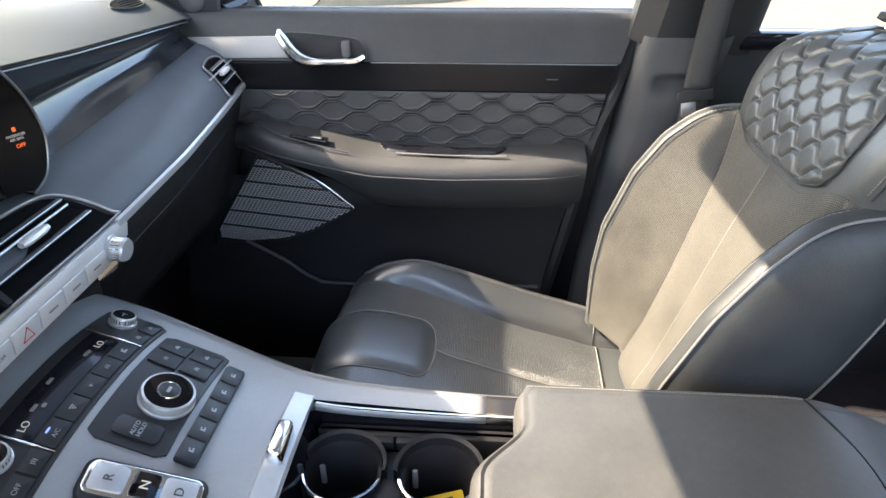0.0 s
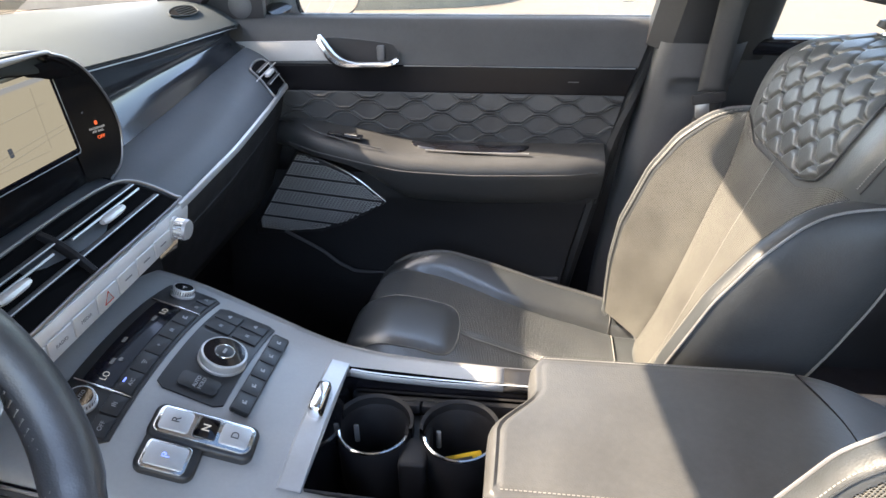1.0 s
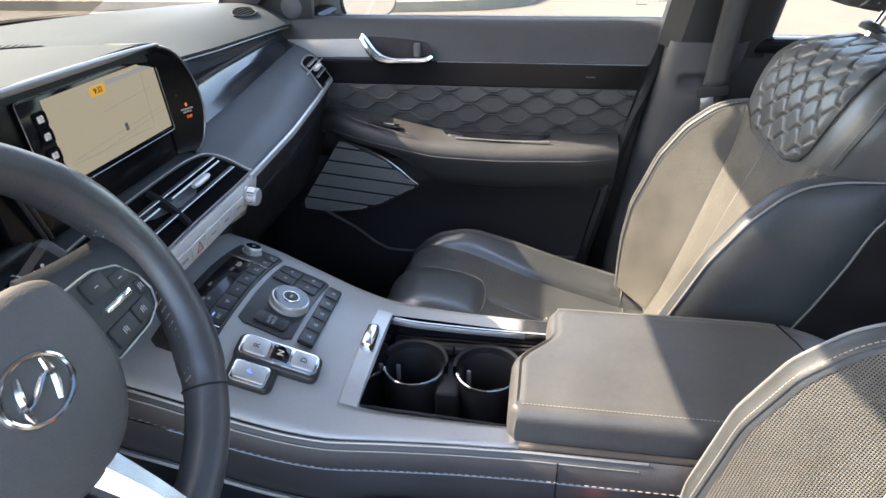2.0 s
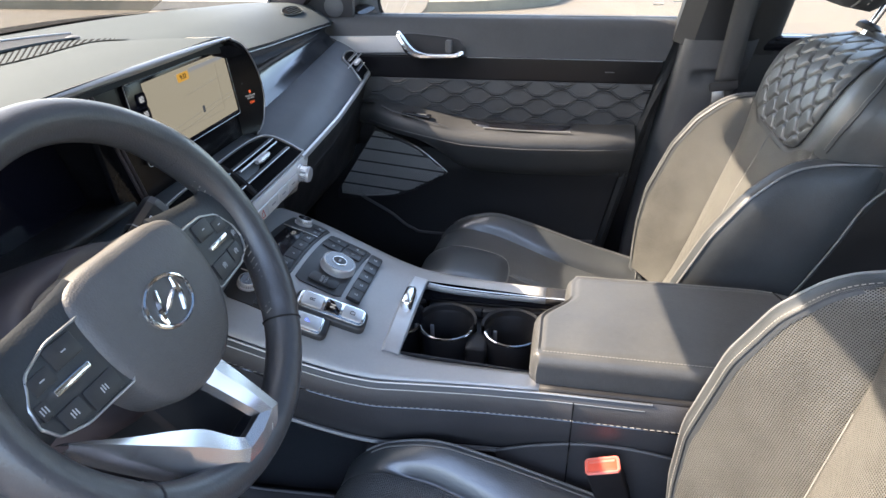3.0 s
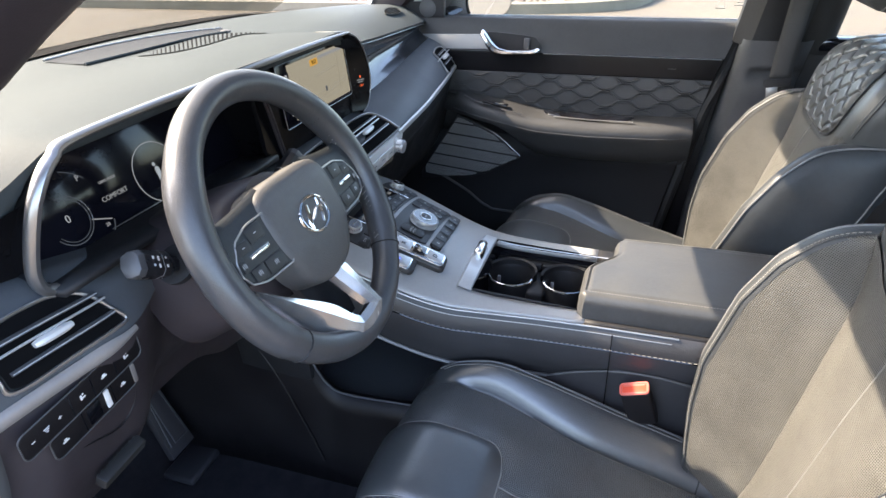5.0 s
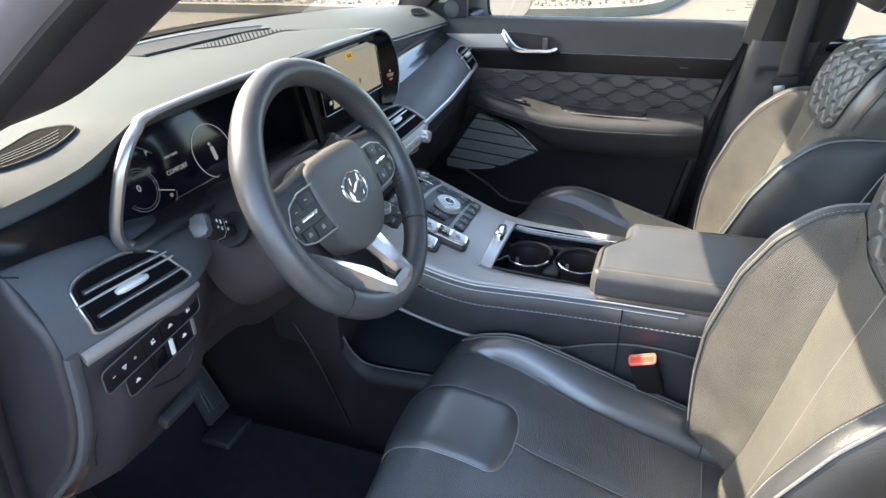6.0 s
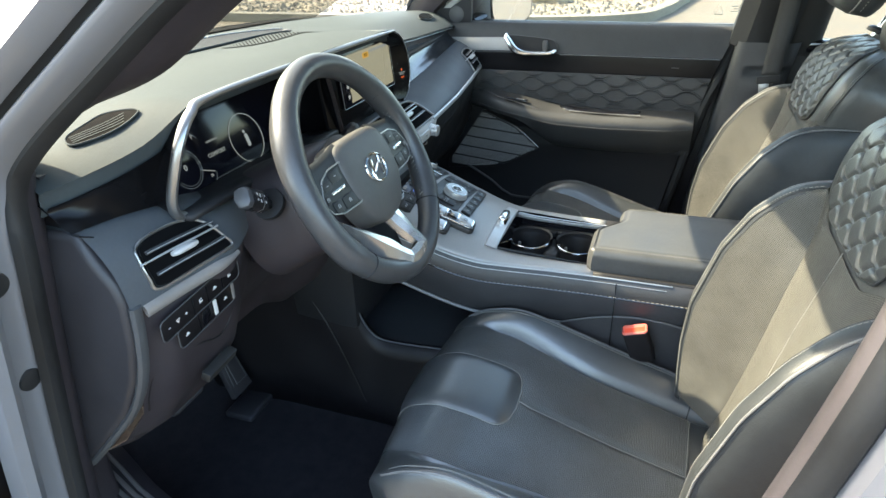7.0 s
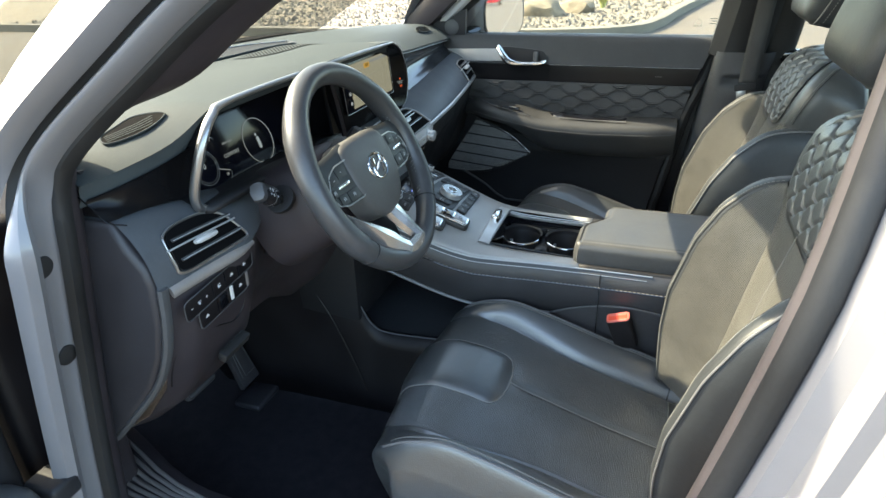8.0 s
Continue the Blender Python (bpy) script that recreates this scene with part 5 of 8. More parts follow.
def steering_wheel():
    w = thing("steering_wheel", "black leather steering wheel with silver lower spoke", "steering wheel", at=tuple(WHEEL_C))
    R, r = 0.178, 0.0195
    rows = []
    n = 144
    for i in range(n):
        a = 2 * math.pi * i / n
        g = 1.0 + 0.10 * math.exp(-(((abs(math.cos(a)) - 0.86) / 0.12) ** 2)) * (1 if math.sin(a) > -0.6 else 0.3)
        row = []
        for j in range(16):
            q = 2 * math.pi * j / 16
            rr = r * g
            row.append(((R + rr * math.cos(q)) * math.cos(a), (R + rr * math.cos(q)) * math.sin(a), rr * 1.08 * math.sin(q)))
        rows.append(row)
    bm = grid(rows, close_u=True, close_v=True)
    bm.transform(WM)
    part("rim", bm, RIM_LEATHER, w, "black leather rim", smooth=80)
    for a in (145, 35, 222, -42):
        c, s = math.cos(radians(a)), math.sin(radians(a))
        rr = r * 1.04
        loop = [WM @ Vector(((R + rr * math.cos(q)) * c, (R + rr * math.cos(q)) * s, rr * 1.08 * math.sin(q))) for q in span(0, 2 * math.pi * 15 / 16, 16)]
        part("rim_seam", tube(loop, 0.0011, 5, closed=True), PLASTIC, w)
    # stitching round the inner side of the rim
    for a0, a1 in ((-40, 33), (147, 220)):
        for k in range(26):
            a = radians(a0 + (a1 - a0) * (k + 0.5) / 26)
            p = [WM @ Vector(((R - r * 1.02) * math.cos(a + d), (R - r * 1.02) * math.sin(a + d), z)) for d, z in ((-0.012, -0.003), (0.012, 0.004))]
            part("stitch", tube(p, 0.0009, 4), THREAD, w, smooth=0)
    # side spokes
    for sg in (-1, 1):
        rows = []
        for f in span(0, 1, 12):
            x = sg * (0.055 + 0.122 * f)
            h = 0.038 + 0.016 * (1 - f) ** 2 + 0.010 * max(0, f - 0.75) / 0.25
            yc = 0.008 + 0.006 * f
            z = 0.004 * (1 - f) - 0.004
            rows.append([(x, yc + h * math.cos(q), z + (0.010 if math.sin(q) > 0 else 0.014) * math.sin(q)) for q in span(0, 2 * math.pi * 15 / 16, 16)])
        bm = grid(rows, close_u=True, cap=True)
        bm.transform(WM)
        sp = part("side_spoke", bm, LEATHER, w, "black spoke with control keys", smooth=60)
        # key cluster
        out = [(0.060, 0.034), (0.110, 0.033), (0.136, 0.024), (0.150, 0.004), (0.153, -0.012), (0.146, -0.026), (0.124, -0.034), (0.070, -0.036)]
        pts = []
        for k, p in enumerate(out):
            a_, b_ = out[k - 1], out[(k + 1) % len(out)]
            for q in ((-0.22, 0), (-0.08, 0), (0, 0.08), (0, 0.22)):
                pts.append((p[0] + (p[0] - a_[0]) * q[0] + (b_[0] - p[0]) * q[1], p[1] + (p[1] - a_[1]) * q[0] + (b_[1] - p[1]) * q[1]))
        pts = [WM @ Vector((sg * x, y, 0.0105 - 0.0045 * (x - 0.07) / 0.08)) for x, y in pts]
        part("key_surround", tube(pts, 0.0013, 6, closed=True), HOOD_TRIM, sp, "satin silver key surround")
        part("key_plate", raw([p - (WM.to_3x3() @ Vector((0, 0, 0.001))) for p in pts], [tuple(range(len(pts)))]), BUTTON, sp, smooth=0)
        for x, y, ww, hh, mat in [(0.103, 0.0205, 0.028, 0.019, BUTTON), (0.130, 0.0135, 0.021, 0.014, BUTTON), (0.112, 0.0, 0.036, 0.006, CHROME), (0.098, -0.0225, 0.032, 0.019, BUTTON), (0.128, -0.0205, 0.022, 0.017, BUTTON), (0.143, -0.004, 0.009, 0.014, BUTTON)]:
            m = WM @ Matrix.Translation((sg * x, y, 0.0096 - 0.0045 * (x - 0.07) / 0.08)) @ Matrix.Rotation(sg * 0.05, 4, "Y")
            k = part("key", prism(rounded(ww, hh, 0.0016, 3), m, 0.0020 if mat is BUTTON else 0.0034, 0.0006), mat, sp, "silver toggle key" if mat is CHROME else "")
            if mat is BUTTON:
                glyph("bar" if y > 0.010 else "waves", m @ Matrix.Translation((0, 0, 0.0021)), ICON, k, 0.8)
    # airbag cover
    half = [(0.0, 0.060), (0.036, 0.060), (0.064, 0.056), (0.079, 0.043), (0.083, 0.015), (0.081, -0.018), (0.073, -0.046), (0.057, -0.072), (0.034, -0.088), (0.0, -0.094)]
    out = half + [(-x, y) for x, y in half[1:-1]][::-1]
    loop = curve_pts([(x, y, 0) for x, y in out], 72, closed=True)
    rows = []
    for k, z in ((1.0, -0.030), (1.0, 0.000), (0.985, 0.0075), (0.95, 0.0115), (0.85, 0.0140), (0.6, 0.0165), (0.3, 0.0178), (0.02, 0.0182)):
        rows.append([WM @ Vector((p.x * k, (p.y + 0.017) * k - 0.017, z + 0.14 * min(0.0, p.y * k + 0.03) - 0.10 * max(0.0, p.y * k - 0.03))) for p in loop])
    part("airbag_cover", grid(rows, close_u=True, cap=True), AIRBAG_SKIN, w, "grained dark airbag cover", smooth=50)
    part("hub", lathe([(0.0, -0.06), (0.06, -0.055), (0.07, -0.03), (0.060, -0.018), (0.0, -0.016)], WM, 32), PLASTIC, w)
    # badge
    mb = WM @ Matrix.Translation((0, -0.006, 0.0180))
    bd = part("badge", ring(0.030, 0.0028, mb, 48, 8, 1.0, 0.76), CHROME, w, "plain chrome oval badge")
    for sg in (-1, 1):
        line = [mb @ Vector((sg * (0.0125 + 0.003 * math.sin(math.pi * f)) + 0.010 * (f - 0.5), -0.0155 + 0.031 * f, 0.0012)) for f in span(0, 1, 9)]
        part("badge_bar", tube(line, [0.0020 + 0.0016 * math.sin(math.pi * f) for f in span(0, 1, 9)], 6, flat=0.6), CHROME, bd)
    line = [mb @ Vector((-0.015 + 0.030 * f, -0.006 + 0.012 * f * f * (3 - 2 * f), 0.0012)) for f in span(0, 1, 9)]
    part("badge_bar", tube(line, [0.0012 + 0.0018 * math.sin(math.pi * f) for f in span(0, 1, 9)], 6, flat=0.6), CHROME, bd)
    # lower silver spoke: two ridged arms that meet in a corner
    def arm(rails, lab):
        ls = [[WM @ p for p in curve_pts(r, 26)] for r in rails]
        down = WM.to_3x3() @ Vector((0, 0, -0.014))
        ls = [[p + down for p in ls[0]]] + ls + [[p + down for p in ls[-1]]]
        part("lower_spoke", grid(ls, close_u=False), SPOKE_SILVER, w, lab, smooth=25)

    arm([[(-0.141, -0.034, -0.004), (-0.102, -0.070, 0.002), (-0.070, -0.096, 0.004), (-0.050, -0.116, 0.008), (-0.037, -0.140, 0.014), (-0.030, -0.150, 0.018)],
         [(-0.141, -0.036, -0.001), (-0.118, -0.063, 0.005), (-0.088, -0.098, 0.010), (-0.066, -0.124, 0.014), (-0.048, -0.148, 0.020), (-0.036, -0.159, 0.023)],
         [(-0.141, -0.040, -0.006), (-0.124, -0.064, -0.006), (-0.098, -0.104, -0.004), (-0.074, -0.138, 0.004), (-0.058, -0.156, 0.014), (-0.046, -0.167, 0.021)],
         [(-0.141, -0.041, -0.014), (-0.128, -0.062, -0.018), (-0.103, -0.105, -0.018), (-0.080, -0.142, -0.012), (-0.063, -0.160, 0.004), (-0.049, -0.170, 0.014)]], "satin silver lower spoke")
    arm([[(-0.006, -0.092, -0.004), (0.002, -0.126, 0.006), (0.004, -0.150, 0.017)],
         [(0.006, -0.088, 0.004), (0.013, -0.126, 0.014), (0.014, -0.156, 0.023)],
         [(0.022, -0.087, 0.002), (0.027, -0.126, 0.010), (0.028, -0.160, 0.020)],
         [(0.024, -0.087, -0.010), (0.031, -0.126, -0.004), (0.032, -0.163, 0.010)]], "satin silver lower spoke")
    part("spoke_corner", raw([WM @ Vector(p) for p in ((-0.036, -0.159, 0.0232), (-0.030, -0.150, 0.0182), (0.004, -0.150, 0.0172), (0.014, -0.156, 0.0232), (0.028, -0.160, 0.0202), (0.012, -0.172, 0.0195), (-0.046, -0.167, 0.0212), (-0.022, -0.173, 0.0200), (-0.011, -0.160, 0.0240))], [(0, 1, 2, 3, 8), (0, 8, 7, 6), (8, 3, 4, 5), (8, 5, 7)]), SPOKE_SILVER, w, smooth=20)
    part("lower_spoke_back", prism([(-0.05, -0.05), (-0.03, -0.165), (0.035, -0.165), (0.05, -0.05)], WM @ Matrix.Translation((0, 0, -0.046)), 0.012, 0.003), PLASTIC, w)


steering_wheel()


def steering_column():
    c = thing("steering_column", "charcoal plastic steering column with control stalks", "steering column", at=(-0.42, -0.40, 0.98))
    ax = (WM.to_3x3() @ Vector((0, 0, 1))).normalized()
    rows = []
    for d, a, b in ((0.045, 0.075, 0.070), (0.06, 0.088, 0.082), (0.12, 0.095, 0.09), (0.22, 0.10, 0.10)):
        o = WHEEL_C - ax * d + Vector((0, 0, -0.012))
        rows.append([o + Vector((0, 1, 0)) * a * math.copysign(abs(math.cos(q)) ** 0.7, math.cos(q)) + (WM.to_3x3() @ Vector((0, 1, 0))) * b * math.copysign(abs(math.sin(q)) ** 0.7, math.sin(q)) for q in span(0, 2 * math.pi * 31 / 32, 32)])
    part("shroud", grid(rows, close_u=True, cap=True), WARM_PLASTIC, c, smooth=60)
    for sg in (-1, 1):
        base = Vector((-0.392, -0.415 + sg * 0.095, 1.045))
        tip = Vector((-0.380, -0.415 + sg * 0.176, 1.091))
        d = (tip - base).normalized()
        side = d.cross(ax).normalized()
        f = side.cross(d).normalized()
        # chunky head with a flat face and a bevelled silver end
        sec = [(-0.0135, -0.010), (-0.0165, -0.002), (-0.0155, 0.0085), (-0.009, 0.0135), (0.009, 0.0135), (0.0155, 0.0085), (0.0165, -0.002), (0.0135, -0.010), (0.0, -0.014)]

        def hoop(u, k):
            return [base.lerp(tip, u) + side * (a_ * k) + f * (b_ * k) for a_, b_ in sec]

        st = part("stalk", grid([hoop(u, k) for u, k in ((0.0, 0.55), (0.30, 0.55), (0.40, 0.72), (0.47, 0.95), (0.55, 1.0), (1.02, 1.0))], close_u=True, cap=True), PIANO_SATIN, c, "chunky black control stalk with silver end", smooth=35)
        part("stalk_tip", grid([hoop(u, k) for u, k in ((1.02, 1.01), (1.08, 0.98), (1.12, 0.88), (1.13, 0.74))], close_u=True, cap=True), STALK_SILVER, st, "bevelled silver end cap", smooth=25)
        part("stalk_line", grid([hoop(u, k) for u, k in ((0.655, 1.012), (0.672, 1.012))], close_u=True), ICON, st, smooth=0)
        part("stalk_collar", lathe([(0.026, 0.0), (0.026, 0.008), (0.018, 0.010)], basis(base.lerp(tip, 0.1), (1, 0, 0), Vector((0, -0.070 * sg, 0.077))), 24), PLASTIC, st)
        for u, o, ww in ((0.60, -0.005, 0.004), (0.60, 0.005, 0.003), (0.76, 0.004, 0.006), (0.76, -0.005, 0.005), (0.86, 0.005, 0.004), (0.86, -0.004, 0.003)):
            part("stalk_mark", prism(rounded(ww, 0.0035, 0.001, 2), basis(base.lerp(tip, u) + f * 0.0137 + side * o, side, d), 0.0004), PRINT, st, smooth=0)
    part("tilt_lever", box((-0.50, -0.47, 0.905), (-0.40, -0.42, 0.918), 0.005, 2), PLASTIC, c)


steering_column()
# ---- centre console ----
CON = thing("centre_console", "grey centre console with shift keys and cup holders", "console", at=(-0.1, 0, FLOOR_Z))
CTAB = soft_table([(-0.46, 0.938, 0.905, 0.188), (-0.40, 0.922, 0.890, 0.188), (-0.345, 0.905, 0.872, 0.184), (-0.26, 0.868, 0.838, 0.176), (-0.20, 0.842, 0.816, 0.168), (-0.15, 0.822, 0.803, 0.160), (-0.09, 0.810, 0.799, 0.150), (0.0, 0.805, 0.798, 0.142), (0.1, 0.803, 0.797, 0.137), (0.62, 0.80, 0.795, 0.135)], 0.02)


def con_top(x, y, lift=0.0):
    zc, ze, w = CTAB(x)
    t = min(1.0, abs(y) / w)
    dz = (CTAB(x + 0.01)[0] - CTAB(x - 0.01)[0]) / 0.02
    n = Vector((-dz, 0, 1)).normalized()
    return Vector((x, y, zc + (ze - zc) * t ** 2.2)) + n * lift


def con_pose(x, y, lift=0.0):
    """A pose lying on the console top: x towards the passenger, y towards the front."""
    a, b = con_top(x - 0.012, y), con_top(x + 0.012, y)
    return basis(con_top(x, y, lift), con_top(x, y + 0.01) - con_top(x, y - 0.01), a - b)


HX0, HX1, HY0, HY1 = -0.122, 0.135, -0.108, 0.098


def console_top():
    xs = span(-0.46, HX0, 26) + span(HX0, HX1, 12)[1:] + span(HX1, 0.62, 14)[1:]
    V, F, G, idx = [], [], [], {}
    for i, x in enumerate(xs):
        w = CTAB(x)[2]
        inner = [HY0 + (HY1 - HY0) * k / 12 for k in range(13)]
        ys = [-w + (HY0 + w) * k / 5 for k in range(5)] + inner + [HY1 + (w - HY1) * k / 5 for k in range(1, 6)]
        for j, y in enumerate(ys):
            idx[i, j] = len(V)
            V.append(con_top(x, y))
    nj = 23
    for i in range(len(xs) - 1):
        for j in range(nj - 1):
            hole = HX0 - 1e-6 <= xs[i] and xs[i + 1] <= HX1 + 1e-6 and 5 <= j < 17
            if not hole:
                (F if xs[i] < 0.066 else G).append((idx[i, j], idx[i, j + 1], idx[i + 1, j + 1], idx[i + 1, j]))
    solid(part("console_top", raw(V, F), CONSOLE_SILVER, CON, "satin grey console surface", smooth=60), 0.012)
    used = sorted({k for f in G for k in f})
    at = {k: n for n, k in enumerate(used)}
    solid(part("console_rear", raw([V[k] for k in used], [tuple(at[k] for k in f) for f in G]), PLASTIC, CON, "dark plastic console rear", smooth=60), 0.012)


console_top()


def console_sides():
    for sg in (-1, 1):
        rows = []
        for x in span(-0.46, 0.62, 40):
            zc, ze, w = CTAB(x)
            rows.append([(x, sg * (w + 0.001), ze - 0.004), (x, sg * (w + 0.009), ze - 0.014), (x, sg * (w + 0.012), ze - 0.045), (x, sg * (w + 0.008), ze - 0.085), (x, sg * (w - 0.004), ze - 0.115), (x, sg * (w - 0.012), ze - 0.135)])
        part("side_pad", grid(rows), SIDE_LEATHER, CON, "padded dark leather console side", smooth=60)
        rows = []
        for x in span(-0.46 if sg > 0 else -0.10, 0.62, 40):
            zc, ze, w = CTAB(x)
            rows.append([(x, sg * (w - 0.010), ze - 0.130), (x, sg * (w - 0.008), ze - 0.20), (x, sg * (w - 0.002), 0.50), (x, sg * (w + 0.004), FLOOR_Z + 0.02)])
        part("side_panel", grid(rows), SHADED_PLASTIC, CON, "dark plastic console side", smooth=60)
        line = [Vector((x, sg * (CTAB(x)[2] + 0.004), CTAB(x)[1] - 0.004)) for x in span(-0.45, 0.245, 50)]
        part("edge_strip", tube(line, 0.0018, 8), HOOD_TRIM, CON, "satin chrome edge strip")
        line = [Vector((x, sg * (CTAB(x)[2] + 0.009), CTAB(x)[1] - 0.013)) for x in span(-0.45, 0.235, 50)]
        part("edge_strip", tube(line, 0.0008, 8), HOOD_TRIM, CON)
        for k in range(110):
            x = -0.44 + 1.02 * k / 110
            p = [Vector((x + d, sg * (CTAB(x)[2] + 0.0125), CTAB(x)[1] - 0.042)) for d in (0, 0.0055)]
            part("stitch", tube(p, 0.0009, 4), THREAD, CON, smooth=0)
        line = [Vector((x, sg * (CTAB(x)[2] - 0.006), CTAB(x)[1] - 0.134)) for x in span(-0.44, 0.05, 30)]
        part("lower_strip", tube(line, 0.0040, 6), PIPING, CON, "thin grey lower strip")
        line = curve_pts([(0.03, sg * 0.139, 0.668), (0.085, sg * 0.142, 0.690), (0.15, sg * 0.146, 0.708), (0.22, sg * 0.148, 0.712), (0.30, sg * 0.147, 0.700), (0.40, sg * 0.142, 0.675)], 30)
        part("arch_line", tube(line, 0.0026, 6), PLASTIC_G, CON)
        part("arch_panel", grid([[p + Vector((0, sg * 0.0005, -0.001)), Vector((p.x, sg * 0.141, p.z - 0.06)), Vector((p.x, sg * 0.139, 0.50))] for p in line]), SIDE_LEATHER, CON, "dark lower panel beside the buckle")
        line = [Vector((x, sg * (CTAB(x)[2] + 0.0118), CTAB(x)[1] - 0.0445)) for x in span(-0.44, 0.58, 50)]
        part("seam", tube(line, 0.0013, 5), PIANO, CON)
        part("joint", box((0.1365, sg * 0.148 - 0.002, 0.60), (0.1385, sg * 0.148 + 0.002, 0.785), 0, 1), PIANO, CON)
    part("front_wall", box((-0.475, -0.18, 0.62), (-0.455, 0.18, 0.90), 0.006), PLASTIC, CON)
    # open storage under the front of the console
    part("lower_tray", box((-0.62, -0.17, 0.44), (-0.20, 0.17, 0.530), 0.012, 3), PLASTIC_G, CON, "dark open tray under the console")
    line = curve_pts([(-1.05, -0.205, 0.80), (-0.80, -0.20, 0.86), (-0.64, -0.19, 0.90), (-0.52, -0.19, 0.84), (-0.475, -0.19, 0.76), (-0.460, -0.19, 0.718), (-0.432, -0.19, 0.640), (-0.405, -0.19, 0.592), (-0.36, -0.19, 0.573), (-0.21, -0.185, 0.575), (-0.05, -0.180, 0.57)], 60)
    solid(part("console_flank", grid([[(p.x, p.y - 0.03 * f, p.z + (0.335 - p.z) * f) for f in span(0, 1, 6)] for p in line]), SHADED_PLASTIC, CON, "charcoal console flank"), 0.012, 0)
    part("flank_edge", tube([p + Vector((0, -0.006, 0.001)) for p in line if p.x > -0.50], 0.0022, 6), PLASTIC_G, CON)
    part("flank_joint", tube(curve_pts([(-0.60, -0.204, 0.75), (-0.576, -0.206, 0.71), (-0.507, -0.212, 0.596), (-0.45, -0.220, 0.473), (-0.42, -0.226, 0.40)], 24), 0.0016, 5), SHADED_PLASTIC, CON)


console_sides()


def climate_panel():
    def plate(x0, x1, y0, y1, lift, mat, name, parent, r=0.004, h=0.003, label=""):
        """A plate that follows the console top."""
        o = con_pose((x0 + x1) / 2, (y0 + y1) / 2, lift)
        a = (con_top(x0, (y0 + y1) / 2) - con_top(x1, (y0 + y1) / 2)).length
        return part(name, prism(rounded(y1 - y0, a, r, 4), o, h, h * 0.35), mat, parent, label), o

    def sheet(x0, x1, y0, y1, lift, mat, name, parent, label="", r=0.006):
        """A thin cover bent over the console top, with rounded corners."""
        rows = []
        for fx in span(0, 1, 9):
            x = x0 + (x1 - x0) * fx
            e = min(x - x0, x1 - x)
            k = r - math.sqrt(max(0, r * r - (r - min(e, r)) ** 2))
            rows.append([con_top(x, y, lift) for y in span(y0 + k, y1 - k, 25)])
        low = [[con_top(p.x, p.y, lift - 0.008) for p in row] for row in rows]
        ring_a = rows[0] + [r_[-1] for r_ in rows[1:]] + rows[-1][-2::-1] + [r_[0] for r_ in rows[-2:0:-1]]
        ring_b = low[0] + [r_[-1] for r_ in low[1:]] + low[-1][-2::-1] + [r_[0] for r_ in low[-2:0:-1]]
        return part(name, join_bm(grid(rows), grid([ring_a, ring_b], close_u=True)), mat, parent, label, smooth=30)

    pan = sheet(-0.386, -0.318, -0.130, 0.150, 0.0022, BUTTON, "climate_panel", CON, "satin black climate panel")
    scr = sheet(-0.374, -0.343, -0.071, 0.089, 0.0034, SCREEN_GLASS, "climate_screen", pan, "dark climate display", 0.002)
    for y, body in ((-0.058, "LO"), (0.072, "LO")):
        text("words", body, con_pose(-0.356, y, 0.0040), 0.010, TEXT_GLOW, scr)
    for y, x, w in ((-0.036, -0.360, 0.010), (-0.030, -0.354, 0.006), (0.052, -0.358, 0.012), (0.0, -0.366, 0.010)):
        part("screen_mark", prism(rounded(w, 0.004, 0.001, 2), con_pose(x, y, 0.0040), 0.0003), DIM_GLOW, scr, smooth=0)
    for k in range(5):
        y = -0.055 + 0.0320 * k
        b, o = plate(-0.3405, -0.322, y - 0.0154, y + 0.0154, 0.0020, BUTTON, "key", pan, 0.0015, 0.003)
        if k == 0:
            text("words", "A/C", o @ Matrix.Translation((0, -0.002, 0.0031)), 0.0062, ICON, b)
            part("key_lamp", prism(rounded(0.007, 0.0018, 0.0006, 2), o @ Matrix.Translation((0, 0.006, 0.003)), 0.0003), BLUE_GLOW, b, smooth=0)
        else:
            glyph(("", "fan", "plus", "waves", "seat", "bar")[k], o @ Matrix.Translation((0, 0, 0.003)), ICON, b, 0.7)
    for sg, yk, keys in ((-1, -0.096, (-0.087, -0.114)), (1, 0.128, (0.105, 0.132))):
        for yy in keys:
            b, o = plate(-0.3405, -0.322, yy - 0.0125, yy + 0.0125, 0.0014, BUTTON, "key", pan, 0.0015, 0.003)
            if yy == -0.114:
                text("words", "OFF", o @ Matrix.Translation((0, 0, 0.0031)), 0.0066, ICON, b)
            else:
                glyph("waves", o @ Matrix.Translation((0, 0, 0.003)), ICON, b, 0.7)
        m = con_pose(-0.361, yk, 0.002)
        kn = part("knob", lathe([(0.0162, 0.0), (0.0162, 0.003), (0.0145, 0.004), (0.0145, 0.010), (0.0138, 0.0118), (0.0124, 0.0122), (0.0122, 0.008)], m, 40), SATIN, pan, "knurled silver temperature knob")
        part("knob_face", lathe([(0.0123, 0.0118), (0.0105, 0.0114), (0.0, 0.0112)], m, 32), PIANO, kn, "gloss black knob face")
        if sg < 0:
            text("words", "AUTO", m @ Matrix.Translation((0, 0, 0.0117)), 0.0058, ICON, kn)
        else:
            glyph("arrow", m @ Matrix.Translation((0, 0, 0.0116)), ICON, kn, 0.9)
        for q in range(28):
            part("knurl", box((0.0142, -0.0005, 0.0045), (0.0150, 0.0005, 0.0098), 0, 1, m @ Matrix.Rotation(2 * math.pi * q / 28, 4, "Z")), CHROME, kn, smooth=0)
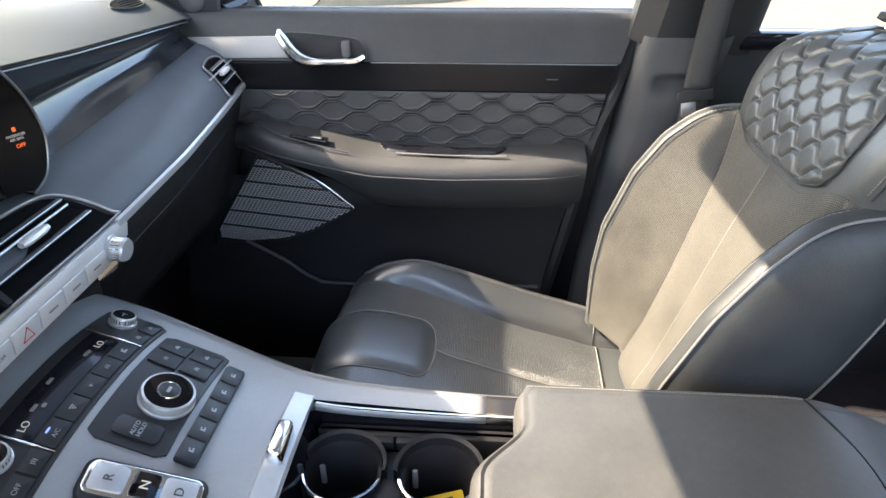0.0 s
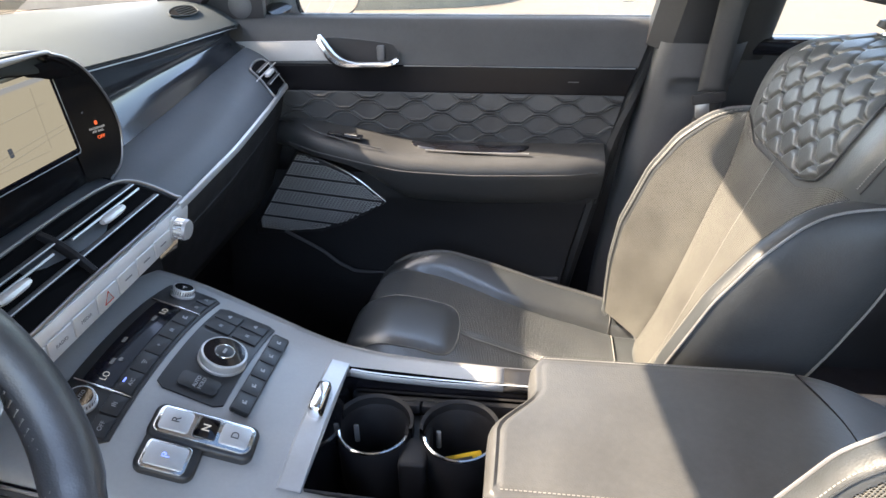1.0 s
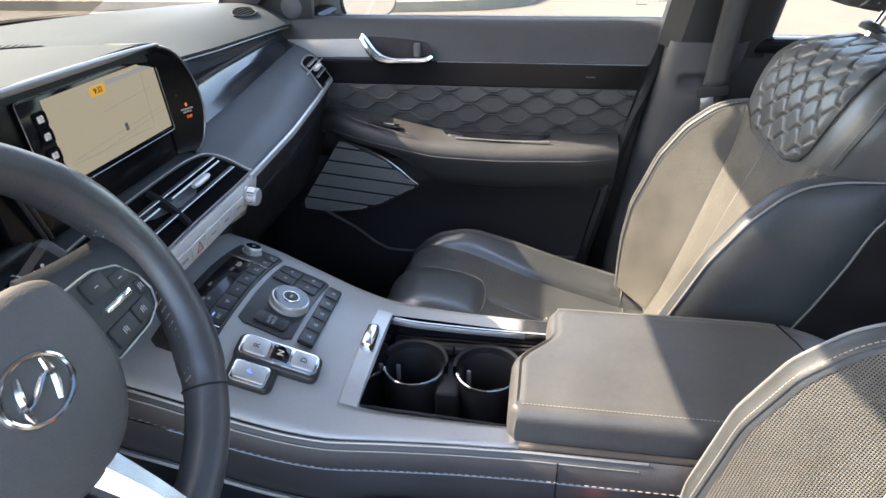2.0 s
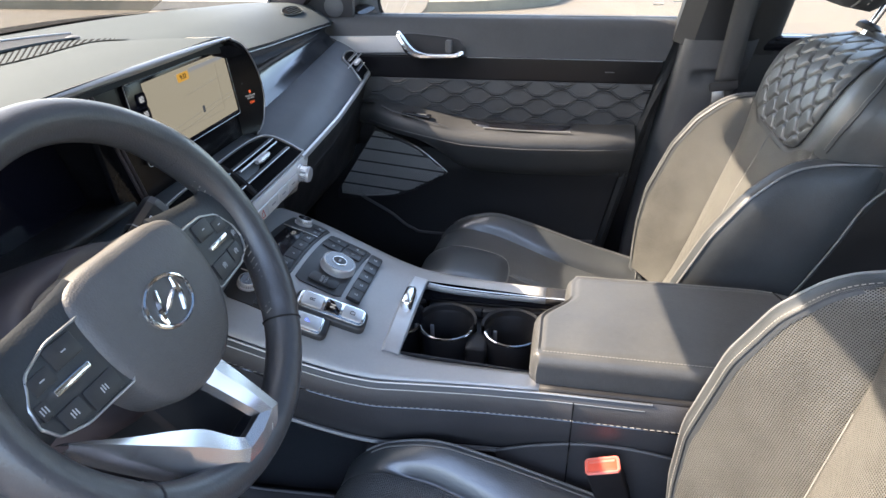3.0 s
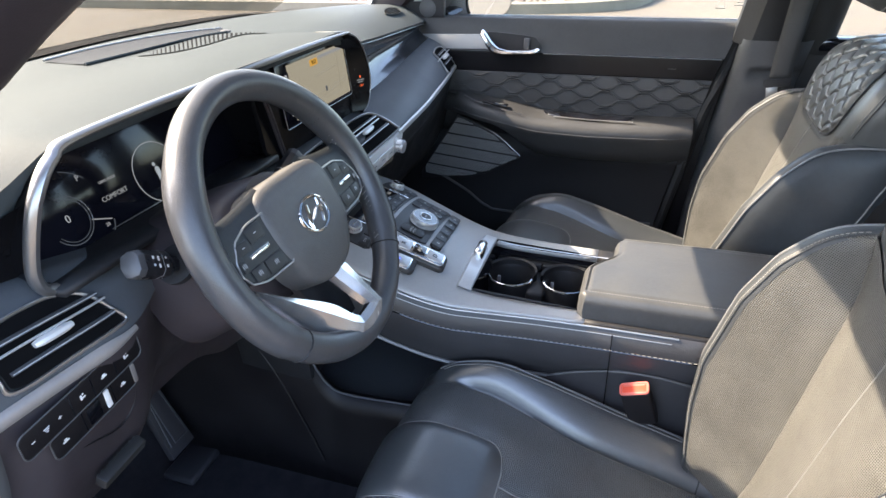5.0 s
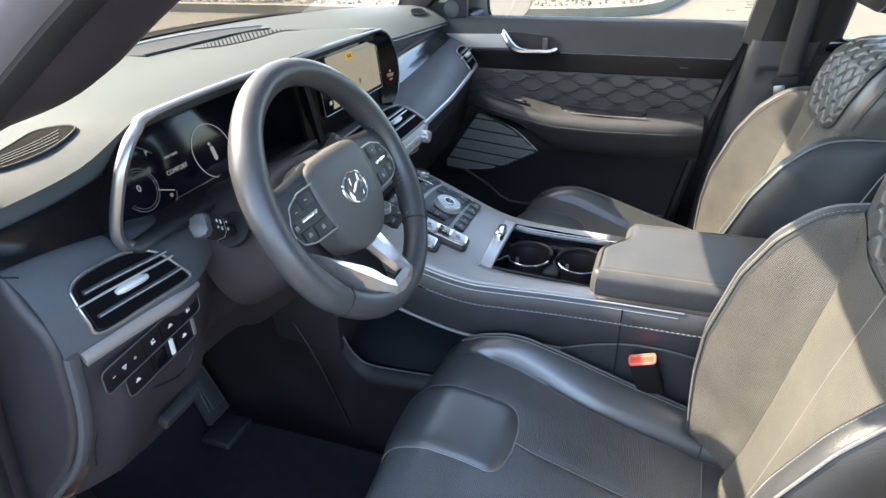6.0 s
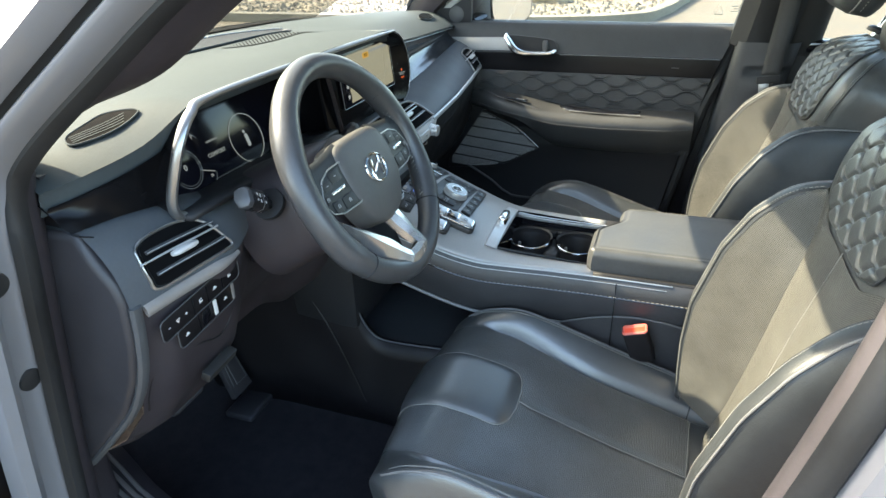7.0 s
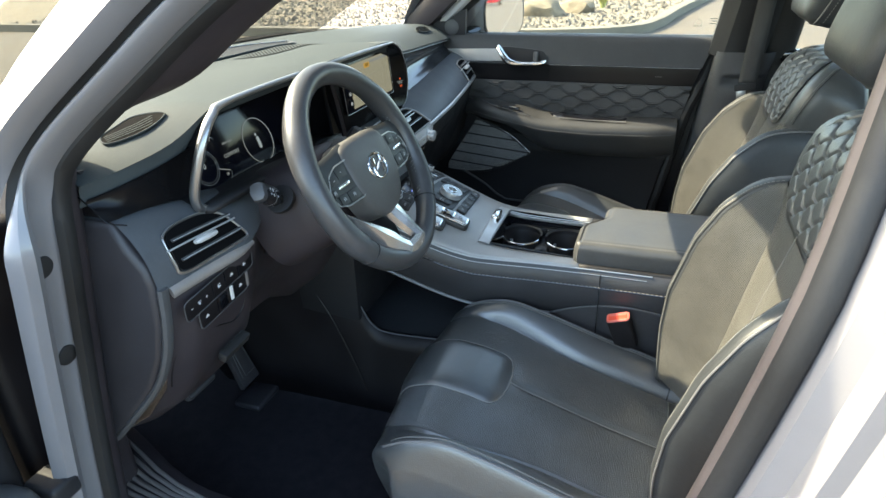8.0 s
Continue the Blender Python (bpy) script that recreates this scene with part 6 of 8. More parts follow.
        line = [con_top(x, yk + (0.0235 if sg < 0 else -0.036), 0.0035) for x in span(-0.382, -0.321, 5)]
        part("divider", tube(line, 0.0012, 6), CHROME, pan)
    # drive mode dial block
    blk = sheet(-0.310, -0.236, -0.044, 0.134, 0.0022, BUTTON, "dial_block", CON, "dark drive mode key block")
    for x, y in ((-0.291, 0.113), (-0.257, 0.113), (-0.291, 0.086), (-0.257, 0.086)):
        b, o = plate(x - 0.0155, x + 0.0155, y - 0.0125, y + 0.0125, 0.0022, BUTTON, "key", blk, 0.0015, 0.0025)
        glyph("car" if y > 0.1 else "waves", o @ Matrix.Translation((0, 0, 0.0025)), ICON, b, 0.7)
    m = con_pose(-0.264, 0.028, 0.002)
    dl = part("drive_dial", lathe([(0.0300, 0.0), (0.0300, 0.003), (0.0288, 0.004), (0.0288, 0.011), (0.0278, 0.0132), (0.0256, 0.0138), (0.0253, 0.009)], m, 56), SATIN, blk, "round silver drive mode dial")
    part("dial_face", lathe([(0.0254, 0.0136), (0.0245, 0.0131), (0.0120, 0.0130)], m, 48), PIANO, dl, "gloss black dial face")
    part("dial_centre", lathe([(0.0120, 0.0126), (0.0117, 0.0142), (0.0108, 0.0148), (0.0, 0.0150)], m, 36), BUTTON, dl)
    part("dial_ring", ring(0.0117, 0.0009, m @ Matrix.Translation((0, 0, 0.0143)), 40, 6), CHROME, dl)
    part("dial_mark", prism(rounded(0.009, 0.0035, 0.001, 2), m @ Matrix.Translation((0, 0, 0.0151)), 0.0003), ICON, dl, smooth=0)
    for a, mat in ((150, RED_GLOW), (35, WHITE_GLOW), (-40, BLUE_GLOW), (-120, WHITE_GLOW)):
        part("dial_mark", prism(rounded(0.006, 0.0045, 0.001, 2), m @ Matrix.Translation((0.0182 * math.cos(radians(a)), 0.0182 * math.sin(radians(a)), 0.0132)), 0.0003), mat, dl, smooth=0)
    b, o = plate(-0.292, -0.248, -0.034, -0.010, 0.0022, BUTTON, "hold_key", blk, 0.006, 0.003, "dark hold key")
    text("words", "AUTO\nHOLD", o @ Matrix.Translation((0, 0.0, 0.0032)), 0.0065, ICON, b)


climate_panel()


def seat_keys():
    """A column of five keys."""
    a, b = (-0.219, 0.107), (-0.216, -0.045)
    mid = con_pose((a[0] + b[0]) / 2, (a[1] + b[1]) / 2, 0.0005)
    pa, pb = con_top(*a), con_top(*b)
    L = (pa - pb).length
    m = basis(mid.translation, pa - pb, Vector((-1, 0, 0.5)))
    col = part("seat_key_column", prism(rounded(L, 0.024, 0.004, 4), m, 0.005, 0.0015), BUTTON, CON, "column of seat heating keys")
    for k in range(5):
        q = m @ Matrix.Translation((-L / 2 + L * (k + 0.5) / 5, 0, 0.0045))
        key = part("key", prism(rounded(L / 5 - 0.002, 0.0205, 0.0015, 2), q, 0.0018, 0.0006), BUTTON, col)
        glyph("seat", q @ Matrix.Translation((0, 0, 0.0018)), ICON, key, 0.62)


seat_keys()


def shift_keys():
    """Push button gear selector: a dark raised block with chrome-rimmed keys."""
    m = con_pose(-0.239, -0.082, -0.001) @ Matrix.Rotation(radians(-90), 4, "Z") @ Matrix.Rotation(radians(3), 4, "Z") @ Matrix.Diagonal((0.95, 0.95, 1.0, 1.0))
    # here x runs to the rear, y to the passenger side
    blk = part("shift_block", join_bm(prism(rounded(0.122, 0.046, 0.012, 5, 0.0, 0.0), m, 0.013, 0.005, 3), prism(rounded(0.066, 0.050, 0.012, 5, -0.026, -0.036), m, 0.010, 0.004, 3)), BUTTON, CON, "dark shift key block")
    part("shift_surround", prism(rounded(0.112, 0.036, 0.010, 5, 0.0, 0.0), m @ Matrix.Translation((0, 0, 0.0125)), 0.004, 0.0015), CHROME, blk, "chrome shift key surround")
    top = m @ Matrix.Translation((0, 0, 0.0160))
    for x, w, mat, s in ((-0.0335, 0.034, SATIN, "R"), (0.001, 0.026, PIANO, "N"), (0.0345, 0.033, SATIN, "D")):
        k = part("shift_key", prism(rounded(w, 0.027, 0.004, 4, x, 0.0), top, 0.003, 0.001), mat, blk, "gloss black key" if mat is PIANO else "satin silver key")
        text("words", s, top @ Matrix.Translation((x, 0.0, 0.0032)) @ Matrix.Rotation(radians(90), 4, "Z"), 0.013, WHITE_GLOW if s == "N" else PLASTIC_G, k)
    part("park_surround", prism(rounded(0.050, 0.034, 0.006, 4, -0.028, -0.042), m @ Matrix.Translation((0, 0, 0.0095)), 0.003, 0.001), CHROME, blk)
    k = part("park_key", prism(rounded(0.043, 0.027, 0.004, 4, -0.028, -0.042), m @ Matrix.Translation((0, 0, 0.0120)), 0.003, 0.001), SATIN, blk, "satin silver park key")
    text("words", "P", m @ Matrix.Translation((-0.028, -0.042, 0.0152)) @ Matrix.Rotation(radians(90), 4, "Z"), 0.012, BLUE_GLOW, k)


shift_keys()


def cup_well():
    bin_ = part("cup_well", raw([(HX0, HY0, 0.815), (HX1, HY0, 0.80), (HX1, HY1, 0.80), (HX0, HY1, 0.815), (HX0 + 0.004, HY0 + 0.004, 0.66), (HX1, HY0 + 0.004, 0.66), (HX1, HY1 - 0.004, 0.66), (HX0 + 0.004, HY1 - 0.004, 0.66)], [(0, 1, 5, 4), (1, 2, 6, 5), (2, 3, 7, 6), (3, 0, 4, 7), (4, 5, 6, 7)]), PIANO, CON, "black cup holder well", smooth=0)
    part("well_floor", box((HX0 + 0.01, HY0 + 0.008, 0.655), (HX1, HY1 - 0.008, 0.665), 0.003), PLASTIC, bin_)
    # two cup rings, their cups
    for x in (-0.076, 0.036):
        m = Matrix.Translation((x, 0.030, 0))
        cup = part("cup_holder", lathe([(0.0, 0.668), (0.0365, 0.668), (0.040, 0.69), (0.0435, 0.765), (0.046, 0.772), (0.0485, 0.765), (0.0480, 0.69)], m, 48), PLASTIC, bin_, "dark round cup holder")
        # The rim's glint is modelled as a chrome arc over its bright part only.
        arc = [m @ Vector((0.046 * math.cos(a), 0.046 * math.sin(a), 0.7735)) for a in span(radians(195), radians(345), 22)]
        part("cup_rim_glint", tube([Vector((p.x, p.y, p.z)) for p in arc], 0.0026, 8), CHROME, cup, "chrome arc for the glint on the cup rim")
        part("cup_clip", box((x - 0.034, 0.048, 0.725), (x - 0.027, 0.053, 0.755), 0.002, 2), SATIN, cup)
    # raised collar behind the cups with two release keys between them
    for x in (-0.076, 0.036):
        arc = [Vector((x + 0.0475 * math.cos(q), 0.030 + 0.0475 * math.sin(q), 0)) for q in span(radians(-8), radians(188), 28)]
        rows = [[p + Vector((0, 0, z)) for p in arc] for z in (0.70, 0.782)] + [[p + (p - Vector((x, 0.030, 0))) * 0.09 + Vector((0, 0, 0.785)) for p in arc], [p + (p - Vector((x, 0.030, 0))) * 0.10 + Vector((0, 0, 0.70)) for p in arc]]
        part("cup_collar", grid(rows), PLASTIC, bin_, smooth=40)
    part("cup_bridge", box((-0.038, -0.02, 0.68), (-0.002, 0.070, 0.766), 0.006, 3), PLASTIC, bin_)
    part("cup_shelf", box((HX0 + 0.006, 0.078, 0.70), (HX1, 0.096, 0.780), 0.003, 2), PLASTIC, bin_)
    for x in (-0.033, -0.007):
        part("release_key", box((x - 0.012, 0.066, 0.768), (x + 0.012, 0.078, 0.782), 0.003, 2), PLASTIC, bin_)
    part("well_rail", box((HX0 + 0.004, HY1 - 0.016, 0.760), (HX1, HY1 - 0.005, 0.780), 0.003, 2), PLASTIC, bin_)
    # satin frame along the front of the well, with the sliding cover's grip
    rows = []
    for f in span(0, 1, 14):
        y = HY0 - 0.004 + (HY1 - HY0 + 0.012) * f
        rows.append([con_top(-0.152, y, 0.0005), con_top(-0.149, y, 0.004), con_top(-0.125, y, 0.003), con_top(-0.121, y, -0.012)])
    fr = part("well_frame", grid(rows), SATIN, CON, "satin silver cup well frame", smooth=30)
    part("cover_grip", box((-0.147, -0.012, 0.812), (-0.128, 0.040, 0.841), 0.006, 3), CHROME, fr, "chrome cover grip")
    part("frame_edge", tube([con_top(x, HY1, 0.0004) for x in span(-0.12, HX1 - 0.002, 12)], 0.0013, 6), SATIN, fr)
    card = thing("yellow_packet", "small yellow printed packet lying in the cup holder", "packet", at=(0.042, 0.03, 0.69))
    m = basis((0.042, 0.028, 0.715), (0.96, 0.25, 0.1), (-0.25, 0.9, 0.30))
    part("packet", prism(rounded(0.052, 0.036, 0.002, 2), m, 0.006, 0.001), YELLOW, card)
    for k in range(3):
        part("print_bar", prism(rounded(0.030, 0.0035, 0.0005, 2, -0.002, 0.010 - 0.009 * k), m @ Matrix.Translation((0, 0, 0.006)), 0.0003), BUTTON, card, smooth=0)


cup_well()


def armrest():
    a = thing("armrest_box", "padded dark leather armrest lid on the console", "armrest", at=(0.33, 0, 0.79))
    # front edge steps back towards the passenger; the top is puffed and falls away to the rear
    def front(y):
        return 0.073 + 0.048 * smooth01(-0.03, 0.045, y) + 0.012 * smooth01(0.085, 0.112, y) + 0.01 * smooth01(-0.115, -0.128, y)

    def rear(y):
        return 0.635 - 0.06 * abs(y / 0.125) ** 3

    def ease(n):
        return [0.5 - 0.5 * math.cos(math.pi * i / (n - 1)) for i in range(n)]

    def lid(x, y, z):
        return Vector((x, y, z - 0.080 * smooth01(0.40, 0.68, x) ** 1.4))

    V = []
    nx, ny = 70, 44
    for fy in ease(ny):
        y = -0.128 + 0.243 * fy
        for fx in ease(nx):
            x = front(y) + (rear(y) - front(y)) * fx
            d = min(x - front(y), rear(y) - x, y + 0.128, 0.115 - y)
            r = 0.014
            e = 1 - min(1, d / r)
            V.append(lid(x, y, 0.8475 - 0.020 * (1 - math.sqrt(max(0, 1 - e * e))) - 0.0035 * math.exp(-((d - 0.014) / 0.0022) ** 2) + 0.002 * smooth01(0.02, 0.1, d)))
    F = [(j * nx + i, j * nx + i + 1, (j + 1) * nx + i + 1, (j + 1) * nx + i) for j in range(ny - 1) for i in range(nx - 1)]
    edge = list(range(nx)) + [j * nx + nx - 1 for j in range(1, ny)] + [(ny - 1) * nx + i for i in range(nx - 2, -1, -1)] + [j * nx for j in range(ny - 2, 0, -1)]
    ring_ = edge
    for dz, k in ((-0.016, 1.004), (-0.030, 1.0), (-0.037, 0.985)):
        base = len(V)
        for i in edge:
            p = V[i]
            c = Vector((0.35, -0.006, 0))
            q = c + (p - c) * k
            V.append(Vector((q.x, q.y, p.z + dz)))
        new_ring = list(range(base, base + len(edge)))
        F += [(ring_[i], ring_[(i + 1) % len(edge)], new_ring[(i + 1) % len(edge)], new_ring[i]) for i in range(len(edge))]
        ring_ = new_ring
    part("lid", raw(V, F), LEATHER_ARM, a, smooth=60)
    for sg, y in ((-1, -0.113), (1, 0.103)):
        for k in range(74):
            x = (0.09 if sg < 0 else 0.135) + 0.0048 * k * (1.0 if sg < 0 else 0.9)
            z = 0.8465 - 0.080 * smooth01(0.40, 0.68, x) ** 1.4
            part("stitch", tube([(x, y, z), (x + 0.003, y, z)], 0.0008, 4), THREAD, a, smooth=0)
    part("seam", tube([lid(0.45 + 0.03 * math.sin(math.pi * f), -0.112 + 0.213 * f, 0.8492) for f in span(0.0, 1.0, 20)], 0.0012, 5), PIANO, a)


armrest()


def seat_buckle():
    b = thing("seat_belt_buckle", "black seat belt buckle with red release button", "seat belt buckle", at=(0.20, -0.168, 0.5))
    m = basis((0.208, -0.162, 0.630), (0.95, 0, 0.30), (0.0, 0.97, 0.20))
    part("body", prism(rounded(0.050, 0.027, 0.006, 4), m, 0.078, 0.004, 3), SHADED_PLASTIC, b)
    part("slot_rim", tube([m @ Vector((x, y, 0.0785)) for x, y in rounded(0.045, 0.022, 0.004, 4)], 0.0026, 6, closed=True), PALE_RED, b, "pale red rim")
    part("release_button", prism(rounded(0.041, 0.018, 0.003, 3), m @ Matrix.Translation((0, 0, 0.0765)), 0.004, 0.0015), RED_PLASTIC, b, "red release button")
    part("tongue_slot", prism(rounded(0.036, 0.0035, 0.001, 2, 0, 0.005), m @ Matrix.Translation((0, 0, 0.0806)), 0.0006), PALE_RED, b)
    part("stem", tube([(0.195, -0.165, 0.645), (0.22, -0.17, 0.58), (0.25, -0.175, 0.48)], 0.014, 8, flat=0.45, up=(0, 1, 0)), BELT, b)


seat_buckle()
# ---- passenger door ----
def quilt(u, v, W, H, corded=False):
    """Height of a quilted pad of interlocking wavy cells: 0 in a seam, 1 on a cell's crown."""
    best = 9.0
    k0 = math.floor(v / H)
    s = max(-1.0, min(1.0, 1.75 * math.asin(math.sin(2 * math.pi * u / W)) * 2 / math.pi))
    s = math.sin(s * math.pi / 2) * 0.35 + s * 0.65
    for k in (k0 - 1, k0, k0 + 1, k0 + 2):
        c = k * H + 0.38 * H * s * (1 if k % 2 == 0 else -1)
        best = min(best, abs(v - c))
    d = best / (0.5 * H)
    if corded:
        return 0.45 + 0.55 * math.exp(-(((d - 0.24) / 0.13) ** 2)) - 0.45 * math.exp(-((d / 0.09) ** 2))
    return 0.62 * (1 - math.exp(-((d / 0.20) ** 1.6))) + 0.38 * math.sin(math.pi / 2 * min(1.0, d / 0.9))


DOOR = thing("passenger_door", "closed passenger door with quilted dark leather panel", "car door", at=(-0.1, 0.8, 0.45))


def rear_x(z):
    return float(np.interp(z, [0.40, 0.62, 0.92, 1.02, 1.07, 1.16], [0.17, 0.215, 0.278, 0.307, 0.325, 0.360]))


def door_sheet(name, zs, mat, label="", nx=30, x0=-0.60, sm=60):
    """Rows of (z, y): a panel from the dash to the slanting rear edge."""
    rows = []
    for z, y in zs:
        rows.append([(x0 + (rear_x(z) - x0) * f, y, z) for f in span(0, 1, nx)])
    return part(name, grid(rows), mat, DOOR, label, smooth=sm)


def passenger_door():
    solid(door_sheet("inner_skin", [(1.165, 0.85), (0.80, 0.87), (0.36, 0.86)], PLASTIC, "dark inner door skin"), 0.02)
    door_sheet("belt_pad", [(1.150, 0.835), (1.163, 0.822), (1.166, 0.808), (1.160, 0.798), (1.14, 0.788), (1.11, 0.774), (1.09, 0.765), (1.076, 0.760), (1.070, 0.766)], DOOR_SKIN, "soft dark belt line pad")
    door_sheet("accent_trim", [(1.0745, 0.764), (1.0735, 0.7575), (1.072, 0.7565), (1.05, 0.7545), (1.023, 0.7535), (1.020, 0.7545), (1.018, 0.760)], DISPLAY_BLACK, "gloss black door trim", sm=12)
    part("accent_line", tube([(x, 0.7565, 1.0745) for x in span(-0.15, 0.322, 10)], 0.0012, 6), HOOD_TRIM, DOOR)
    # silver wedge ahead of the handle
    part("silver_wedge", prism([(-0.53, 1.118), (-0.335, 1.122), (-0.30, 1.082), (-0.515, 1.078)], basis((0, 0.765, 0), (1, 0, 0), (0, 0, 1)), 0.006, 0.002), CONSOLE_SILVER, DOOR, "satin silver trim wedge")
    # quilted pad
    rows = []
    nx, nz = 380, 110
    for j in range(nz + 1):
        v = j / nz
        row = []
        for i in range(nx + 1):
            z0 = 0.925
            z = z0 + (1.022 - z0) * v
            x = -0.46 + (rear_x(z) + 0.46) * i / nx
            lo = 0.905 + 0.03 * smooth01(-0.30, -0.42, x)
            z = lo + (1.022 - lo) * v
            q = quilt(x - 0.007, z - 0.9207, 0.106, 0.0238, True)
            e = smooth01(0, 0.05, v) * smooth01(0, 0.05, 1 - v)
            row.append((x, 0.7585 - 0.003 - 0.0040 * q * e - 0.004 * math.sin(math.pi * v), z))
        rows.append(row)
    part("quilted_pad", grid(rows), DOOR_SKIN, DOOR, "quilted dark leather door pad", smooth=80)
    # armrest ledge, lofted along x
    top = soft_table([(-0.45, 0.735, 0.945, 0.930), (-0.40, 0.700, 0.948, 0.905), (-0.34, 0.668, 0.940, 0.880), (-0.25, 0.655, 0.925, 0.862), (-0.15, 0.652, 0.906, 0.855), (0.0, 0.655, 0.900, 0.855), (0.2, 0.668, 0.902, 0.858), (0.28, 0.69, 0.905, 0.865)], 0.03)
    rows = []
    for x in span(-0.45, 0.275, 60):
        y, z, zl = top(x)
        k = smooth01(-0.32, -0.12, x)
        rows.append([(x, 0.752, z + 0.014), (x, 0.735, z + 0.012), (x, y + 0.035, z + 0.006), (x, y + 0.015, z + 0.001), (x, y + 0.004, z - 0.008), (x, y, z - 0.02), (x, y + 0.001, z - 0.032), (x, y + 0.006, z - 0.040), (x, y + 0.022, z - 0.042 - 0.033 * k), (x, y + 0.045, z - 0.044 - 0.056 * k), (x, y + 0.062, z - 0.046 - 0.069 * k), (x, 0.747, z - 0.048 - 0.077 * k)])
    arm = part("door_armrest", grid(rows), DOOR_SKIN, DOOR, "padded dark leather door armrest", smooth=60)
    line = [Vector((x, top(x)[0] - 0.0005, top(x)[1] - 0.026)) for x in span(-0.40, 0.262, 40)]
    part("armrest_seam", tube(line, 0.0013, 5), PLASTIC_G, arm)
    # pull recess with its silver edge
    rows = []
    for x in span(-0.135, 0.118, 24):
        y, z, zl = top(x)
        k = math.sin(math.pi * (x + 0.135) / 0.253) ** 0.4
        rows.append([(x, 0.735, z + 0.0135), (x, 0.730, z + 0.014), (x, 0.728 - 0.03 * k, z + 0.012), (x, 0.726 - 0.032 * k, z + 0.008)])
    part("pull_recess", grid(rows), PIANO, arm, "dark door pull recess")
    part("pull_edge", tube([(x, 0.694 - 0.002, top(x)[1] + 0.011) for x in span(-0.10, 0.118, 14)], 0.0026, 6, flat=0.6), HOOD_TRIM, arm, "satin silver pull edge")
    # window switch
    part("switch_plate", tube(curve_pts([(-0.37, 0.715, 0.957), (-0.33, 0.69, 0.949), (-0.25, 0.672, 0.934), (-0.19, 0.672, 0.921)], 20), 0.0016, 5), PLASTIC_G, arm)
    ms = basis((-0.272, 0.695, 0.9395), (1, 0, -0.12), (0, 1, -0.05))
    sw = part("window_switch", prism(rounded(0.075, 0.026, 0.004, 4), ms, 0.004, 0.001), PIANO, arm, "gloss black window switch")
    part("switch_key", prism(rounded(0.026, 0.016, 0.003, 3, 0.014, 0), ms @ Matrix.Translation((0, 0, 0.003)), 0.003, 0.001), PLASTIC, sw)
    part("switch_edge", prism(rounded(0.026, 0.0026, 0.001, 2, 0.014, -0.007), ms @ Matrix.Translation((0, 0, 0.0056)), 0.001), SATIN, sw)
    part("switch_key", prism(rounded(0.026, 0.016, 0.003, 3, -0.020, 0), ms @ Matrix.Translation((0, 0, 0.003)), 0.002, 0.001), PLASTIC, sw)
    # lower door: main panel, speaker grille, pocket
    door_sheet("lower_panel", [(0.835, 0.752), (0.80, 0.738), (0.785, 0.733), (0.775, 0.740), (0.70, 0.742), (0.60, 0.735), (0.58, 0.715), (0.50, 0.705), (0.40, 0.71), (0.36, 0.73)], DEEP_PLASTIC, "dark plastic lower door panel")
    sp = part("speaker_grille", prism([(-0.395, 0.890), (-0.378, 0.889), (-0.28, 0.838), (-0.203, 0.778), (-0.203, 0.768), (-0.30, 0.712), (-0.36, 0.690), (-0.52, 0.675), (-0.52, 0.70)], basis((0, 0.742, 0), (1, 0, 0), (0, 0, 1)), 0.014, 0.003), PLASTIC, DOOR, "dark speaker grille with silver ridges")
    for k in range(46):
        z = 0.680 + 0.0046 * k
        if k % 8 == 7:
            continue
        xl = -0.505 + 0.62 * max(0.0, z - 0.70)
        pts = [(x, 0.7268, z - 0.10 * (x + 0.33) + 0.0016 * (1 if i % 2 else -1)) for i, x in enumerate(np.arange(xl, -0.205, 0.0040))]
        pts = [p for p in pts if np.interp(p[0], [-0.50, -0.36, -0.30, -0.205], [0.682, 0.698, 0.719, 0.770]) < p[2] < np.interp(p[0], [-0.385, -0.28, -0.205], [0.884, 0.834, 0.776])]
        if len(pts) > 3:
            part("grille_ridge", tube(pts, 0.0011, 4), GRILLE, sp, smooth=0)
    part("grille_edge", tube(curve_pts([(-0.390, 0.727, 0.892), (-0.28, 0.727, 0.841), (-0.200, 0.727, 0.776)], 16), 0.0020, 6), CHROME, sp, "thin chrome grille edge")
    part("pocket_edge", tube(curve_pts([(-0.44, 0.705, 0.70), (-0.36, 0.704, 0.655), (-0.30, 0.703, 0.612), (-0.22, 0.702, 0.600), (0.20, 0.706, 0.605)], 40), 0.004, 6), PLASTIC_G, DOOR, "door pocket rim")
    # inside handle
    part("handle_recess", prism(curve_2d([(-0.322, 1.128), (-0.19, 1.120), (-0.165, 1.108), (-0.160, 1.092), (-0.175, 1.078), (-0.26, 1.076), (-0.30, 1.095)]), basis((0, 0.7625, 0), (1, 0, 0), (0, 0, 1)), 0.0035, 0.001), PLASTIC, DOOR, "dark handle recess")
    hp = curve_pts([(-0.326, 0.762, 1.130), (-0.318, 0.752, 1.118), (-0.295, 0.744, 1.092), (-0.27, 0.742, 1.080), (-0.23, 0.742, 1.078), (-0.18, 0.744, 1.080), (-0.163, 0.752, 1.086)], 30)
    part("door_handle", tube(hp, [0.0065 + 0.006 * math.sin(math.pi * min(1.0, i / 18)) for i in range(30)], 10, flat=1.25, up=(0, 1, 0)), CHROME, DOOR, "curved chrome inside door handle")
    part("handle_block", box((-0.205, 0.748, 1.085), (-0.188, 0.762, 1.116), 0.004, 2), PLASTIC_G, DOOR)
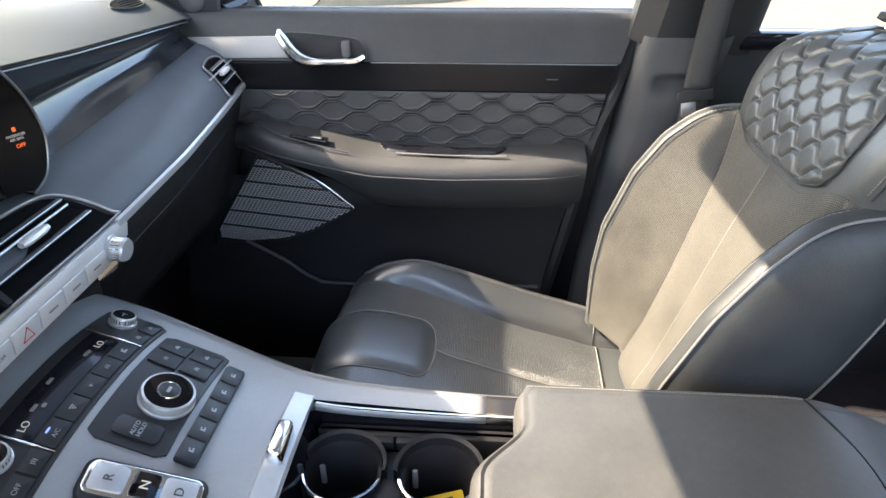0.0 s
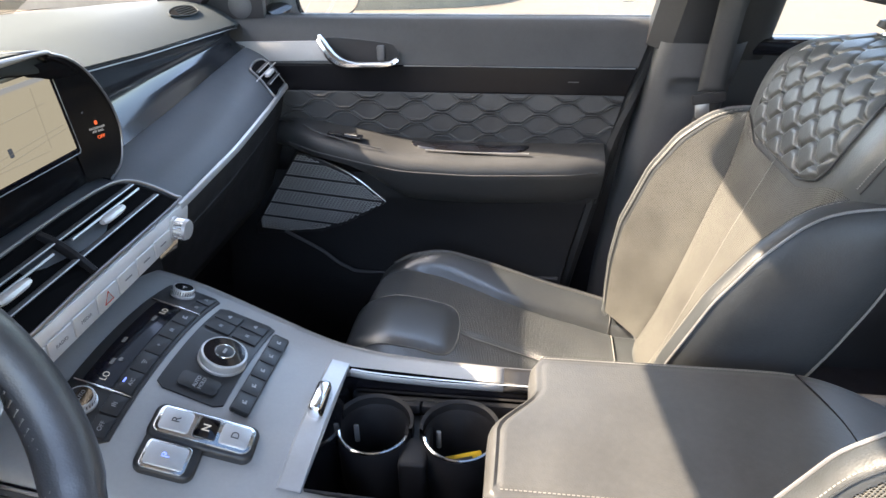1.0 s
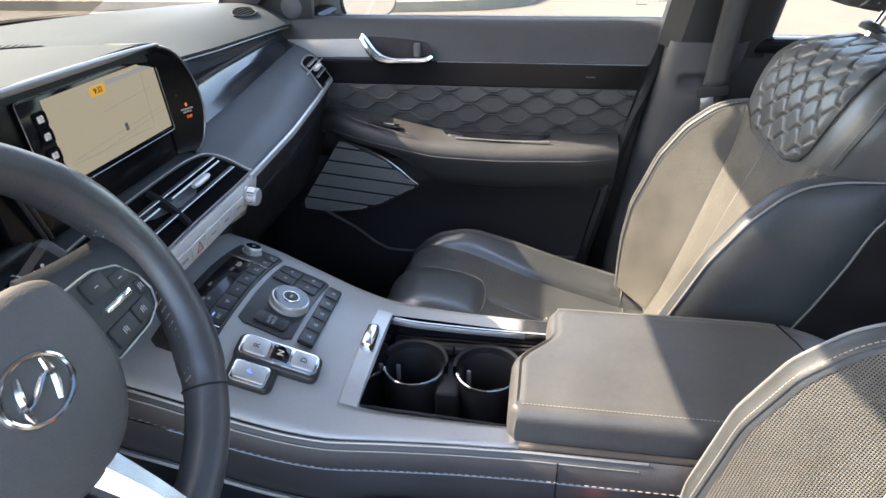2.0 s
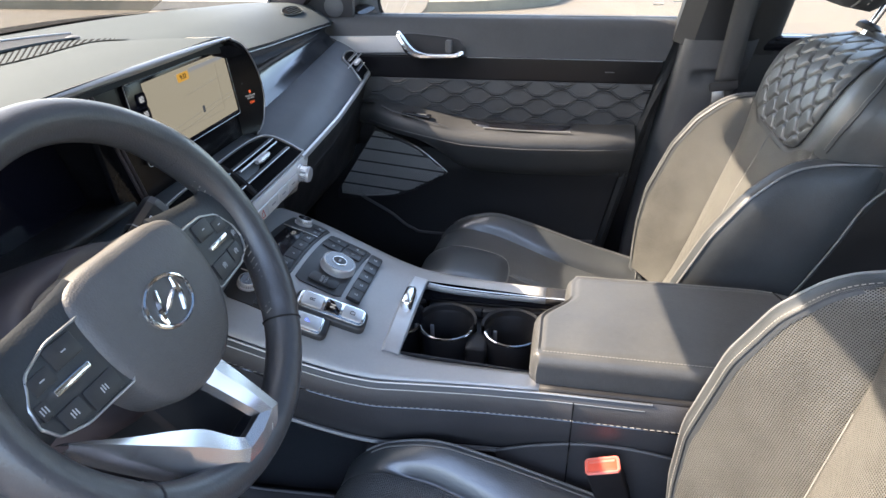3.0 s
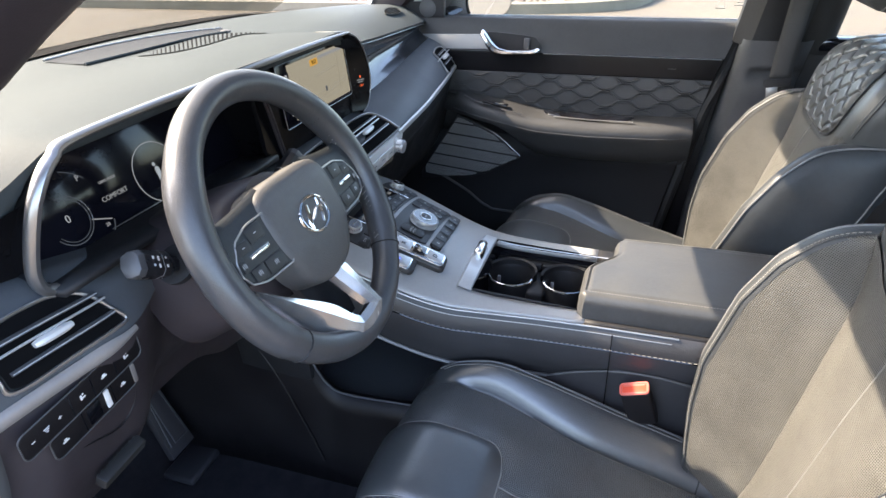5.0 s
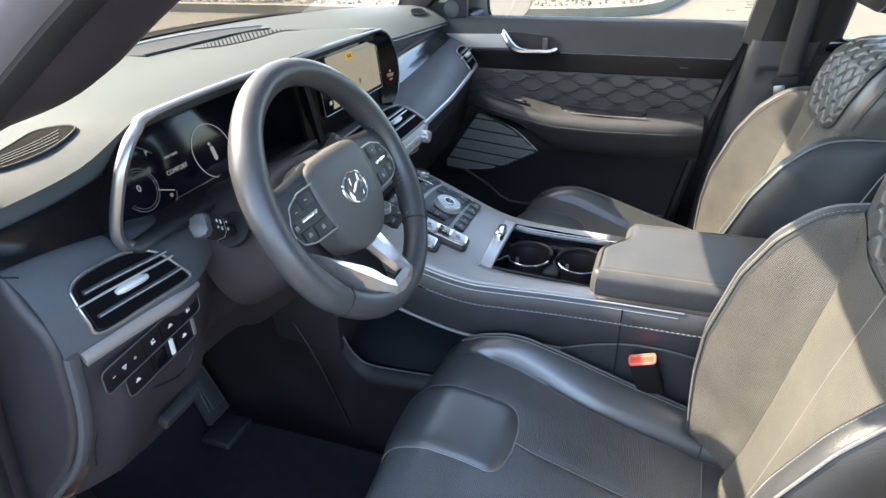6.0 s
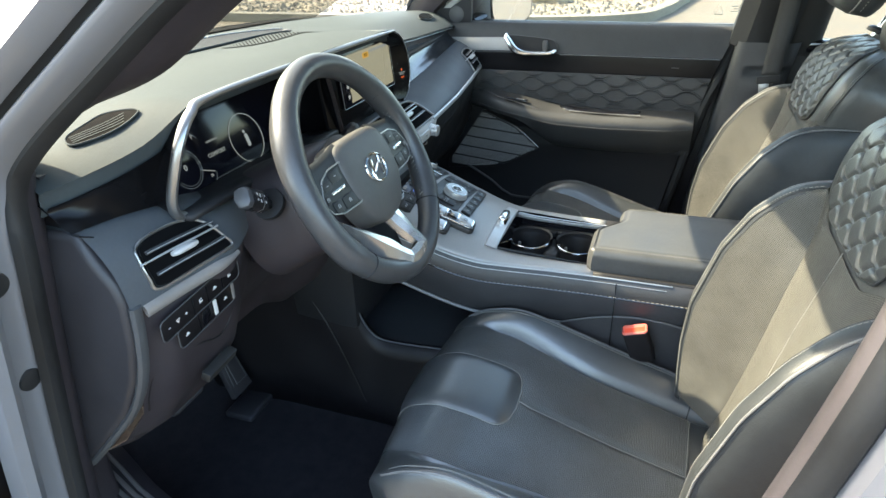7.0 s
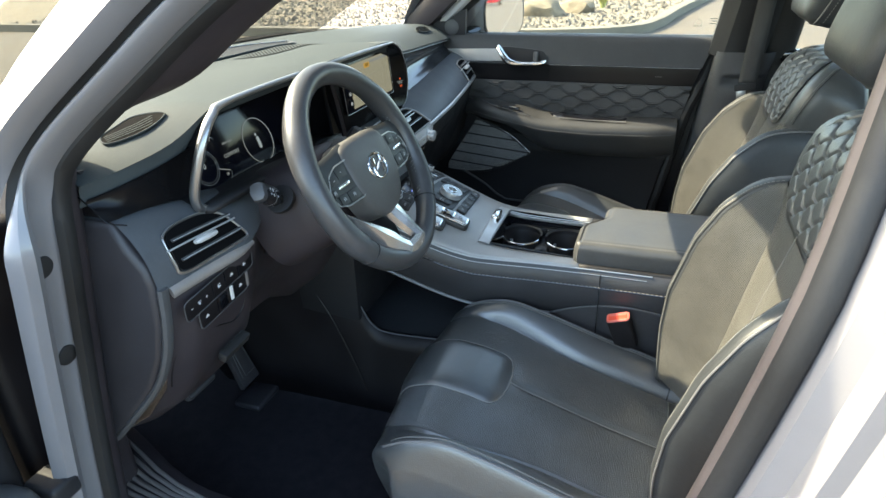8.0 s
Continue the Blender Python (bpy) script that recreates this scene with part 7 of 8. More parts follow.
    part("handle_rim", tube(curve_pts([(x, 0.759, z) for x, z in [(-0.322, 1.129), (-0.19, 1.121), (-0.165, 1.109), (-0.158, 1.092), (-0.172, 1.076), (-0.26, 1.073), (-0.30, 1.092)]], 50, closed=True), 0.0009, 6, closed=True), PLASTIC_G, DOOR)
    # dark rubber down the rear edge of the door, window frame
    part("rear_seal", tube([(rear_x(z) + 0.016, float(np.interp(z, [0.4, 1.0, 1.16], [0.755, 0.765, 0.815])), z) for z in span(0.40, 1.17, 20)], 0.016, 8), RUBBER, DOOR)
    part("window_frame", tube(curve_pts([(0.385, 0.815, 1.14), (0.425, 0.755, 1.36), (0.43, 0.70, 1.50), (0.2, 0.675, 1.575), (-0.05, 0.70, 1.51), (-0.34, 0.765, 1.36), (-0.55, 0.815, 1.20)], 50), 0.018, 8), SATIN, DOOR, "silver grey window frame")
    part("window_seal", tube([(-0.53, 0.822, 1.160), (0.38, 0.815, 1.160)], 0.006, 6), RUBBER, DOOR)
    part("sail_panel", prism([(-0.70, 1.155), (-0.455, 1.160), (-0.452, 1.245), (-0.48, 1.245)], basis((0, 0.812, 0), (1, 0, 0), (0, 0, 1)), 0.016, 0.004), PLASTIC, DOOR, "dark triangular window corner panel")
    part("tweeter_grille", lathe([(0.0, 0.004), (0.022, 0.003), (0.026, 0.0)], basis((-0.505, 0.796, 1.186), (1, 0, 0), (0, 0, 1)), 28), PLASTIC_G, DOOR, "round tweeter grille")
    # Faint grey line on the accent trim.
    part("grey_line", box((0.190, 0.7495, 1.0465), (0.212, 0.751, 1.0482), 0, 1), PLASTIC_G, DOOR)


def curve_2d(pts, n=40):
    return [(p.x, p.y) for p in curve_pts([(x, y, 0) for x, y in pts], n, closed=True)]


passenger_door()


MIRROR_AT = (-0.368, 0.985, 1.212)


def side_mirror():
    m = thing("side_mirror", "silver white door mirror outside the passenger window", "car mirror", at=(-0.45, 0.95, 1.2))
    MX, MY, MZ = MIRROR_AT
    rows = []
    for x, k in ((0.0, 1.0), (-0.03, 1.03), (-0.08, 0.95), (-0.12, 0.7), (-0.14, 0.3)):
        rows.append([Vector((MX + x + 0.055 * k * math.copysign(abs(math.cos(q)) ** 0.6, math.cos(q)), MY + 0.11 * k * math.copysign(abs(math.cos(q)) ** 0.6, math.cos(q)), MZ + 0.085 * k * math.copysign(abs(math.sin(q)) ** 0.6, math.sin(q)))) for q in span(0, 2 * math.pi * 31 / 32, 32)])
    part("housing", grid(rows, close_u=True, cap=True), PAINT, m, smooth=60)
    g = [(0.10 * math.copysign(abs(math.cos(q)) ** 0.6, math.cos(q)), 0.076 * math.copysign(abs(math.sin(q)) ** 0.6, math.sin(q))) for q in span(0, 2 * math.pi * 31 / 32, 32)]
    gm = basis((MX + 0.001, MY, MZ), (0.55, 1, 0), (-0.05, 0, 1))
    part("mirror_bezel", prism([(x * 1.06, y * 1.06) for x, y in g], gm, 0.006, 0.002), PIANO, m)
    part("mirror_glass", prism(g, gm @ Matrix.Translation((0, 0, 0.006)), 0.002), MIRROR, m, "mirror glass", smooth=0)
    part("foot", tube([(-0.47, 0.83, 1.16), (-0.45, 0.88, 1.17), (-0.44, 0.93, 1.19)], 0.03, 10, flat=0.5), PIANO, m)


side_mirror()


def window_marks():
    """Faint etched marks in the lower rear corner of the passenger window."""
    w = bpy.data.objects["window_2"]
    m = basis((0.300, 0.8095, 1.200), (1, 0, 0), (0, -0.28, 1))
    part("etched_mark", tube([m @ Vector(p) for p in ((-0.012, 0, 0), (0.012, 0, 0), (0.0, 0.022, 0))], 0.0008, 5, closed=True), ICON, w)
    for k, (x, wd) in enumerate(((0.0, 0.024), (0.047, 0.030), (0.047, 0.018), (0.047, 0.030))):
        part("etched_bar", prism(rounded(wd, 0.0022, 0.0006, 2), m @ Matrix.Translation((x, -0.005 + 0.008 * (k if k else 0.0), 0)), 0.0004), ICON, w, smooth=0)


window_marks()


def front_belt():
    b = thing("seat_belt", "grey seat belt hanging beside the passenger pillar", "seat belt", at=(0.46, 0.70, 0.5))
    pts = curve_pts([(0.478, 0.655, 1.50), (0.468, 0.672, 1.30), (0.458, 0.682, 1.12), (0.455, 0.686, 1.05)], 16)
    rows = [[p + Vector((s * 0.024, 0.004 * abs(s), 0)) for s in span(-1, 1, 5)] for p in pts]
    solid(part("webbing", grid(rows), BELT, b), 0.002)
    m = basis((0.450, 0.676, 1.040), (1, 0, 0.15), (0, 0.1, 1))
    part("latch_plate", prism(rounded(0.062, 0.020, 0.005, 4), m, 0.006, 0.002), PLASTIC, b, "dark latch plate")
    part("latch_tongue", prism(rounded(0.026, 0.030, 0.004, 3, -0.012, -0.022), m, 0.003, 0.001), HOOD_TRIM, b, "steel latch tongue")
    pts = curve_pts([(0.455, 0.69, 1.03), (0.45, 0.70, 0.85), (0.44, 0.71, 0.60)], 12)
    rows = [[p + Vector((s * 0.022, 0.003 * abs(s), 0)) for s in span(-1, 1, 5)] for p in pts]
    solid(part("webbing", grid(rows), BELT, b), 0.002)


front_belt()
# ---- front seats ----
def recline(low, high):
    """Set the line of the backrest that is built next."""
    global SP0, SP1, SB, SUP, SFW
    SP0, SP1 = Vector(low), Vector(high)
    SB = SP1 - SP0
    SUP = SB.normalized()
    SFW = Vector((-SUP.z, 0, SUP.x))


# wings of the backrest by height: half width and forward reach of the crest
WING = soft_table([(0.0, 0.196, 0.020), (0.08, 0.210, 0.042), (0.16, 0.221, 0.062), (0.28, 0.233, 0.082), (0.46, 0.240, 0.086), (0.58, 0.238, 0.072), (0.66, 0.230, 0.048), (0.70, 0.224, 0.026), (0.74, 0.216, -0.020), (0.775, 0.207, -0.085), (0.80, 0.200, -0.12)], 0.02)
# crease between the centre and the wings: half width
CREASE = soft_table([(0.0, 0.112), (0.25, 0.124), (0.50, 0.150), (0.60, 0.168), (0.70, 0.180), (0.80, 0.184)], 0.03)
# front line of the centre
SPINE = soft_table([(0.0, -0.034), (0.12, -0.034), (0.30, -0.022), (0.50, -0.006), (0.69, 0.004), (0.80, 0.012), (0.88, 0.010), (0.94, -0.006), (0.975, -0.028), (1.0, -0.055)], 0.02)
# half width of the shoulder yoke
YOKE = soft_table([(0.60, 0.184), (0.70, 0.198), (0.76, 0.212), (0.82, 0.220), (0.87, 0.221), (0.91, 0.208), (0.94, 0.188), (0.97, 0.152), (1.0, 0.105)], 0.015)
# half width of the quilted insert
INSERT = soft_table([(0.690, 0.070), (0.700, 0.100), (0.715, 0.126), (0.745, 0.140), (0.79, 0.147), (0.86, 0.149), (0.90, 0.144), (0.94, 0.130), (0.97, 0.108), (1.0, 0.080)], 0.006)


def at_back(u, v, f):
    return SP0 + SB * v + Vector((0, u, 0)) + SFW * f


def centre_front(u, v):
    a = abs(u)
    k = 0.012 - 0.014 * smooth01(0.56, 0.74, v)
    fold = 0.007 * math.sin(math.pi * min(1.0, a / CREASE(v)[0])) * smooth01(0.70, 0.60, v)
    edge = 0.020 * smooth01(-0.040, 0.0, a - YOKE(max(v, 0.6))[0]) ** 2 * smooth01(0.62, 0.72, v)
    pinch = 0.008 * math.exp(-(((CREASE(v)[0] - a) / 0.010) ** 2)) * smooth01(0.74, 0.62, v)
    return SPINE(v)[0] - k * (a / 0.15) ** 2.2 + fold - edge - pinch


def wing_front(p, v):
    """From the crease, p = 0, to the stitched seam of the crest, p = 1."""
    w, b = WING(v)
    u0 = CREASE(v)[0]
    f0 = centre_front(u0, v) - 0.009
    us, fs = w - 0.024, b - 0.003
    q = p ** 1.3
    return u0 + (us - u0) * p, f0 + (fs - f0) * q * (1.22 - 0.22 * q) + 0.010 * smooth01(0.0, 0.16, p) * (1 - p)


def cushion_profile(q):
    """Side profile of a cushion, q from 0 at the back of the top, over the nose, to 1 under it."""
    f = CPROF(q)
    return f[0], f[1]


CPROF = soft_table([(0.0, 0.40, 0.556), (0.10, 0.31, 0.556), (0.25, 0.17, 0.594), (0.42, 0.03, 0.640), (0.55, -0.07, 0.668), (0.64, -0.132, 0.676), (0.72, -0.180, 0.660), (0.78, -0.203, 0.625), (0.86, -0.205, 0.560), (0.93, -0.185, 0.49), (1.0, -0.15, 0.43)], 0.03)


def bolster_seam(q):
    """Where the centre of a cushion meets its side bolsters."""
    return 0.66 + 0.10 * smooth01(0.30, 0.56, q)


def cushion(t, q, lift=0.0):
    x, z = cushion_profile(q)
    x2, z2 = cushion_profile(min(1, q + 0.01))
    x1, z1 = cushion_profile(max(0, q - 0.01))
    n = Vector((-(z1 - z2), 0, x1 - x2)).normalized()
    a = abs(t)
    w = 0.262 - 0.045 * smooth01(0.66, 0.95, q) - 0.012 * smooth01(0.2, 0.0, q)
    b = bolster_seam(q)
    rise = 0.040 * smooth01(0.72, 0.50, q)
    up = rise * math.sin(math.pi / 2 * min(1.0, max(0.0, (a - b + 0.02) / (0.93 - b)))) - (0.05 + rise) * smooth01(0.90, 1.03, a) ** 1.5
    groove = 0.014 * math.exp(-(((a - b) / 0.024) ** 2)) * smooth01(0.66, 0.56, q)
    mid = 0.005 * math.exp(-((t / 0.025) ** 2)) * smooth01(0.47, 0.42, q)
    crown = 0.010 * math.cos(min(1, a / b) * math.pi / 2)
    return Vector((x, t * w, z)) + n * (up - groove - mid + crown + lift)


def seat(y0, label):
    s = thing("front_seat", label, "car seat", group="front seats", at=(0.15, y0, FLOOR_Z))
    Y = Vector((0, y0, 0))

    def mk(name, rows, mat, lab="", sm=70, **k):
        return part(name, grid([[p + Y for p in r] for r in rows], **k), mat, s, lab, smooth=sm)

    # core of the backrest: centre, yoke, sides and rear shell in one closed body
    rows = []
    for v in span(0, 1, 60):
        w = YOKE(max(v, 0.6))[0] * (1.0 if v > 0.6 else 0.97)
        row = []
        for k in span(-1, 1, 41):
            u = k * (w - 0.010)
            row.append(at_back(u, v, centre_front(u, v) - 0.003))
        e = centre_front(w - 0.010, v)
        back = -0.135 + 0.045 * smooth01(0.80, 1.0, v)
        row += [at_back(w - 0.004, v, e - 0.010), at_back(w, v, e - 0.024), at_back(w + 0.002, v, (e + back) / 2), at_back(w - 0.006, v, back + 0.012)]
        row += [at_back(u * w, v, back - 0.012 * (1 - u * u)) for u in span(0.93, -0.93, 12)]
        row += [at_back(-w + 0.006, v, back + 0.012), at_back(-w - 0.002, v, (e + back) / 2), at_back(-w, v, e - 0.024), at_back(-w + 0.004, v, e - 0.010)]
        rows.append(row)
    cen = sum(rows[-1], Vector()) / len(rows[-1])
    rows += [[p.lerp(cen, 0.12) + SUP * 0.007 for p in rows[-1]], [p.lerp(cen, 0.4) + SUP * 0.012 for p in rows[-1]], [p.lerp(cen, 0.8) + SUP * 0.013 for p in rows[-1]]]
    mk("backrest", rows, LEATHER_BACK, "smooth dark leather backrest and shoulder yoke", close_u=True, cap=True)
    # perforated centre up to the quilted insert
    rows = []
    for k in span(0, 1, 46):
        row = []
        for a in span(-1, 1, 41):
            v = 0.015 + (0.678 - 0.015 + 0.05 * smooth01(0.45, 1.0, abs(a))) * k
            u = a * (CREASE(v)[0] + 0.004)
            row.append(at_back(u, v, centre_front(u, v)))
        rows.append(row)
    br = mk("perforated_panel", rows, PERF, "dark perforated leather centre panel")
    uv_rows(br, 41)
    part("seam", tube([at_back(0, v, centre_front(0, v) + 0.0004) + Y for v in span(0.03, 0.685, 40)], 0.0009, 5), SEAM, s)
    for sg in (-1, 1):
        # wing: perforated face, smooth crest band, outer flank
        rows = []
        for v in span(0.012, 0.735, 50):
            rows.append([at_back(sg * u, v, f) for u, f in (wing_front(p, v) for p in span(0, 1, 16))])
        wf = mk("wing_face", rows, PERF, "dark perforated leather wing of the backrest")
        uv_rows(wf, 16)
        rows = []
        for v in span(0.0, 0.80, 56):
            w, b = WING(v)
            us, fs = wing_front(1.0, v)
            row = [(us - 0.004, fs - 0.006), (us, fs + 0.0006)]
            row += [(us + (w + 0.002 - us) * p, fs + (b - 0.003 - fs) * p + 0.0045 * math.sin(math.pi * (0.12 + 0.80 * p))) for p in span(0.12, 1, 6)]
            low = min(-0.085, b - 0.01)
            row += [(w + 0.007, b - 0.009), (w + 0.012 * smooth01(0.8, 0.7, v), b + (low - b) * 0.22), (w + 0.015 * smooth01(0.8, 0.7, v), b + (low - b) * 0.5), (w + 0.010 * smooth01(0.8, 0.7, v), b + (low - b) * 0.8), (w - 0.002, low - 0.012), (w - 0.030, low - 0.035)]
            rows.append([at_back(sg * u, v, f) for u, f in row])
        mk("side_bolster", rows, LEATHER, "smooth dark leather bolster")
        line = [at_back(sg * (WING(v)[0] + 0.005), v, WING(v)[1] - 0.003) + Y for v in span(0.02, 0.775, 60)]
        part("piping", tube(line, 0.0018, 6), PIPING, s, "pale grey piping")
        line = [at_back(sg * u, v, f + 0.0012) + Y for v in span(0.03, 0.725, 46) for u, f in [wing_front(1.0, v)]]
        part("seam", tube(line, 0.0011, 5), LEATHER, s)
        line = [at_back(sg * u, v, f + 0.0006) + Y for v in span(0.03, 0.51, 36) for u, f in [(CREASE(v)[0] + 0.002, centre_front(CREASE(v)[0], v) + 0.0006)]]
        part("seam", tube(line, 0.0015, 5), SEAM, s)
        # stitches beside the crest seam
        runs = []
        for k in range(105):
            v = 0.035 + 0.685 * k / 105
            ends = []
            for q in (v, v + 0.0042):
                u, f = wing_front(1.0, q)
                ends.append(at_back(sg * (u + 0.0042), q, f + 0.0032) + Y)
            runs.append(tube(ends, 0.0007, 4))
        part("stitching", join_bm(*runs), THREAD, s, smooth=0)
        # stitched edge of the yoke and the rear shell's seam
        line = [at_back(sg * (YOKE(v)[0] - 0.007), v, centre_front(YOKE(v)[0] - 0.010, v) - 0.004) + Y for v in span(0.745, 0.97, 30)]
        part("seam", tube(line, 0.0011, 5), PLASTIC, s)
        for k in range(40):
            v = 0.75 + 0.21 * k / 40
            part("stitch", tube([at_back(sg * (YOKE(q)[0] - 0.012), q, centre_front(YOKE(q)[0] - 0.012, q) - 0.0015) + Y for q in (v, v + 0.0034)], 0.0008, 4), SEAM, s, smooth=0)
        line = [at_back(sg * (WING(min(v, 0.72))[0] - 0.001), v, -0.097 - 0.02 * smooth01(0.66, 0.76, v)) + Y for v in span(0.02, 0.74, 24)]
        part("seam", tube(line, 0.0020, 5), SEAM, s)
    # quilted insert
    rows = []
    nx, nz = 110, 120
    for j in range(nz + 1):
        k = j / nz
        v = 0.690 + 0.310 * k
        hw = INSERT(v)[0]
        row = []
        for i in range(nx + 1):
            t = -1 + 2 * i / nx
            u = t * hw
            e = min(1.0, (1 - abs(t)) * hw / 0.010) * min(1.0, (v - 0.690) * SB.length / 0.008)
            e = math.sin(math.pi / 2 * max(0.0, e))
            q = quilt(u, v * SB.length + 0.006, 0.066, 0.0245)
            row.append(at_back(u, v, centre_front(u, v) - 0.0015 + e * (0.0035 + 0.0062 * q)))
        rows.append(row)
    mk("quilted_insert", rows, LEATHER_BACK, "quilted dark leather insert", sm=80)
    edge = [at_back(sg_ * (INSERT(v)[0] + 0.002), v, centre_front(INSERT(v)[0], v) + 0.0002) + Y for sg_, v in [(-1, v) for v in span(0.985, 0.691, 40)] + [(1, v) for v in span(0.691, 0.985, 40)]]
    part("insert_piping", tube(edge, 0.0016, 6), LEATHER, s)
    # cushion
    def column(k, q):
        a, b = abs(k), bolster_seam(q)
        return math.copysign(a / 0.6 * b if a < 0.6 else b + (a - 0.6) / 0.4 * (1 - b), k)

    rows = [[cushion(column(k, q), q) for k in span(-1, 1, 161)] for q in span(0, 1, 110)]
    for r in rows:
        a, b = r[160], r[0]
        base = [Vector((p.x * 0.9 + 0.02, p.y * 0.93, 0.40)) for p in r[::16]][::-1]
        r.extend([Vector((a.x, a.y * 0.99, min(a.z - 0.02, 0.50))), *base, Vector((b.x, b.y * 0.99, min(b.z - 0.02, 0.50)))])
    mk("seat", rows, CUSHION_LEATHER, "dark leather seat cushion", close_u=True, cap=True)
    rows = [[cushion(k * (bolster_seam(q) - 0.035), q, 0.0016) for k in span(-1, 1, 61)] for q in span(0.105, 0.80, 80)]
    cu = mk("perforated_panel", rows, PERF_SEAT, "dark perforated leather cushion panel")
    uv_rows(cu, 61)
    for sg in (-1, 1):
        line = [cushion(sg * 0.925, q, 0.001) + Y for q in span(0.03, 0.70, 50)]
        part("piping", tube(line, 0.0024, 6), PIPING, s)
        line = [cushion(sg * 0.885, q, 0.0006) + Y for q in span(0.03, 0.68, 50)]
        part("seam", tube(line, 0.0010, 5), SEAM, s)
        line = [cushion(sg * (bolster_seam(q) - 0.012), q, 0.0035) + Y for q in span(0.105, 0.52, 40)]
        part("seam", tube(line, 0.0014, 5), SEAM, s)
        # joint of the bolster with the rear of the cushion
        line = [cushion(sg * a, 0.105, 0.0012) + Y for a in span(bolster_seam(0.1) - 0.02, 0.93, 12)]
        part("seam", tube(line, 0.0014, 5), LEATHER, s)
    line = [cushion(t, 0.100 + 0.012 * (1 - abs(t) / 0.66), 0.003) + Y for t in span(-0.65, 0.65, 24)]
    part("seam", tube(line, 0.0014, 5), SEAM, s)
    line = [cushion(0.0, q, 0.0022) + Y for q in span(0.11, 0.462, 36)]
    part("seam", tube(line, 0.0013, 5), SEAM, s)

    # front pad
    def pw(q):
        return 0.30 * max(0.0, 1 - (1 - min(1.0, max(0.0, q - 0.462) / 0.055)) ** 3.2) ** 0.45

    rows = []
    for q in [0.4625, 0.465, 0.47, 0.476, 0.484] + span(0.495, 0.80, 30):
        w = pw(q)
        k = smooth01(0.46, 0.50, q) * smooth01(0.80, 0.74, q)
        rows.append([cushion(u * w, q, 0.0024 + 0.0085 * k * (1 - abs(u) ** 7)) for u in [math.sin(c * math.pi / 2) for c in span(-1, 1, 41)]])
    mk("thigh_pad", rows, CUSHION_LEATHER, "raised leather pad at the cushion front")
    edge = [cushion(-pw(q) * 1.01, q, 0.0024) + Y for q in span(0.79, 0.463, 40)] + [cushion(pw(q) * 1.01, q, 0.0024) + Y for q in span(0.463, 0.79, 40)]
    part("pad_seam", tube(edge, 0.0015, 5), SEAM, s)
    # side shields, base, rails
    for sg in (-1, 1):
        part("side_shield", box((-0.10, y0 + sg * 0.225 - 0.012, 0.40), (0.42, y0 + sg * 0.225 + 0.012, 0.53), 0.011, 3), PLASTIC, s)
        part("rail", box((-0.20, y0 + sg * 0.19 - 0.015, FLOOR_Z + 0.002), (0.45, y0 + sg * 0.19 + 0.015, 0.40), 0.004), PLASTIC, s)
    # headrest on two posts
    hc = SP1 + SUP * 0.120 + SFW * 0.050 + Y
    rows = []
    for v in span(-1, 1, 25):
        k = max((1 - abs(v) ** 4.0) ** 0.25 if abs(v) < 1 else 0.02, 0.05)
        ww = 0.132 * (0.96 + 0.04 * v) * (0.62 + 0.38 * k)
        dd = 0.052 * k
        rows.append([hc + SUP * (0.098 * v) + Vector((0, ww * math.copysign(abs(math.cos(a)) ** 0.6, math.cos(a)), 0)) + SFW * (dd * math.copysign(abs(math.sin(a)) ** 0.7, math.sin(a)) + 0.012 * (math.cos(a) ** 2)) for a in span(0, 2 * math.pi * 47 / 48, 48)])
    hr = part("headrest", grid(rows, close_u=True, cap=True), LEATHER, s, "smooth dark leather headrest", smooth=70)
    for sg in (-1, 1):
        line = [hc + SUP * (0.098 * v) + Vector((0, sg * 0.1335 * (0.96 + 0.04 * v) * (0.62 + 0.38 * (1 - abs(v) ** 4) ** 0.25), 0)) + SFW * 0.010 for v in span(-0.97, 0.97, 24)]
        part("headrest_piping", tube(line, 0.0016, 6), PIPING, hr)
        for k in range(26):
            v = -0.86 + 1.7 * k / 26
            st = [hc + SUP * (0.098 * q) + Vector((0, sg * 0.1332 * (0.96 + 0.04 * q) * (0.62 + 0.38 * (1 - abs(q) ** 4) ** 0.25), 0)) + SFW * -0.004 for q in (v, v + 0.03)]
            part("stitch", tube(st, 0.0009, 4), THREAD, hr, smooth=0)
        base = SP1 + Y + Vector((0, sg * 0.062, 0)) + SFW * -0.055 + SUP * -0.012
        part("post", tube([base - SUP * 0.02, base + SUP * 0.11], 0.0068, 12), CHROME, s, "chrome headrest post")
        part("post_collar", lathe([(0.022, 0.0), (0.022, 0.008), (0.015, 0.014), (0.008, 0.0145)], basis(base + SUP * 0.020, (0, 1, 0), SFW), 20), PLASTIC, s)
    return s


recline((0.296, 0, 0.595), (0.508, 0, 1.230))
seat(-0.41, "dark leather driver seat with quilted shoulder insert and grey piping")
recline((0.308, 0, 0.595), (0.570, 0, 1.212))
seat(0.40, "dark leather passenger seat with quilted shoulder insert beside the door")
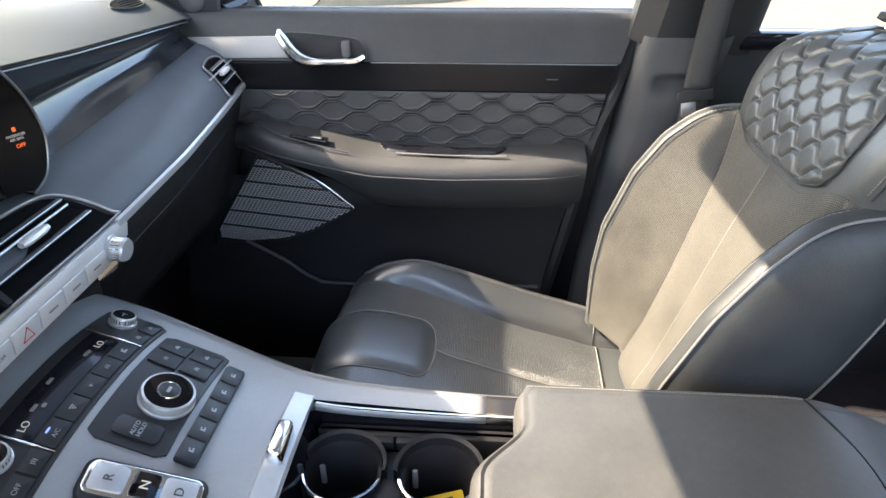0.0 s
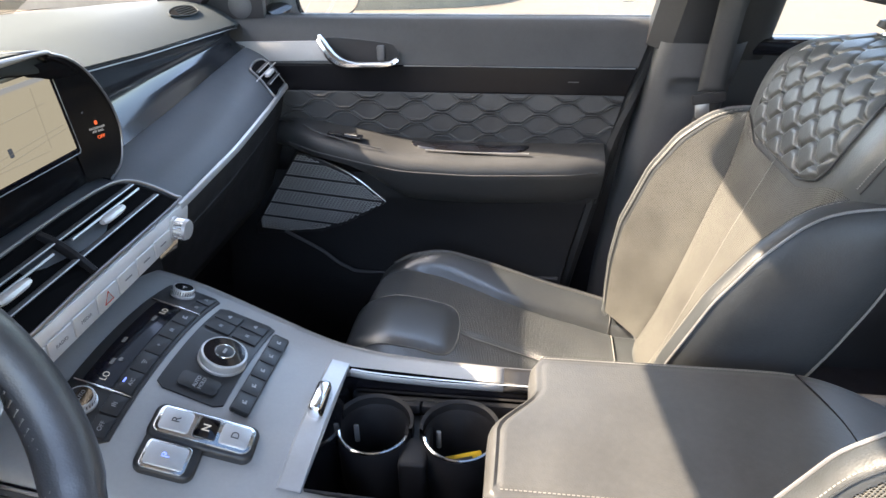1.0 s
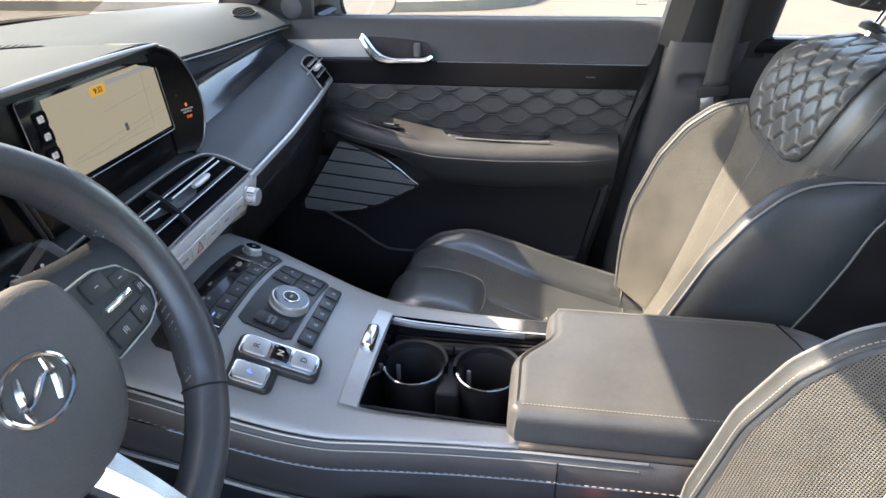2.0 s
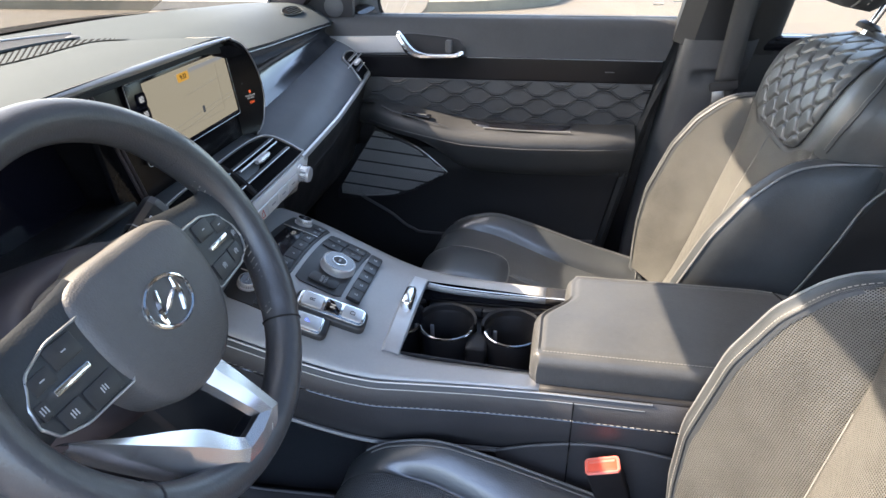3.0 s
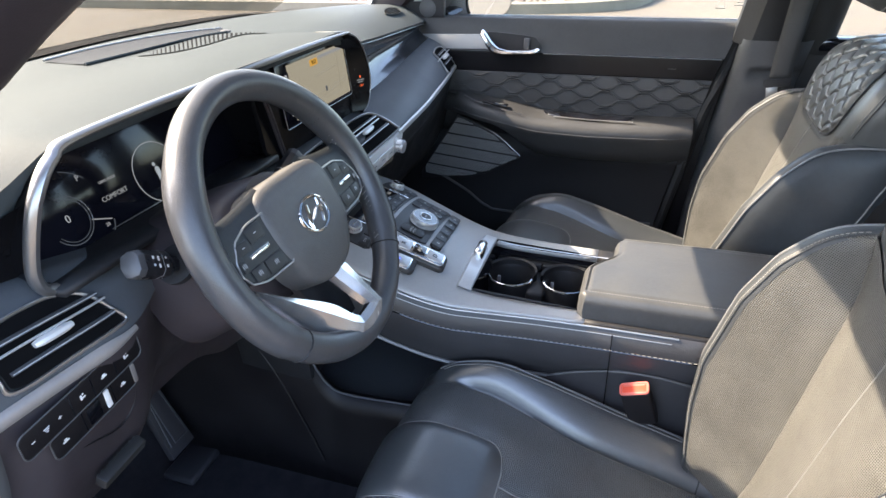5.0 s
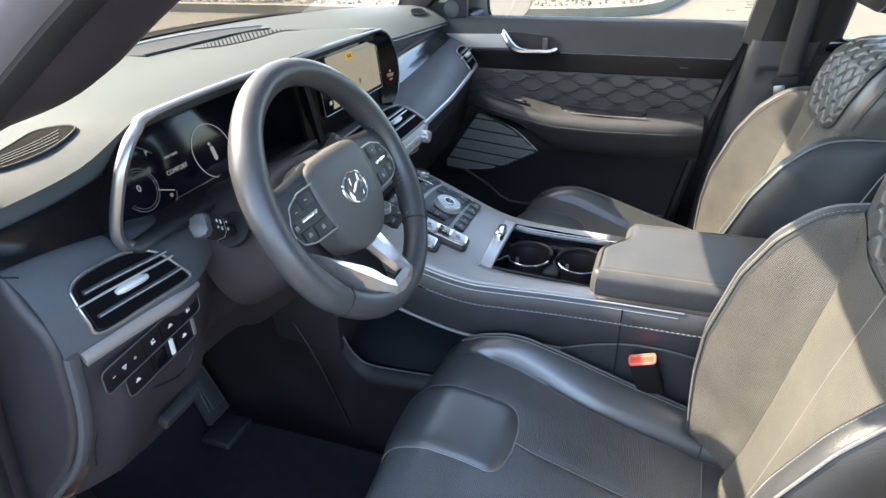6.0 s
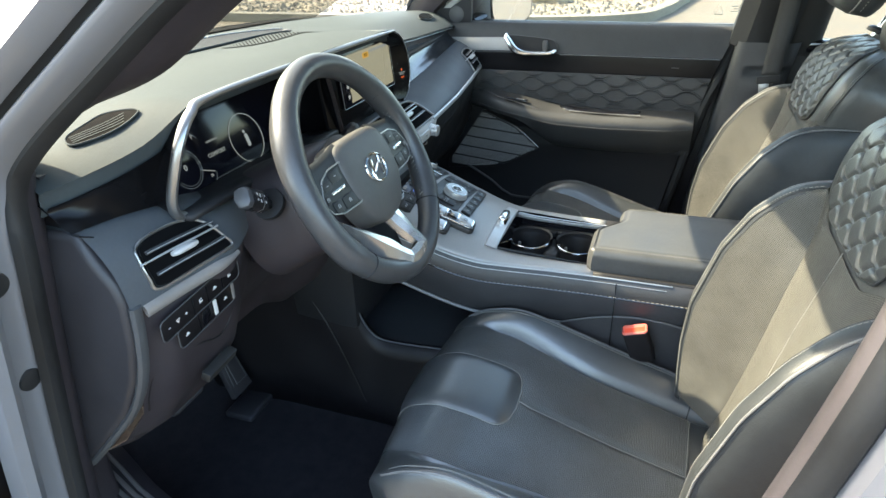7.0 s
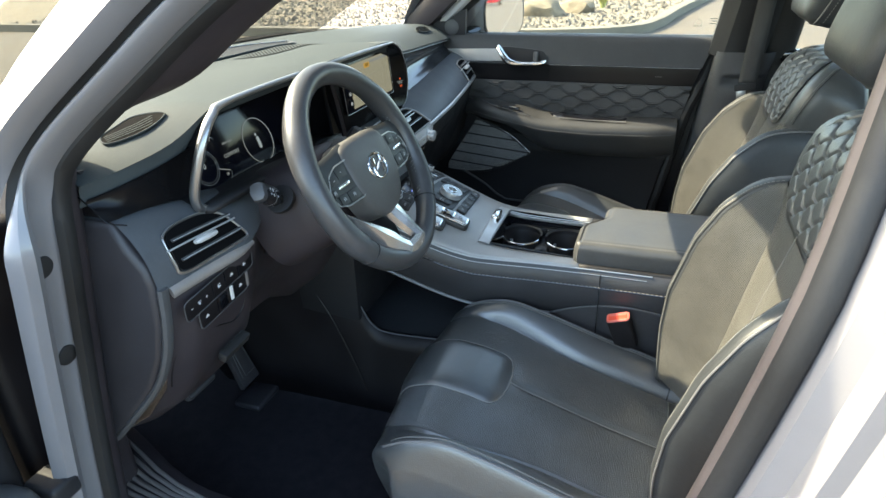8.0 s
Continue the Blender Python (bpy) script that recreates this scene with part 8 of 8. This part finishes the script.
# ---- inner mirror ----
def inner_mirror():
    m = thing("rear_view_mirror", "dark rear view mirror hanging under the roof", "car mirror", at=(-0.33, -0.02, 1.46))
    mm = basis((-0.345, 0.020, 1.458), (-0.10, 1, 0), (-0.15, 0, 1))
    part("housing", prism(rounded(0.29, 0.090, 0.038, 6), mm @ Matrix.Translation((0, 0, -0.03)), 0.034, 0.008, 3), PLASTIC, m)
    part("mirror_glass", prism(rounded(0.245, 0.066, 0.025, 6), mm @ Matrix.Translation((0, 0, 0.0042)), 0.002), MIRROR, m, smooth=0)
    part("stem", tube([(-0.37, -0.01, 1.48), (-0.45, 0.0, 1.50)], 0.014), PLASTIC, m)
    # Out of view; cover made oversize to carry the armrest's shade rearward.
    part("sensor_shade_cover", box((-0.06, -0.12, -0.030), (0.15, 0.15, 0.005), 0.015, 3, pose(-0.36, 0.0, 1.535, 0, -30.6, 0)), PLASTIC, m)


inner_mirror()


# ---- open driver door ----
def driver_door():
    d = thing("driver_door", "open driver door with dark trim and armrest", "car door", at=(-0.60, -0.93, 0.4))
    M = basis((-0.615, -0.925, 0), (0.08, -1, 0), (0, 0, 1))

    def slab(name, u0, u1, z0, z1, w0, w1, mat, r, label=""):
        return part(name, box((u0, z0, -w1), (u1, z1, -w0), r, 3, M), mat, d, label)

    slab("door_skin", -0.02, 1.05, 0.36, 1.12, -0.16, -0.10, PAINT, 0.02, "silver white outer skin")
    slab("door_trim", 0.0, 1.02, 0.40, 1.05, -0.10, -0.02, PLASTIC, 0.03, "dark door trim")
    slab("belt_trim", 0.0, 1.02, 0.98, 1.13, -0.10, 0.0, PIANO, 0.02, "gloss black belt trim")
    arm = slab("door_armrest", 0.03, 0.85, 0.66, 0.76, -0.05, 0.05, LEATHER_ARM, 0.035, "dark leather door armrest")
    part("switch_plate", box((0.10, 0.755, -0.035), (0.32, 0.766, 0.02), 0.004, 2, M), SATIN, arm, "satin silver switch plate")
    part("check_strap", box((-0.64, -0.945, 0.685), (-0.575, -0.895, 0.722), 0.008, 3), PLASTIC, d, "black door check strap")


driver_door()


# ---- parked car seen in the door mirror ----
def red_car():
    c = thing("red_car", "dark red car parked behind on the lot", "car", at=(54.0, 17.8, 0))
    M = Matrix.Translation((54.0, 17.8, 0)) @ Matrix.Rotation(radians(18), 4, "Z")
    rows = []
    for x, w, z0, z1 in ((-2.20, 0.62, 0.42, 0.66), (-2.15, 0.78, 0.28, 0.82), (-1.9, 0.88, 0.24, 0.96), (-1.0, 0.92, 0.24, 1.06), (0.2, 0.93, 0.24, 1.08), (1.5, 0.92, 0.24, 1.08), (2.1, 0.88, 0.28, 1.04), (2.25, 0.78, 0.40, 0.95)):
        zc, h = (z0 + z1) / 2, (z1 - z0) / 2
        rows.append([M @ Vector((x, w * math.copysign(abs(math.cos(q)) ** 0.4, math.cos(q)), zc + h * math.copysign(abs(math.sin(q)) ** 0.4, math.sin(q)))) for q in span(0, 2 * math.pi * 31 / 32, 32)])
    part("body", grid(rows, close_u=True, cap=True), CAR_RED, c, smooth=50)
    rows = []
    for z, x0, x1, w in ((1.04, -1.05, 2.05, 0.84), (1.30, -0.62, 1.90, 0.76), (1.56, -0.18, 1.70, 0.66), (1.63, 0.05, 1.50, 0.56)):
        rows.append([M @ Vector((x0 + (x1 - x0) * (0.5 + 0.5 * math.copysign(abs(math.cos(q)) ** 0.35, math.cos(q))), w * math.copysign(abs(math.sin(q)) ** 0.35, math.sin(q)), z)) for q in span(0, 2 * math.pi * 31 / 32, 32)])
    part("cabin_glass", grid(rows, close_u=True, cap=True), PIANO, c, "dark cabin glass", smooth=50)
    part("roof", prism(rounded(1.55, 1.18, 0.25, 5, 0.78, 0), M @ Matrix.Translation((0, 0, 1.615)), 0.04, 0.015), CAR_RED, c)
    part("grille", box((-2.235, -0.45, 0.46), (-2.17, 0.45, 0.68), 0.03, 3, M), PIANO, c, "black front grille")
    for y in (-0.62, 0.62):
        part("headlight", box((-2.19, y - 0.17, 0.68), (-2.03, y + 0.17, 0.82), 0.04, 3, M), CHROME, c, "clear headlight")
        for x in (-1.35, 1.40):
            wm = M @ Matrix.Translation((x, y * 1.38, 0.34)) @ Matrix.Rotation(radians(90), 4, "X")
            wh = part("wheel", lathe([(0.20, -0.10), (0.33, -0.11), (0.345, -0.06), (0.345, 0.06), (0.33, 0.11), (0.20, 0.10)], wm, 28), RUBBER, c)
            part("rim", lathe([(0.0, -0.085), (0.20, -0.09), (0.205, 0.09), (0.0, 0.085)], wm, 20), SATIN, wh)


red_car()
